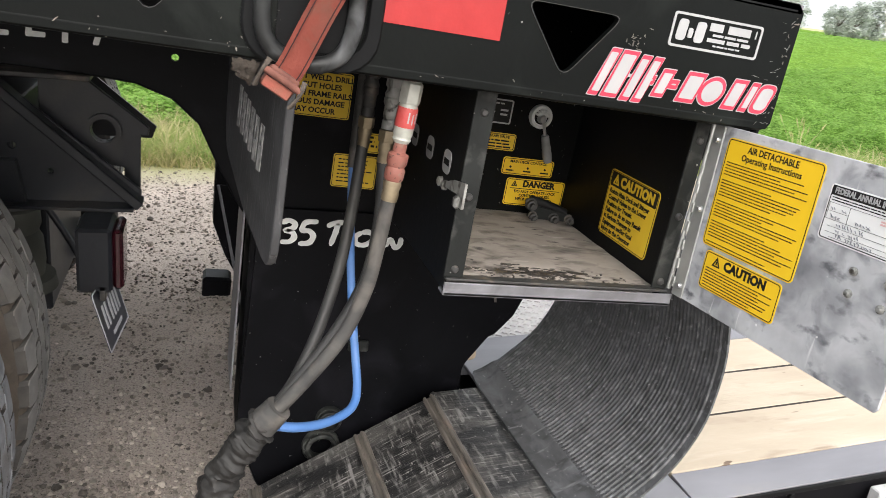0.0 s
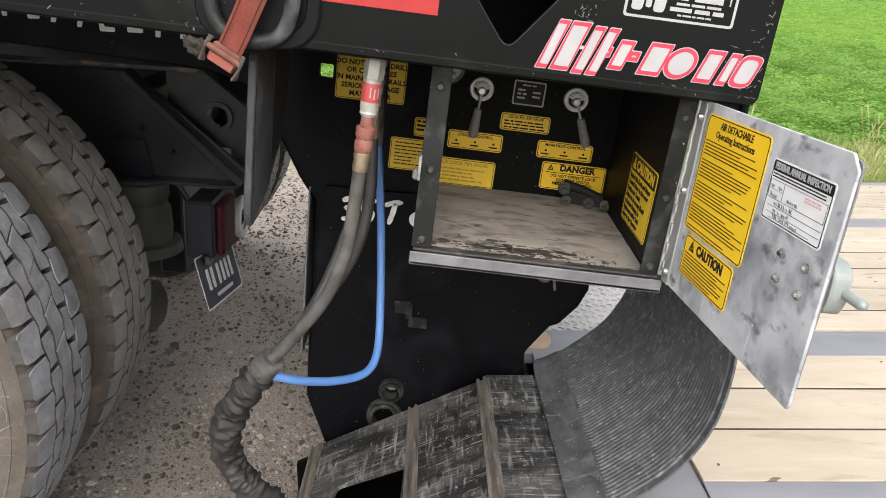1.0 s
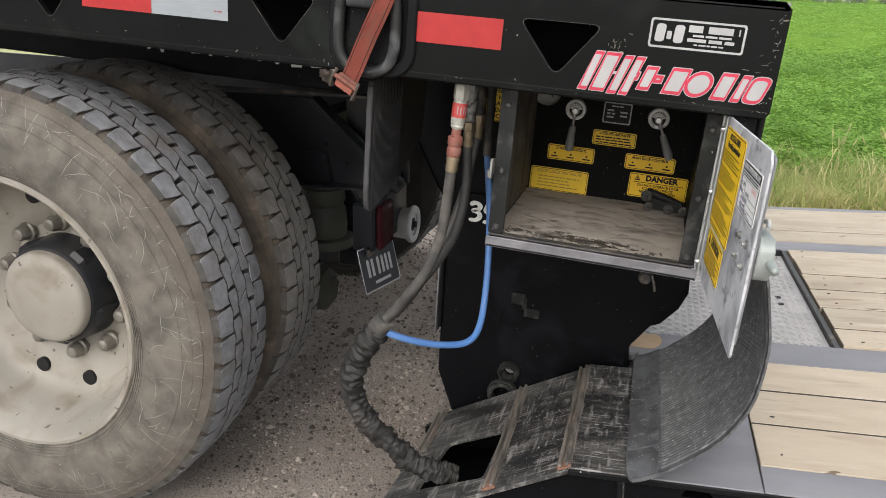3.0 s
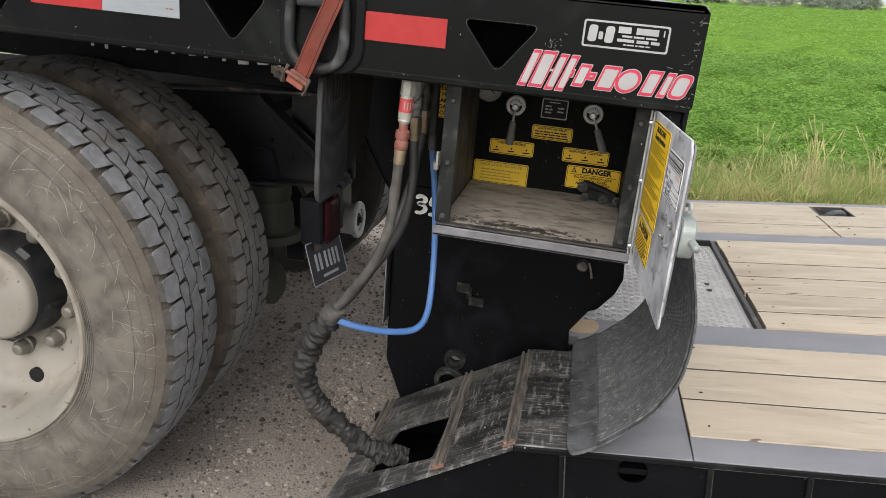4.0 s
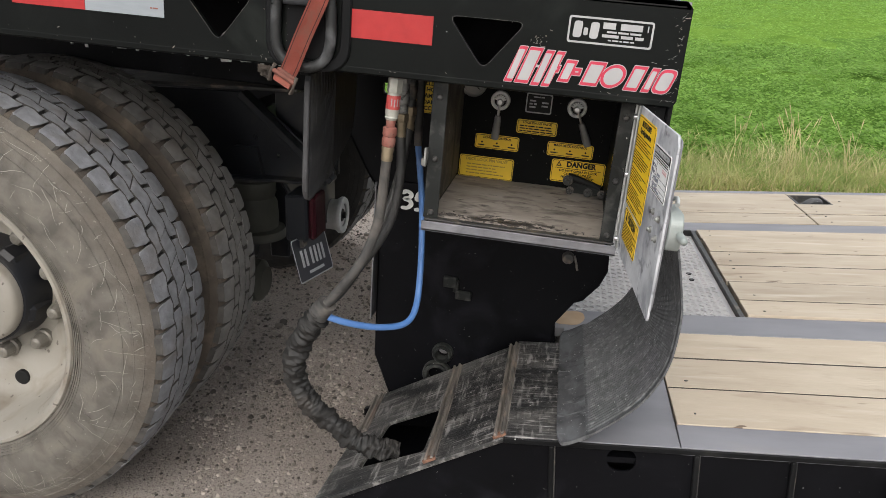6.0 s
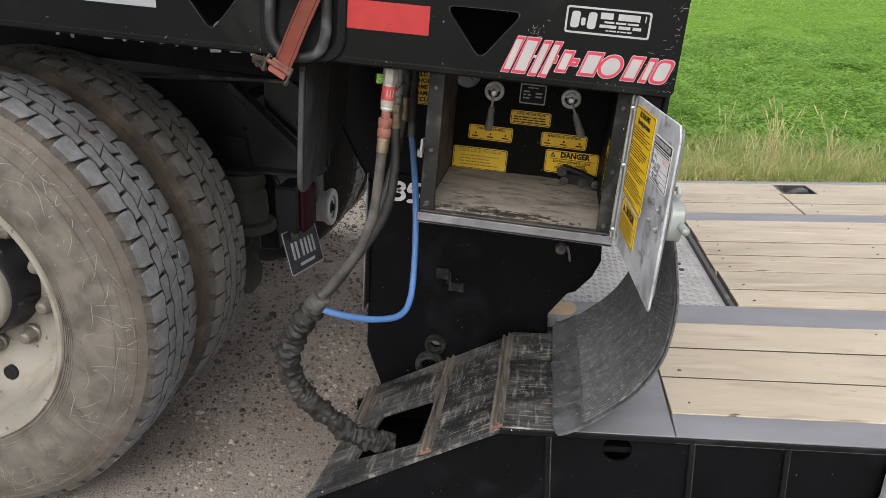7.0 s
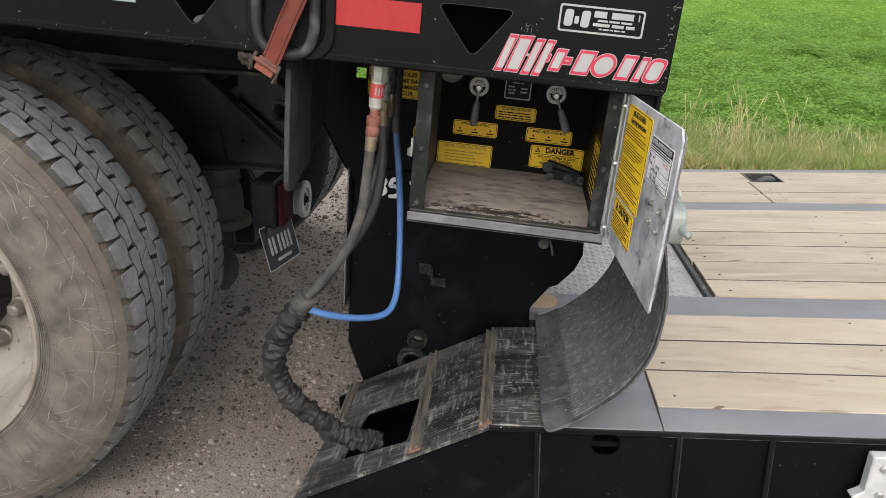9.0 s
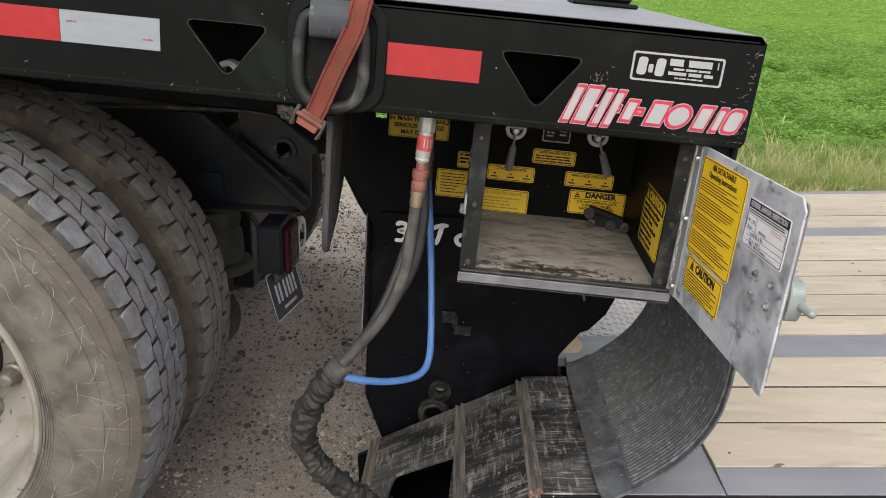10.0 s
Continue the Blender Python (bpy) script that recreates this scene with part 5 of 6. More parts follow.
    t = words("AIR DETACHABLE", 0.0145, md @ at(0.1385, -0.001, 1.2495), None, 0.0005, 0, 0.88, "CENTER", 0.018)
    words("Operating Instructions", 0.0142, md @ at(0.1385, -0.001, 1.236), t, 0.0005, 0, 0.93, "CENTER", 0.014)
    bars(0.05, 0.228, [1.224 - 0.0048 * i for i in range(28) if i % 7 != 5], 0.0014, -0.0008, t, 0.45, md, 13)
    part("print", t, INK, d)
    d = decal("door_caution_decal", door, 0.058, 1.018, 0.222, 1.081, 0.0, YELLOW, "small yellow caution decal", INK, 0.007, md)
    t = words("CAUTION", 0.0205, md @ at(0.148, -0.001, 1.067), None, 0.0005, 0, 0.97, "CENTER", 0.05)
    join(warning(0.086, 1.067, 0.009, -0.001, md), t)
    bars(0.066, 0.214, [1.0535 - 0.0048 * i for i in range(7)], 0.0015, -0.0008, t, 0.3, md, 14)
    part("print", t, INK, d)
    d = decal("inspection_decal", door, 0.252, 1.165, 0.389, 1.241, 0.0, CARD, "white inspection card with handwriting", INK, 0.005, md)
    part("heading_band", block((0.255, -0.0016, 1.226), (0.386, -0.001, 1.239), 0, None, md), INK, d)
    part("heading", words("FEDERAL ANNUAL INSPECTION", 0.0115, md @ at(0.3205, -0.0018, 1.2325), None, 0.0004, 0, 0.74), WHITE, d)
    t = bars(0.258, 0.382, (1.223, 1.2195), 0.0015, -0.0008, None, 0.05, md, 15)
    for x0, x1, z in ((0.2565, 0.383, 1.2155), (0.2565, 0.29, 1.2045), (0.2565, 0.383, 1.1935), (0.262, 0.383, 1.1845), (0.262, 0.383, 1.1765), (0.27, 0.365, 1.1705)):
        block((x0, -0.0014, z), (x1, -0.001, z + 0.0004), 0, t, md)
    for x in (0.2565, 0.29, 0.383):
        block((x, -0.0014, 1.1935), (x + 0.0004, -0.001, 1.2155), 0, t, md)
    hand = random.Random(16)
    scrawl = bmesh.new()
    for x0, x1, z in ((0.261, 0.268, 1.2065), (0.278, 0.286, 1.2065), (0.263, 0.28, 1.1955), (0.302, 0.324, 1.1965), (0.276, 0.282, 1.1865), (0.285, 0.302, 1.1865), (0.306, 0.32, 1.1862), (0.277, 0.284, 1.1785), (0.29, 0.294, 1.1785), (0.298, 0.312, 1.178), (0.278, 0.29, 1.172), (0.295, 0.305, 1.1715), (0.31, 0.316, 1.171), (0.321, 0.338, 1.1705)):
        x = x0
        while x < x1:
            w, h = hand.uniform(0.0024, 0.0042), hand.choice((0.003, 0.0034, 0.0052))
            pts = [(x + w * hand.random() * 0.4, z + h)] + [(x + w * hand.random(), z + h * (0.8 - 0.4 * i + 0.25 * hand.random())) for i in range(2)] + [(x + w, z + hand.uniform(-0.0006, 0.001))]
            join(brush(pts, 0.00036, -0.0008, 5), scrawl, md)
            x += w + 0.0013
    part("handwriting", scrawl, PEN, d, "thin black pen strokes that cannot be read")
    part("stamp", bars(0.338, 0.374, (1.2115, 1.208), 0.0022, -0.0008, None, 0.1, md, 19), PINKSTAMP, d, "faint red stamp")
    part("print", t, INK, d)
    for x, z in ((0.323, 1.14), (0.325, 1.11), (0.375, 1.14), (0.375, 1.108)):
        part("bolt_end", lathe([(0, -0.007), (0.003, -0.007), (0.0035, -0.004), (0.006, -0.003), (0.006, 0), (0, 0)], md @ at(x, 0, z), 10), DULLSTEEL, door, "", 40)
    # spring latch on the outer face
    ml = md @ Matrix.Translation((-0.022, 0, 0.0205))
    lk = part("door_latch", slab(softened([(0.36, 1.078), (0.432, 1.08), (0.44, 1.1), (0.438, 1.128), (0.425, 1.14), (0.36, 1.14)], 0.008), 0.008, 0.03, "y", (), 0.002, None, ml), LATCHZINC, door, "zinc slam latch with a striker rod")
    part("striker_rod", lathe([(0, -0.035), (0.0056, -0.03), (0.0063, -0.027), (0.0063, 0.03), (0, 0.03)], ml @ pose(0.44, 0.026, 1.108, 0, 0, 90), 16), LATCHZINC, lk, "", 40)
    part("handle_loop", tube([(0.36, 0.018, 1.145), (0.385, 0.024, 1.154), (0.412, 0.02, 1.149)], 0.0036, 4, 10, None, ml), ZINC, lk, "", 40)
    part("cover_plate", slab(softened([(0.3, 1.0), (0.41, 1.0), (0.414, 1.27), (0.36, 1.275)], 0.01), 0.0045, 0.007, "y", (), 0, None, md), GALV, door, "pale edge plate behind the door")
    return box


build_control_box()


def build_gadget():
    """Spare valve link lying on the box floor."""
    g = thing("shackle_link", "greasy black metal link with two bolts on the box floor", "link", NECK)
    m = at(0.342, 0.415, 0.979, -8) @ Matrix.Scale(0.86, 4)
    tilt = m @ pose(-0.004, 0, 0.034, 0, 14, 0)
    part("bar", tube([(-0.05, 0.006, 0.004), (0, 0.006, 0.006), (0.05, 0.006, 0.004)], 0.0105, 6, 12, None, tilt), INK, g, "", 50)
    part("side_plate", slab(softened([(-0.042, 0.004), (0.05, 0.006), (0.06, 0.018), (0.05, 0.026), (-0.03, 0.036), (-0.05, 0.03)], 0.006), -0.004, 0.002, "y", (), 0.001, None, m), FLANGE, g)
    part("back_plate", slab(softened([(-0.05, 0.002), (0.05, 0.002), (0.056, 0.018), (-0.036, 0.04)], 0.006), 0.014, 0.02, "y", (), 0.001, None, m), FLANGE, g)
    for x, z, r in ((-0.05, 0.04, 0.0135), (-0.04, 0.011, 0.0105), (0.014, 0.012, 0.012), (0.054, 0.013, 0.011)):
        head = lathe([(0, -0.03), (r * 0.5, -0.03), (r * 0.55, -0.02), (r * 0.95, -0.019), (r * 0.95, -0.011), (r * 0.6, -0.01), (r * 0.6, -0.006), (r * 1.15, -0.005), (r * 1.15, -0.002), (r * 0.5, -0.002), (r * 0.5, 0.024), (0, 0.024)], m @ at(x, 0, z), 12)
        part("bolt", head, DARKSTEEL, g, "", 30)


build_gadget()


# ---- hoses ----
def coupler(parent, m, rad, kind):
    """A quick coupling that points down: socket, collar and ferrule along -z of m."""
    t = m @ pose(0, 0, 0, -90, 0, 0)  # y of the turned solid goes down
    if kind == "red":
        part("hex_nut", lathe([(0, -0.02), (rad * 0.8, -0.02), (rad * 0.85, -0.004), (rad * 1.14, 0.0), (rad * 1.2, 0.003), (rad * 1.2, 0.034), (rad * 1.1, 0.038), (0, 0.038)], t, 6), SOCKET, parent, "pale hexagon nut", 20)
        part("socket", lathe([(0, 0.036), (rad * 0.95, 0.038), (rad * 1.08, 0.045), (rad * 1.08, 0.096), (rad * 0.98, 0.099), (rad * 0.98, 0.103), (rad * 1.06, 0.105), (rad * 0.8, 0.112), (0, 0.112)], t, 20), SOCKET, parent, "scratched pale steel socket", 35)
        band = part("red_band", lathe([(rad * 1.07, 0.044), (rad * 1.12, 0.046), (rad * 1.12, 0.08), (rad * 1.07, 0.082)], t, 18), FADEDRED, parent, "red marking tape with pale bars", 40)
        for k in range(9):
            part("tape_bar", block((-0.0011, rad * 1.08, 0.0), (0.0011, rad * 1.13, 0.02), 0, None, t @ pose(0, 0.052 + 0.002 * (k % 2), 0, 0, 0, 0) @ pose(0, 0, 0, 0, -200 + 25 * k, 0) @ pose(0, 0, 0, -90, 0, 0)), WHITE, band)
        part("plug", lathe([(0, 0.112), (rad * 0.75, 0.112), (rad * 0.75, 0.13), (rad * 1.15, 0.134), (rad * 1.15, 0.152), (rad * 0.95, 0.158), (rad * 1.12, 0.165), (rad * 1.1, 0.182), (rad * 0.8, 0.188), (0, 0.188)], t, 18), REDGRIP, parent, "faded red plug collar", 40)
        part("ferrule", lathe([(0, 0.186), (rad * 0.98, 0.186), (rad * 1.06, 0.192), (rad * 0.92, 0.205), (rad * 1.0, 0.212), (rad * 0.93, 0.226), (0, 0.226)], t, 12), BRASS, parent, "", 40)
    else:
        metal = DULLSTEEL if kind == "steel" else DARKSTEEL
        part("hex_nut", lathe([(0, -0.02), (rad * 0.9, -0.02), (rad * 0.9, 0.0), (rad * 1.25, 0.002), (rad * 1.25, 0.022), (rad, 0.025), (0, 0.025)], t, 6), metal, parent, "", 20)
        part("socket", lathe([(0, 0.024), (rad, 0.024), (rad, 0.03), (rad * 1.2, 0.034), (rad * 1.2, 0.038), (rad * 1.1, 0.04), (rad * 1.2, 0.042), (rad * 1.2, 0.05), (rad, 0.054), (rad * 1.02, 0.062), (rad * 1.02, 0.072), (rad * 0.9, 0.074), (rad * 1.05, 0.078), (rad * 1.05, 0.09), (0, 0.09)], t, 18), metal, parent, "", 35)
        part("collar", lathe([(0, 0.088), (rad * 1.25, 0.092), (rad * 1.28, 0.096), (rad * 1.28, 0.108), (rad * 1.2, 0.111), (0, 0.111)], t, 6), BRASS, parent, "", 20)
        part("ferrule", lathe([(0, 0.11), (rad, 0.11), (rad * 1.1, 0.118), (rad * 0.9, 0.13), (rad * 1.0, 0.14), (rad * 0.85, 0.15), (0, 0.15)], t, 12), BRASS, parent, "", 40)


def build_hoses():
    h = thing("hydraulic_hose", "dusty black hose with a red-banded coupling", "hose", NECK, "neck hoses")
    coupler(h, at(-0.0905, 0.083, 1.268) @ pose(0, 0, 0, 0, 3, 0) @ Matrix.Diagonal((1, 1, 0.79, 1)), 0.0136, "red")
    part("hose", tube([(-0.0992, 0.083, 1.11), (-0.1045, 0.085, 1.02), (-0.113, 0.087, 0.94), (-0.14, 0.088, 0.855), (-0.188, 0.09, 0.775), (-0.232, 0.093, 0.712), (-0.255, 0.096, 0.675)], 0.0114, 8, 14), HOSE, h, "", 60)
    h = thing("hydraulic_hose", "dusty black hose with a plain steel coupling", "hose", NECK, "neck hoses")
    coupler(h, at(-0.092, 0.18, 1.27), 0.0115, "steel")
    part("hose", tube([(-0.092, 0.18, 1.125), (-0.086, 0.172, 1.03), (-0.097, 0.158, 0.935), (-0.13, 0.14, 0.86), (-0.18, 0.118, 0.785), (-0.228, 0.102, 0.72), (-0.25, 0.1, 0.68)], 0.0105, 8, 14), HOSEBLACK, h, "", 60)
    h = thing("hydraulic_hose", "black hose with a dark steel coupling", "hose", NECK, "neck hoses")
    coupler(h, at(-0.1, 0.31, 1.265), 0.0115, "dark")
    part("hose", tube([(-0.101, 0.31, 1.12), (-0.11, 0.28, 1.02), (-0.128, 0.235, 0.92), (-0.16, 0.185, 0.82), (-0.2, 0.135, 0.745), (-0.235, 0.11, 0.705), (-0.252, 0.105, 0.68)], 0.0105, 8, 14), HOSEBLACK, h, "", 60)
    air = thing("air_line", "bright blue air line with a grey-black upper sleeve", "air hose", NECK)
    part("black_sleeve", tube([(-0.096, 0.4, 1.3), (-0.096, 0.4, 1.2), (-0.094, 0.4, 1.06)], 0.0105, 4, 12), HOSE, air, "", 60)
    part("line", tube([(-0.094, 0.4, 1.065), (-0.086, 0.41, 1.0), (-0.074, 0.415, 0.9), (-0.06, 0.385, 0.78), (-0.05, 0.335, 0.69), (-0.048, 0.296, 0.65), (-0.056, 0.263, 0.629), (-0.08, 0.232, 0.622), (-0.13, 0.18, 0.635), (-0.185, 0.125, 0.663), (-0.225, 0.095, 0.686)], 0.0085, 8, 12), BLUE, air, "", 60)

    def crumple(t, a):
        q = (math.cos(a) * 1.1, math.sin(a) * 1.1, t * 17)
        return 0.0285 + 0.0085 * noise.noise(q) + 0.0075 * noise.noise((q[0] * 1.3, q[1] * 1.3, t * 46)) + 0.006 * abs(noise.noise((q[0] * 2.2, q[1] * 2.2, t * 90))) + 0.0016 * math.sin(t * 150 + 9 * noise.noise(q)) * min(1, t * 1.6) - 0.009 * max(0, 0.1 - t) / 0.1 - 0.0065 * t

    s = thing("hose_sleeve", "crumpled dusty black sleeve wrapped round the hose bundle", "hose sleeve")
    part("sleeve", tube([(-0.268, 0.098, 0.71), (-0.292, 0.106, 0.675), (-0.33, 0.11, 0.61), (-0.348, 0.112, 0.54), (-0.325, 0.115, 0.46), (-0.27, 0.118, 0.405), (-0.2, 0.12, 0.35), (-0.14, 0.13, 0.325), (-0.085, 0.15, 0.31)], crumple, 40, 26), SLEEVE, s, "", 50)
    part("taped_end", tube([(-0.25, 0.094, 0.735), (-0.262, 0.097, 0.718), (-0.276, 0.1, 0.7)], lambda t, a: 0.023 + 0.003 * t + 0.001 * math.sin(3 * a), 5, 18), HOSE, s, "black tape round the sleeve mouth", 50)


build_hoses()
d = decal("frame_warning_decal", neck, -0.222, 1.098, -0.06, 1.198, 0.67, YELLOWDIRTY, "dusty yellow do-not-weld decal")
t = bmesh.new()
for i, s in enumerate(("DO NOT WELD, DRILL", "OR CUT HOLES", "IN MAIN FRAME RAILS", "SERIOUS DAMAGE", "MAY OCCUR")):
    words(s, 0.0165, at(-0.141, 0.669, 1.183 - 0.0178 * i), t, 0.0005)
part("print", t, INK, d)
d = decal("axle_decal", neck, -0.082, 0.945, 0.02, 1.022, 0.67, YELLOWDIRTY, "dusty yellow lift decal")
part("print", bars(-0.07, 0.012, [1.01 - 0.0085 * i for i in range(7)], 0.0026, 0.6692, None, 0.5, None, 41), INK, d)
d = decal("small_decal", neck, -0.03, 1.03, 0.02, 1.075, 0.67, YELLOWDIRTY, "small dusty yellow decal")
part("print", bars(-0.024, 0.014, [1.066 - 0.01 * i for i in range(3)], 0.005, 0.6692, None, 0.3, None, 42), INK, d)


# ---- trailer deck ----
def build_deck():
    deck = thing("trailer_deck", "low black trailer deck with pale planks and worn steel nose", "trailer deck", DECK)
    slope = 0.46
    wr = lambda u: -0.085 + slope * (u + 0.585)
    # sloping nose plate with its opening, built in its own plane
    ang = math.degrees(math.atan(slope))
    mr = Matrix.Translation((-0.41, 0, wr(-0.41))) @ pose(0, 0, 0, 0, -ang, 0)
    L = lambda u: (u + 0.41) / math.cos(radians(ang))
    hole = softened([(L(-0.805), 0.0), (L(-0.622), -0.03), (L(-0.61), 0.19), (L(-0.77), 0.21)], 0.012)
    nose = slab([(L(-0.905), -0.1), (0, -0.1), (0, 0.43), (L(-0.85), 0.43)], -0.012, 0.0, "z", (hole,), 0.002, None, mr)
    part("nose_plate", nose, RAMPSTEEL, deck, "scraped sloping steel nose plate with a square opening")
    for u, tall in ((-0.592, 0.012), (-0.418, 0.014), (-0.845, 0.012)):
        rib = bmesh.new()
        block((L(u) - 0.016, -0.095 if u > -0.8 else 0.2, 0.0), (L(u) + 0.016, 0.42, 0.005), 0.002, rib, mr)
        for du in (-0.014, 0.004):
            block((L(u) + du, -0.095 if u > -0.8 else 0.2, 0.004), (L(u) + du + 0.009, 0.42, tall), 0.003, rib, mr)
        rib = part("cross_rib", rib, RIBSTEEL, deck, "rusty raised cross rib")
        if u > -0.8:
            part("rust_chip", slab(softened([(L(u) - 0.02, -0.098), (L(u) + 0.018, -0.097), (L(u) + 0.012, -0.075), (L(u) - 0.016, -0.08)], 0.008), 0.0, 0.0075, "z", (), 0, None, mr), RUSTCHIP, rib, "red-brown rust at the rib end")
    part("flat_plate", slab([(-0.41, -0.1), (-0.275, -0.1), (-0.275, 0.44), (-0.41, 0.44)], -0.012, 0.0, "z", (), 0.002), RAMPSTEEL, deck, "scraped level steel behind the ribs")
    part("front_plate", slab([(-0.2745, -0.1), (-0.003, -0.1), (-0.003, 0.572), (-0.2745, 0.572)], -0.012, -0.001, "z", (), 0.0015), DECKSTEEL, deck, "bare grey front deck plate")
    inner = block((-0.86, -0.09, -0.42), (-0.6, 0.41, -0.3))
    part("nose_floor", inner, FRAME, deck, "dark inside of the nose")
    part("nose_bulkhead", block((-0.6, -0.09, -0.4), (-0.59, 0.42, -0.11)), FRAME, deck)
    part("inner_side", slab([(-0.9, wr(-0.9) - 0.02), (-0.41, -0.02), (-0.28, -0.02), (-0.28, -0.4), (-0.9, -0.4)], 0.41, 0.425, "y"), FRAME, deck)
    # side web, with its slot, seams and stiffeners
    web = [(-0.912, wr(-0.905) - 0.013), (-0.41, -0.013), (5.5, -0.013), (5.5, -0.4), (-0.86, -0.4), (-0.912, -0.3)]
    part("side_web", slab(web, -0.094, -0.088, "y", (rounded(-0.168, -0.078, -0.1, -0.0165, 0.029),)), FRAME, deck, "black side web with a slotted hole")
    part("slot_back", block((-0.3, 0.1, -0.3), (0.06, 0.11, -0.062)), FRAME, deck)
    lip = slab([(-0.905, wr(-0.905)), (-0.41, 0.0), (-0.41, -0.012), (-0.905, wr(-0.905) - 0.013)], -0.106, -0.1, "y", (), 0.001)
    part("nose_edge", lip, RAMPSTEEL, deck)
    part("deck_edge", block((-0.41, -0.106, -0.016), (5.5, -0.1, -0.002), 0.002), BLACK, deck)
    for u in (-0.297, 0.034, 0.245):
        s = block((u - 0.006, -0.1045, -0.4), (u + 0.006, -0.0945, -0.018), 0.002)
        part("stiffener", s, BLACK, deck)
        bead = tube([(u + 0.0075, -0.0955, -0.39), (u + 0.0075, -0.0955, -0.2), (u + 0.0075, -0.0955, -0.02)], lambda t, a: 0.0022 + 0.0005 * math.sin(t * 260), 60, 6)
        part("weld_bead", bead, DARKSTEEL, deck)
    for u in (0.9, 1.4, 1.9, 2.4):
        part("stiffener", block((u - 0.006, -0.1045, -0.4), (u + 0.006, -0.0945, -0.018), 0.002), BLACK, deck)
    post = part("hinge_post", block((-0.345, 0.57, -0.12), (-0.302, 0.63, 0.06), 0.004), FRAME, deck, "black post beside the leg")
    part("post_tag", slab(rounded(-0.343, -0.035, -0.326, 0.018, 0.004), 0.567, 0.5695), GALV, post, "pale metal tag")
    # galvanised outrigger bracket
    br = slab([(0.425, -0.14), (0.452, -0.125), (0.458, -0.03), (0.51, -0.03), (0.51, -0.3), (0.455, -0.3), (0.45, -0.17)], -0.135, -0.1055, "y", (), 0.003)
    bracket = part("outrigger_bracket", br, BRACKET, deck, "pale galvanised outrigger bracket")
    for w in (-0.06, -0.13, -0.2):
        part("bolt", bolt(0.485, -0.135, w, 0.009, 0.007), STEEL, bracket)
    # tape low on the web
    for u0, u1, paint, lab in ((-0.7, -0.542, WHITETAPE, "white reflective tape"), (-0.542, -0.37, REDTAPE, "red reflective tape")):
        part("reflective_tape", block((u0, -0.0955, -0.305), (u1, -0.0942, -0.252)), paint, deck, lab)
    # steel rails between the planks
    def bed(name, bm, material, label="", parent=None):
        return part(name, join(bm, None, BED), material, parent or deck, label)

    part("edge_rail", slab([(-0.1, -0.02), (-0.1, 0.0), (-0.009, 0.0066), (-0.009, -0.02)], -0.002, 5.5, "x", (), 0.001), DECKSTEEL, deck, "grey steel edge rail")
    bed("inner_rail", block((-0.31, 0.574, -0.03), (5.5, 0.733, 0.0), 0.002), DECKSTEEL, "wide grey steel rail")
    bed("far_rail", block((-0.31, 1.82, -0.03), (5.5, 1.97, 0.0), 0.002), DECKSTEEL, "wide grey steel rail")
    bed("far_edge_rail", block((-0.31, 2.645, -0.1), (5.5, 2.7, 0.002), 0.002), DECKSTEEL, "grey steel edge rail")
    bed("rust_patch", slab(softened([(-0.306, 0.61), (-0.23, 0.6), (-0.205, 0.66), (-0.215, 0.722), (-0.302, 0.726)], 0.025), 0.0, 0.0012, "z"), RUST, "orange rusted patch")
    part("under_web", block((-0.3, 0.43, -0.4), (5.5, 0.445, -0.031)), FRAME, deck)
    bed("under_pan", block((-0.28, -0.08, -0.07), (5.5, 2.64, -0.055)), FRAME)
    # diamond plate
    plate = bed("diamond_plate", block((-0.31, 0.735, -0.032), (0.292, 1.819, -0.022)), DIAMOND, "bright diamond tread plate")
    v, f = [], []
    for r in range(26):
        for c in range(46):
            cx, cy = -0.298 + 0.0235 * r, 0.746 + 0.0235 * c + (0.01175 if r % 2 else 0)
            if not (-0.3 < cx < 0.285 and cy < 1.81):
                continue
            a = radians(35 if (r + c) % 2 else -35)
            dx, dy = math.cos(a), math.sin(a)
            k = len(v)
            for s, t, z in ((-0.012, 0, 0), (0, -0.003, 0), (0.012, 0, 0), (0, 0.003, 0), (-0.007, 0, 0.0042), (0.007, 0, 0.0042)):
                v.append(BED @ Vector((cx + s * dx - t * dy, cy + s * dy + t * dx, -0.022 + z)))
            f += [(k, k + 1, k + 5, k + 4), (k + 1, k + 2, k + 5), (k + 2, k + 3, k + 4, k + 5), (k + 3, k, k + 4)]
    me = bpy.data.meshes.new("tread_pattern")
    me.from_pydata(v, [], f)
    me.materials.append(DIAMOND)
    ob = new("tread_pattern", me)
    ob.parent = plate
    ob["kind"] = "stuff"
    # drain holes: black discs on the uncut plate, their depth's shade painted
    for u, w in ((0.203, 1.162), (0.203, 1.235)):
        bed("drain_slot", slab(circle(u, w, 0.0105, 16), -0.0222, -0.0182, "z"), INK, "", plate)
    bed("front_angle", block((0.293, 0.735, -0.03), (0.311, 1.819, -0.003), 0.002), DARKSTEEL, "dark rusty steel angle before the planks")
    bed("far_angle", block((-0.3, 1.798, -0.021), (0.292, 1.8185, 0.004), 0.002), INK)
    # planks
    rnd = random.Random(9)

    def plank(u0, u1, v0, v1, lift=0.0):
        top = 0.003 + lift + rnd.uniform(-0.0016, 0.0016)
        bm = block((u0 + (rnd.uniform(0, 0.006) if lift else 0), v0 + 0.0046, -0.038), (u1, v1 - 0.0046, top), 0.0014)
        ob = bed("plank", bm, WOOD)
        nails = bmesh.new()
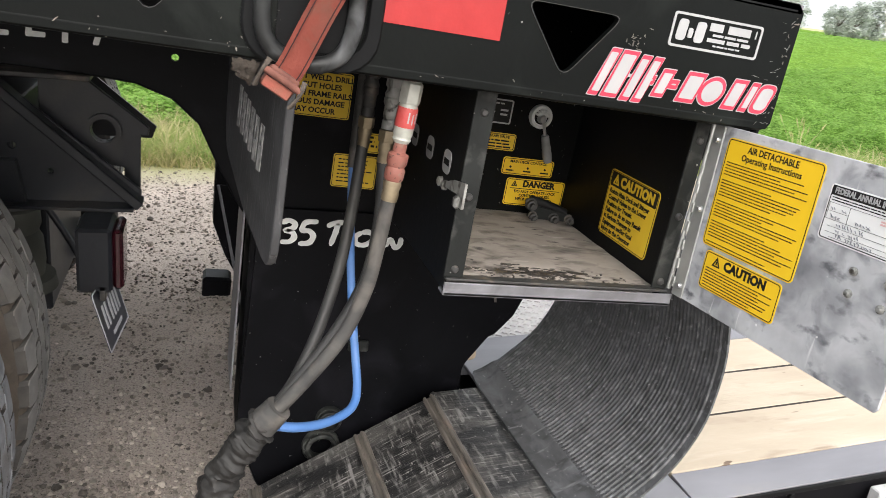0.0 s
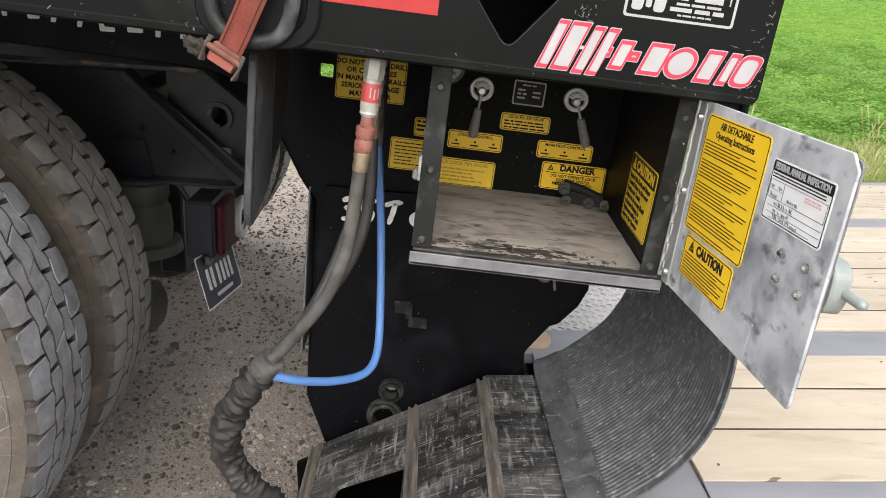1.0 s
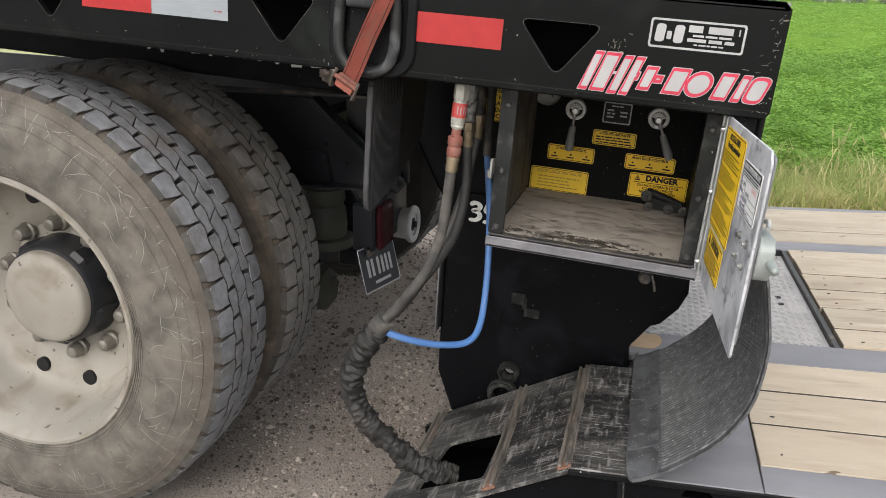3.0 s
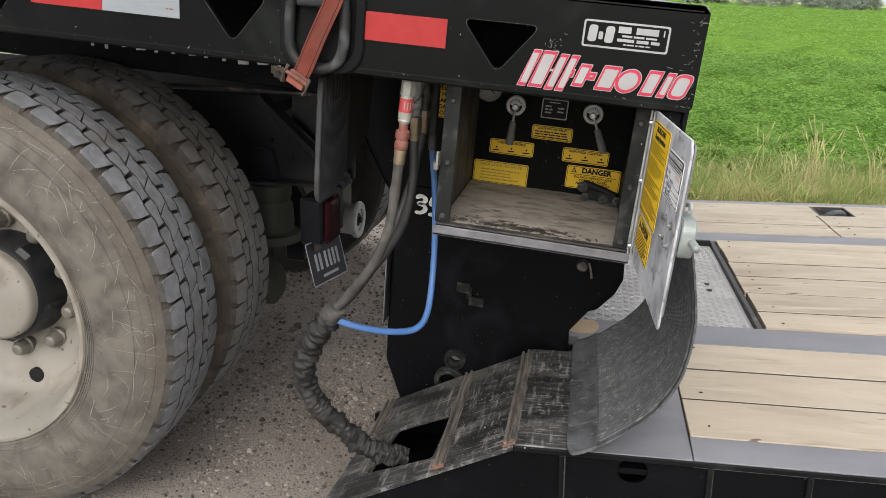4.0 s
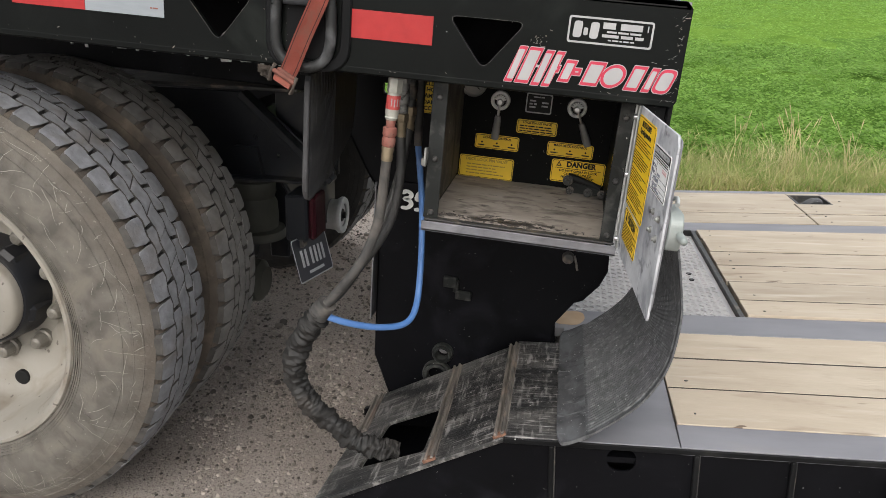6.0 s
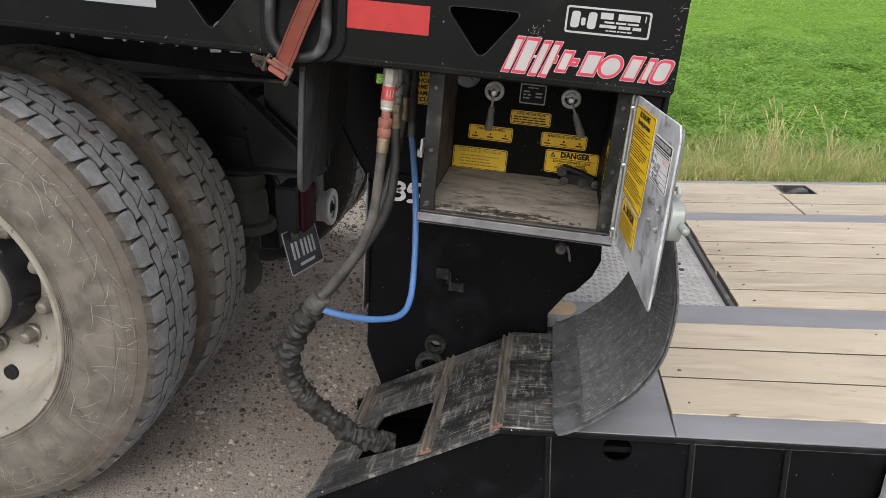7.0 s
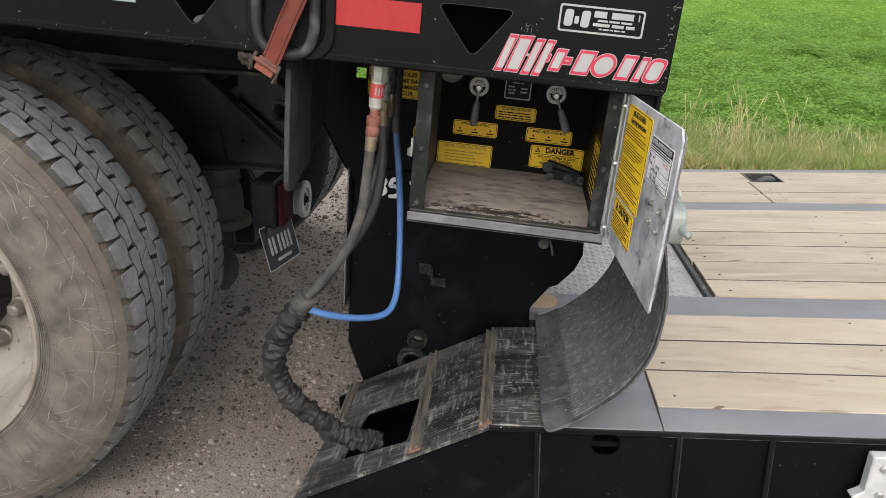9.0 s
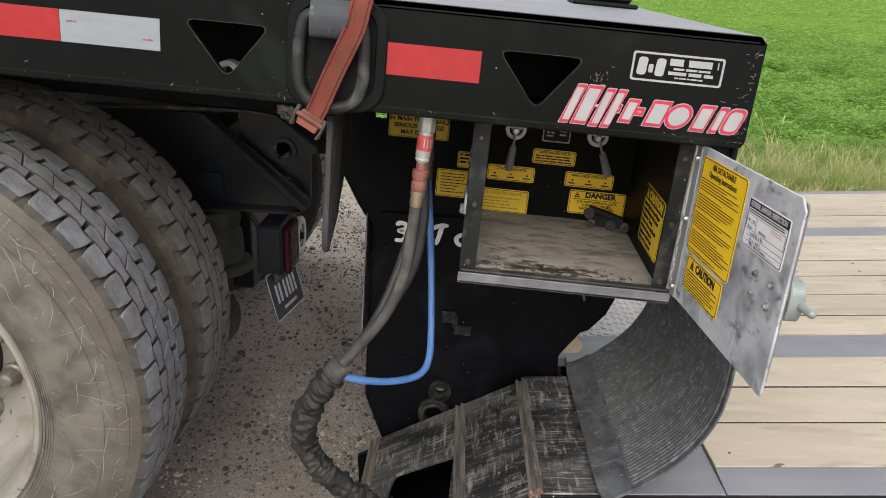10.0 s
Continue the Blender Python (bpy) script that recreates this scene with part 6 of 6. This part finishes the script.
        for u in [u0 + 0.06 + 0.61 * i for i in range(int((u1 - u0) / 0.61))]:
            for w in (0.25, 0.75):
                if rnd.random() < 0.3:
                    continue
                uu, vv = u + rnd.uniform(-0.015, 0.015), v0 + (v1 - v0) * (w + rnd.uniform(-0.05, 0.05))
                slab([(uu + 0.0038 * math.cos(t) * rnd.uniform(0.6, 1.5), vv + 0.0024 * math.sin(t)) for t in [i * math.pi / 3 for i in range(6)]], 0.003 + lift, 0.0054 + lift, "z", (), 0, nails)
        bed("screw_heads", nails, DARKSTEEL, "", ob)["kind"] = "stuff"

    def seam(u0, u1, v, top):
        bed("packed_joint", block((u0, v - 0.0044, -0.03), (u1, v + 0.0044, top + 0.0012)), JOINT, "dark dirt-packed joint")

    near_seams, mid_seams, far_seams = (0.188, 0.38), (0.882, 1.078, 1.28, 1.466, 1.674), (2.176, 2.389)
    for v in near_seams:
        seam(0.002, 5.5, v, 0.0)
    for v in mid_seams:
        seam(0.32, 5.5, v, 0.004)
    seam(-0.29, 5.5, far_seams[0], 0.0)
    seam(-0.29, 0.907, far_seams[1], 0.0)
    seam(1.08, 5.5, far_seams[1], 0.0)
    for a, b in zip((-0.012, *near_seams), (*near_seams, 0.572)):
        plank(0.0, 5.5, a, b)
    for a, b in zip((0.735, *mid_seams), (*mid_seams, 1.818)):
        plank(0.313, 5.5, a, b, 0.004)
    for a, b in ((1.972, far_seams[0]), far_seams):
        plank(-0.3, 0.886, a, b)
        plank(0.894, 5.5, a, b)
    plank(-0.3, 0.908, far_seams[1], 2.644)
    plank(1.079, 5.5, far_seams[1], 2.644)
    plank(0.909, 1.078, 2.598, 2.644)
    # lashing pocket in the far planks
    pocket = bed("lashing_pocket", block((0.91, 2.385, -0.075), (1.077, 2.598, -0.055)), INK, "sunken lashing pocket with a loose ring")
    bed("pocket_rim", slab([(0.909, 2.381), (1.078, 2.381), (1.078, 2.6), (0.909, 2.6)], -0.054, 0.0042, "z", ([(0.917, 2.391), (1.07, 2.391), (1.07, 2.59), (0.917, 2.59)],)), DARKSTEEL, "", pocket)
    ring = tube([(0.935, 2.48, -0.045), (0.95, 2.43, -0.012), (0.985, 2.425, 0.01), (1.025, 2.45, 0.004), (1.05, 2.5, -0.02), (1.04, 2.55, -0.045)], 0.017, 6, 10)
    bed("lashing_ring", ring, RUBBER, "", pocket)
    return deck


build_deck()


def build_mat():
    """Grooved rubber sheet that hangs behind the box and curls forward onto the deck."""
    prof = [(-0.286, 0.005), (-0.262, 0.008), (-0.23, 0.022), (-0.19, 0.048), (-0.12, 0.104), (-0.078, 0.156), (-0.045, 0.228), (-0.03, 0.33), (-0.036, 0.41), (-0.05, 0.5), (-0.066, 0.55)]
    line = curve_through([(u, 0, w) for u, w in prof], 7)
    vs = []
    v0, v1, nr = -0.135, 0.5, 54
    for i in range(nr):
        a = v0 + 0.012 + (v1 - v0 - 0.024) * i / nr
        p = (v1 - v0 - 0.024) / nr
        vs += [(a, 0.0), (a + p * 0.3, 0.0), (a + p * 0.5, 0.005), (a + p * 0.8, 0.005)]
    vs = [(v0, 0.0)] + vs + [(v1 - 0.006, 0.0), (v1, 0.0)]
    apron = thing("rubber_apron", "grooved black rubber apron curling onto the deck", "rubber mat", DECK)
    cut = len(line) // 4
    for name, first, last, label in (("smooth_hem", 0, cut, "scuffed smooth rubber hem"), ("grooved_sheet", cut, len(line) - 1, "")):
        bm = bmesh.new()
        rows, under = [], []
        for i in range(first, last + 1):
            p = line[i]
            d = (line[min(i + 1, len(line) - 1)] - line[max(i - 1, 0)]).normalized()
            nrm = Vector((-d.z, 0, d.x))
            t = i / (len(line) - 1)
            ridge = 0.0 if i <= cut else min(1, (i - cut) / 2)
            reach = max(0.0, 0.058 - 0.78 * t)
            corner = 0.058 - math.sqrt(0.058 ** 2 - reach ** 2)  # rounded free corners
            row, low = [], []
            for v, g in vs:
                vv = min(max(v, v0 + corner), v1 - corner)
                q = p + Vector((0.004 * math.sin(v * 9 + t * 3) * t, vv, 0))
                worn = 0.7 + 0.3 * min(1, max(0, (v + 0.02) / 0.3))  # ridges rubbed down along the outer side
                row.append(bm.verts.new(q + nrm * (0.008 + (g - 0.005) * ridge * worn)))
                low.append(bm.verts.new(q))
            rows.append(row)
            under.append(low)
        for g in (rows, under):
            for a, b in zip(g, g[1:]):
                for k in range(len(vs) - 1):
                    bm.faces.new((a[k], a[k + 1], b[k + 1], b[k]))
        for e in (0, -1):
            for k in range(len(vs) - 1):
                bm.faces.new((rows[e][k], rows[e][k + 1], under[e][k + 1], under[e][k]))
        for i in range(len(rows) - 1):
            for k in (0, len(vs) - 1):
                bm.faces.new((rows[i][k], rows[i + 1][k], under[i + 1][k], under[i][k]))
        part(name, bm, HEM if first == 0 else APRON, apron, label, 25)


build_mat()


# ---- truck ----
R, XC, ZC = 0.62, -1.295, 0.602


def build_wheel(truck, y0, detailed=True, wall=None):
    """One tyre on its rim; y0 is the outer sidewall, the tyre reaches 0.30 inward."""
    m = Matrix.Translation((XC, y0, ZC))
    wheel = thing("wheel", "", "")
    wheel.parent = truck
    wheel.matrix_world = m
    w = 0.33
    prof = [(0.37, 0.05), (0.377, 0.028), (0.39, 0.017), (0.42, 0.004), (0.46, 0.0), (0.5, 0.002), (0.53, 0.01), (0.56, 0.023), (0.585, 0.038), (0.596, 0.0455), (0.595, 0.051), (R - 0.03, 0.056), (R - 0.024, 0.06), (R - 0.021, w * 0.5)]
    prof = prof + [(r, w - y) for r, y in prof[-2::-1]]
    # inner tyre wall: brown of mud plus painted shade between the dual wheels
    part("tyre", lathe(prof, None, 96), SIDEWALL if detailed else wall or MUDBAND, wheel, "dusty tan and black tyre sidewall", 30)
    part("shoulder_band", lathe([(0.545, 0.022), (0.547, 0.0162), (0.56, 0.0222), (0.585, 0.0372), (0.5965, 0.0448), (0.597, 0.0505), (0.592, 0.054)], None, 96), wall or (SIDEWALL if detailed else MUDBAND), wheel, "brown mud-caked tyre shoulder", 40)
    if detailed:
        rnd = random.Random(6)
        own = bmesh.new()
        depth = lambda q: 0.0 if q < 0.46 else 0.05 * (q - 0.46) if q < 0.5 else 0.002 + 0.267 * (q - 0.5) if q < 0.53 else 0.01 + 0.433 * (q - 0.53) if q < 0.56 else 0.023 + 0.6 * (q - 0.56)
        for k in range(230):
            r, a, g = 0.572 - 0.13 * rnd.random() ** 1.5, rnd.uniform(0, 6.283), rnd.uniform(-0.9, 0.9)
            if k % 3 == 0:
                g = 1.57 + rnd.uniform(-0.35, 0.35)
            step, wd = rnd.uniform(0.0025, 0.02) * (1.5 if k % 7 == 0 else 0.8), rnd.uniform(0.0004, 0.001)
            sides = []
            for i in range(7):
                if not 0.43 < r < 0.583:
                    break
                q = wd * math.sin(math.pi * (i + 0.4) / 6.8)
                sides.append([own.verts.new((p * math.cos(b_), depth(p) - 0.0014, p * math.sin(b_))) for p, b_ in ((r + q * math.sin(g), a - q * math.cos(g) / r), (r - q * math.sin(g), a + q * math.cos(g) / r))])
                r, a, g = r + step * math.cos(g), a + step * math.sin(g) / r, g + rnd.uniform(-0.3, 0.3)
            for p, q in zip(sides, sides[1:]):
                own.faces.new((p[0], p[1], q[1], q[0]))
        part("pale_scuff", own, SCUFF, wheel, "pale scuffs on the sidewall")["kind"] = "stuff"
    # raised rings and bars on the sidewall
    for r, h, lie in ((0.396, 0.003, 0.0144), (0.403, 0.0025, 0.0114), (0.41, 0.002, 0.0083), (0.418, 0.002, 0.0049), (0.528, 0.0016, 0.0095), (0.552, 0.0018, 0.0196), (0.574, 0.002, 0.0314)):
        rings = lathe([(r - 0.002, lie + 0.006), (r - 0.0016, lie - h), (r + 0.0012, lie - h), (r + 0.002, lie + 0.006)], None, 96)
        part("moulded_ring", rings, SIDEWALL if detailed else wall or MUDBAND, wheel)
    if detailed:  # worn moulded characters that cannot be read, as low bars
        for k, (a, r, wide, tall) in enumerate([(-30 - 5.5 * i, 0.462, 0.011, 0.036) for i in range(5)] + [(142 - 5.5 * i, 0.462, 0.011, 0.036) for i in range(5)] + [(12 - 2.6 * i, 0.437, 0.004, 0.012) for i in range(8)]):
            q = pose(0, 0, 0, 0, -a, 0) @ Matrix.Translation((r, 0, 0)) @ pose(0, 0, 0, 0, 90, 0)
            mark = slab(softened([(-wide, -tall / 2), (wide * 0.7, -tall / 2), (wide, tall / 2), (-wide * 0.7, tall / 2)], wide * 0.4), -0.0012 if r > 0.45 else 0.0, 0.004, "y", (), 0.0005, None, q)
            part("moulded_bar", mark, SIDEWALL, wheel, "worn moulded sidewall bar")
    # near-black base paints the shade at the bottom of the grooves
    part("tread_base", lathe([(R - 0.03, 0.055), (R - 0.0175, 0.062), (R - 0.0185, w / 2), (R - 0.0195, w - 0.062), (R - 0.03, w - 0.055)], None, 96), GROOVE, wheel, "rubber between the tread blocks, coloured dark as groove shade")
    part("notch_mud", lathe([(0.59, 0.046), (0.601, 0.052), (0.607, 0.064), (0.61, 0.086), (0.6, 0.102)], None, 96), MUDBAND, wheel, "dried mud in the shoulder notches", 50)
    # tread blocks: two notched shoulders, two narrow ribs of short blocks and a middle rib with slanting cuts
    n, pitch = 52, 2 * math.pi / 52
    verts, faces, worn = [], [], random.Random(14)
    jit = lambda size: size * (worn.random() - 0.5)
    wave = lambda u, lag: 0.0042 * (4 * abs((u + lag) % 1 - 0.5) - 1)
    seams = (lambda u: 0.1085 + wave(u, 0.13), lambda u: 0.1425 + wave(u, 0.63), lambda u: 0.188 + wave(u, 0.4), lambda u: 0.2215 + wave(u, 0.9))

    def rib(u0, gap, slant, lower, upper):
        us = [u0 + gap / 2 + (1 - gap) * i / 4 for i in range(5)]
        return [(u - slant / 2, lower(u - slant / 2) + 0.0021) for u in us] + [(u + slant / 2, upper(u + slant / 2) - 0.0021) for u in us[::-1]]

    def lug(u0, seam, out, side):
        """Shoulder block, tapering to a worn outer end."""
        ends = [(0.04, 0.036), (0.06, 0.02), (0.09, 0.007), (0.17, 0.0005), (0.5, 0.0), (0.8, 0.0005), (0.89, 0.006), (0.925, 0.02), (0.955, 0.038)]
        return [(u0 + u, out + side * d) for u, d in ends] + [(u0 + u, seam(u0 + u) - side * 0.0021) for u in (0.965, 0.75, 0.5, 0.25, 0.035)]

    for k in range(n):
        u = k + 0.13
        blocks = [lug(u, seams[0], 0.05, 1), rib(u + 0.5, 0.13, 0.06, seams[0], seams[1]), rib(u + 0.02, 0.05, 0.34, seams[1], seams[2]), rib(u - 0.25, 0.13, -0.06, seams[2], seams[3]), lug(u + 0.22, seams[3], 0.28, -1)]
        for outline in blocks:
            outline = [(a + jit(0.035), y + jit(0.0016)) for a, y in outline]
            b, low, m_ = len(verts), jit(0.0016), len(outline)
            cu, cy = sum(o[0] for o in outline) / m_, sum(o[1] for o in outline) / m_
            for level, (rr, sh) in enumerate(((R - 0.026, 1.0), (R - 0.0016, 1.0), (R, 0.965))):
                for a, y in outline:
                    aa, yy = (cu + (a - cu) * sh) * pitch, cy + (y - cy) * sh
                    edge = max(0.0, abs(yy - w / 2) - 0.085)
                    r2 = rr if level == 0 else rr - 0.004 * ((yy - w / 2) / 0.11) ** 2 - 4 * edge ** 2 + low
                    if level == 0 and abs(y - w / 2) > 0.1:  # lug sides run down the shoulder
                        r2, yy = R - 0.043, yy + math.copysign(0.013, y - w / 2)
                    verts.append((r2 * math.cos(aa), yy, r2 * math.sin(aa)))
            for lv in (0, m_):
                for i in range(m_):
                    j = (i + 1) % m_
                    faces.append((b + lv + i, b + lv + j, b + lv + m_ + j, b + lv + m_ + i))
            faces.append(tuple(range(b + 2 * m_, b + 3 * m_)))
    me = bpy.data.meshes.new("tread")
    me.from_pydata(verts, [], faces)
    bm = bmesh.new()
    bm.from_mesh(me)
    bpy.data.meshes.remove(me)
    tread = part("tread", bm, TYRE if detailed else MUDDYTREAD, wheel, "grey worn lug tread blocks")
    # block sides: darker, dirtier rubber, with groove shade put into the colour too
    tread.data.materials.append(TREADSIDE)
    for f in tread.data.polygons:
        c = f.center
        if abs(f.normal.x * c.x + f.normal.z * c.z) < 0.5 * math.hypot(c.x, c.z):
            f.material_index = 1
    tread["kind"] = "stuff"
    if not detailed:
        return wheel
    # rim with a deep dish, hub and studs
    rim = [(0.383, 0.03), (0.387, 0.018), (0.383, 0.012), (0.374, 0.012), (0.366, 0.02), (0.358, 0.045), (0.348, 0.07), (0.338, 0.12), (0.33, 0.17), (0.318, 0.2), (0.295, 0.214), (0.262, 0.22), (0.24, 0.23), (0.2, 0.246), (0.19, 0.262), (0.25, 0.25), (0.31, 0.24), (0.35, 0.18), (0.365, 0.06), (0.383, 0.03)]
    part("rim", lathe(rim, None, 96), CREAM, wheel, "dusty cream steel rim", 40)
    # hand holes are not cut: black discs paint their inner shade
    for k in (-79, -113, 101, 67):
        a = radians(k)
        c = (0.28 * math.cos(a), 0.28 * math.sin(a))
        part("hand_hole", lathe([(0, 0.208), (0.021, 0.208), (0.0225, 0.2095), (0.0225, 0.225), (0, 0.225)], at(c[0], 0.0, c[1]), 20), INK, wheel, "black disc painting the dark depth of a hand hole", 40)
    part("dish", lathe([(0.2, 0.252), (0.19, 0.256), (0.09, 0.26), (0.09, 0.27), (0.2, 0.27)], None, 48), CREAM, wheel, "", 40)
    part("hub_cap", lathe([(0, 0.133), (0.1, 0.134), (0.122, 0.137), (0.13, 0.142), (0.134, 0.15), (0.135, 0.17), (0.128, 0.174), (0.128, 0.262), (0, 0.262)], None, 48), CREAM, wheel, "cream hub cover", 40)
    part("drum", lathe([(0.12, 0.166), (0.142, 0.168), (0.15, 0.18), (0.154, 0.22), (0.16, 0.262), (0.09, 0.262), (0.09, 0.166)], None, 40), CHASSIS, wheel, "", 40)
    for k in range(5):
        fin = block((0.12, 0.176, -0.03), (0.16, 0.26, 0.03), 0.012, None, pose(0, 0, 0, 0, 72 * k + 20, 0))
        part("hub_lobe", fin, CHASSIS, wheel)
    for k in range(10):
        a = radians(36 * k - 52)
        part("wheel_nut", lathe([(0, 0.2), (0.009, 0.2), (0.017, 0.204), (0.022, 0.213), (0.0235, 0.234), (0.029, 0.238), (0.029, 0.252), (0, 0.252)], at(0.196 * math.cos(a), 0, 0.196 * math.sin(a)) @ pose(0, 0, 0, 0, 17 * k, 0), 10), NUT, wheel, "dull grey wheel nut", 25)
    return wheel


def build_truck():
    truck = thing("tractor_truck", "dusty black truck tail with cream dual wheels", "truck")
    a = build_wheel(truck, 0.03)
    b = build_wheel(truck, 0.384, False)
    for y0 in (2.0, 2.36):
        w = build_wheel(truck, y0, False, GROOVE)
    # frame rail with a cut-back tail
    part("frame_rail", slab([(-3.5, 0.8), (-0.53, 0.79), (-0.515, 0.8), (-0.515, 0.83), (-0.79, 1.06), (-0.86, 1.085), (-3.5, 1.085)], 0.985, 0.997, "y", (circle(-0.8, 0.93, 0.008, 10), circle(-0.72, 0.87, 0.006, 10)), 0.002), CHASSIS, truck, "black frame rail with a sloping tail")
    tail = bmesh.new()
    d = Vector((-0.515 + 0.82, 0, 0.815 - 1.09))
    block((0, 0, -0.012), (0.43, 0.06, 0.012), 0.003, tail, Matrix.Translation((-0.835, 0.94, 1.085)) @ pose(0, 0, 0, 0, math.degrees(math.atan2(-d.z, d.x)), 0))
    part("sloping_guide", tail, CHASSIS, truck, "sloping fifth-wheel guide bar")
    part("lower_flange", block((-3.5, 0.93, 0.787), (-0.53, 0.984, 0.797), 0.002), CHASSIS, truck)
    part("far_frame_rail", slab([(-3.5, 0.8), (-0.53, 0.79), (-0.515, 0.83), (-0.79, 1.06), (-3.5, 1.085)], 1.75, 1.762, "y"), CHASSIS, truck)
    part("cross_member", block((-0.9, 0.998, 0.82), (-0.8, 1.749, 1.02), 0.004), CHASSIS, truck)
    lug = slab([(-0.75, 1.1), (-0.66, 1.1), (-0.5, 0.975), (-0.502, 0.955), (-0.52, 0.955), (-0.522, 0.8), (-0.56, 0.8), (-0.56, 0.87), (-0.66, 0.88), (-0.75, 1.0)], 1.05, 1.07, "y", (circle(-0.605, 0.965, 0.03, 18),), 0.002)
    part("tail_lug", lug, CHASSIS, truck, "black tow bracket with a round eye")
    part("eye_bush", lathe([(0.03, 0.0), (0.042, 0.0), (0.042, -0.02), (0.03, -0.02), (0.03, 0.0)], at(-0.605, 1.05, 0.965), 20), CHASSIS, truck, "", 40)
    part("deck_strip", block((-1.3, 0.93, 1.1), (-0.62, 1.6, 1.112), 0.002), DARKSTEEL, truck, "worn bright edge of the fifth-wheel deck")
    bag = [(0, 0.19), (0.06, 0.19), (0.075, 0.18), (0.078, 0.14), (0.07, 0.12), (0.08, 0.1), (0.084, 0.04), (0.08, 0.005), (0.105, 0.0), (0.11, -0.03), (0, -0.03)]
    part("air_spring", lathe(bag[::-1], pose(-0.83, 1.02, 0.585, 90, 0, 0), 32), AIRBAG, truck, "dusty black air spring", 35)
    part("spring_cap", lathe([(0, 0.192), (0.085, 0.192), (0.085, 0.2), (0, 0.2)], pose(-0.83, 1.02, 0.585, 90, 0, 0), 28), DARKSTEEL, truck)
    part("spring_bracket", slab([(-0.9, 0.78), (-0.77, 0.78), (-0.79, 0.9), (-0.87, 0.9)], 0.96, 0.984, "y"), CHASSIS, truck)
    part("brake_chamber", lathe([(0, 0.0), (0.05, 0.0), (0.074, 0.018), (0.078, 0.055), (0.07, 0.12), (0, 0.12)], pose(-0.735, 0.87, 0.44, 0, 0, 90), 28), AIRBAG, truck, "muddy brake chamber", 35)
    part("axle_housing", lathe([(0, -0.9), (0.08, -0.9), (0.08, 0.9), (0, 0.9)], at(XC, 1.5, ZC), 24), CHASSIS, truck, "", 40)
    part("suspension_beam", tube([(-1.6, 0.95, 0.62), (-1.2, 0.95, 0.48), (-0.83, 1.0, 0.53)], 0.05, 6, 8), CHASSIS, truck, "", 40)
    part("rear_cross_tube", block((-0.84, 1.16, 0.42), (-0.76, 1.75, 0.8), 0.006), CHASSIS, truck, "dark suspension cross member")
    part("shock_strut", tube([(-0.8, 1.12, 0.8), (-0.72, 1.11, 0.68), (-0.66, 1.1, 0.56)], 0.009, 3, 8), CHASSIS, truck, "", 60)
    # lamp and licence plate on the tail
    lamp = part("tail_lamp", block((-0.655, 0.86, 0.6), (-0.575, 1.0, 0.765), 0.008), CHASSIS, truck, "black tail lamp housing")
    part("lens", block((-0.5745, 0.87, 0.605), (-0.55, 0.99, 0.76), 0.008), REDLENS, lamp, "dark red lens")
    part("lamp_bracket", block((-0.6, 0.995, 0.65), (-0.58, 1.1, 0.79), 0.003), CHASSIS, truck)
    disc = part("far_chamber", lathe([(0.05, -0.002), (0.054, -0.006), (0.08, -0.006), (0.084, 0.0), (0.084, 0.01), (0.07, 0.03), (0.066, 0.13), (0, 0.13), (0, 0.004), (0.05, 0.004)], pose(-0.705, 1.69, 0.445, 0, 0, 90), 28), BRACKET, truck, "pale round brake chamber end", 40)
    part("push_rod", lathe([(0, -0.012), (0.014, -0.012), (0.016, 0.0), (0.03, 0.002), (0.03, 0.006), (0, 0.006)], pose(-0.705, 1.69, 0.445, 0, 0, 90), 16), INK, disc, "", 40)
    mp = pose(-0.588, 0.945, 0.525, 0, 0, 90) @ pose(0, 0, 0, -17, 0, 0) @ pose(0, 0, 0, 0, 9, 0)
    plate = part("licence_plate", slab(rounded(-0.155, -0.076, 0.155, 0.076, 0.01), -0.001, 0.001, "y", (), 0, None, mp), PLATEBLUE, truck, "bent dark blue licence plate")
    part("plate_rim", slab(rounded(-0.155, -0.076, 0.155, 0.076, 0.01), -0.0022, -0.001, "y", (rounded(-0.151, -0.072, 0.151, 0.072, 0.008),), 0, None, mp), PLATEGREY, plate)
    for x in (-0.095, -0.06, -0.012, 0.025, 0.06, 0.095):
        part("plate_bar", slab(softened([(x - 0.009, -0.028), (x + 0.009, -0.028), (x + 0.01, 0.032), (x - 0.008, 0.032)], 0.004), -0.002, -0.001, "y", (), 0, None, mp), PLATEGREY, plate)
    part("plate_bar", block((-0.06, -0.002, -0.056), (0.075, -0.001, -0.046), 0, None, mp), PLATEGREY, plate)
    part("plate_hanger", block((-0.605, 0.86, 0.58), (-0.59, 0.9, 0.62), 0.002), DARKSTEEL, truck)


build_truck()


def build_top_item():
    """Black winch block bolted to the neck's top."""
    w = thing("winch_block", "black bolted block on the neck top plate", "winch block", NECK)
    part("base", block((0.24, 0.86, 1.473), (0.42, 1.02, 1.485), 0.004), BLACK, w)
    part("body", slab([(0.255, 1.485), (0.405, 1.485), (0.395, 1.56), (0.27, 1.56)], 0.88, 1.0, "y", (), 0.008), BLACK, w)
    b = thing("timber_block", "pale weathered plank lying on the neck", "plank", NECK)
    part("board", block((-0.4, 1.15, 1.473), (0.22, 1.3, 1.5), 0.004), WOOD, b)


build_top_item()
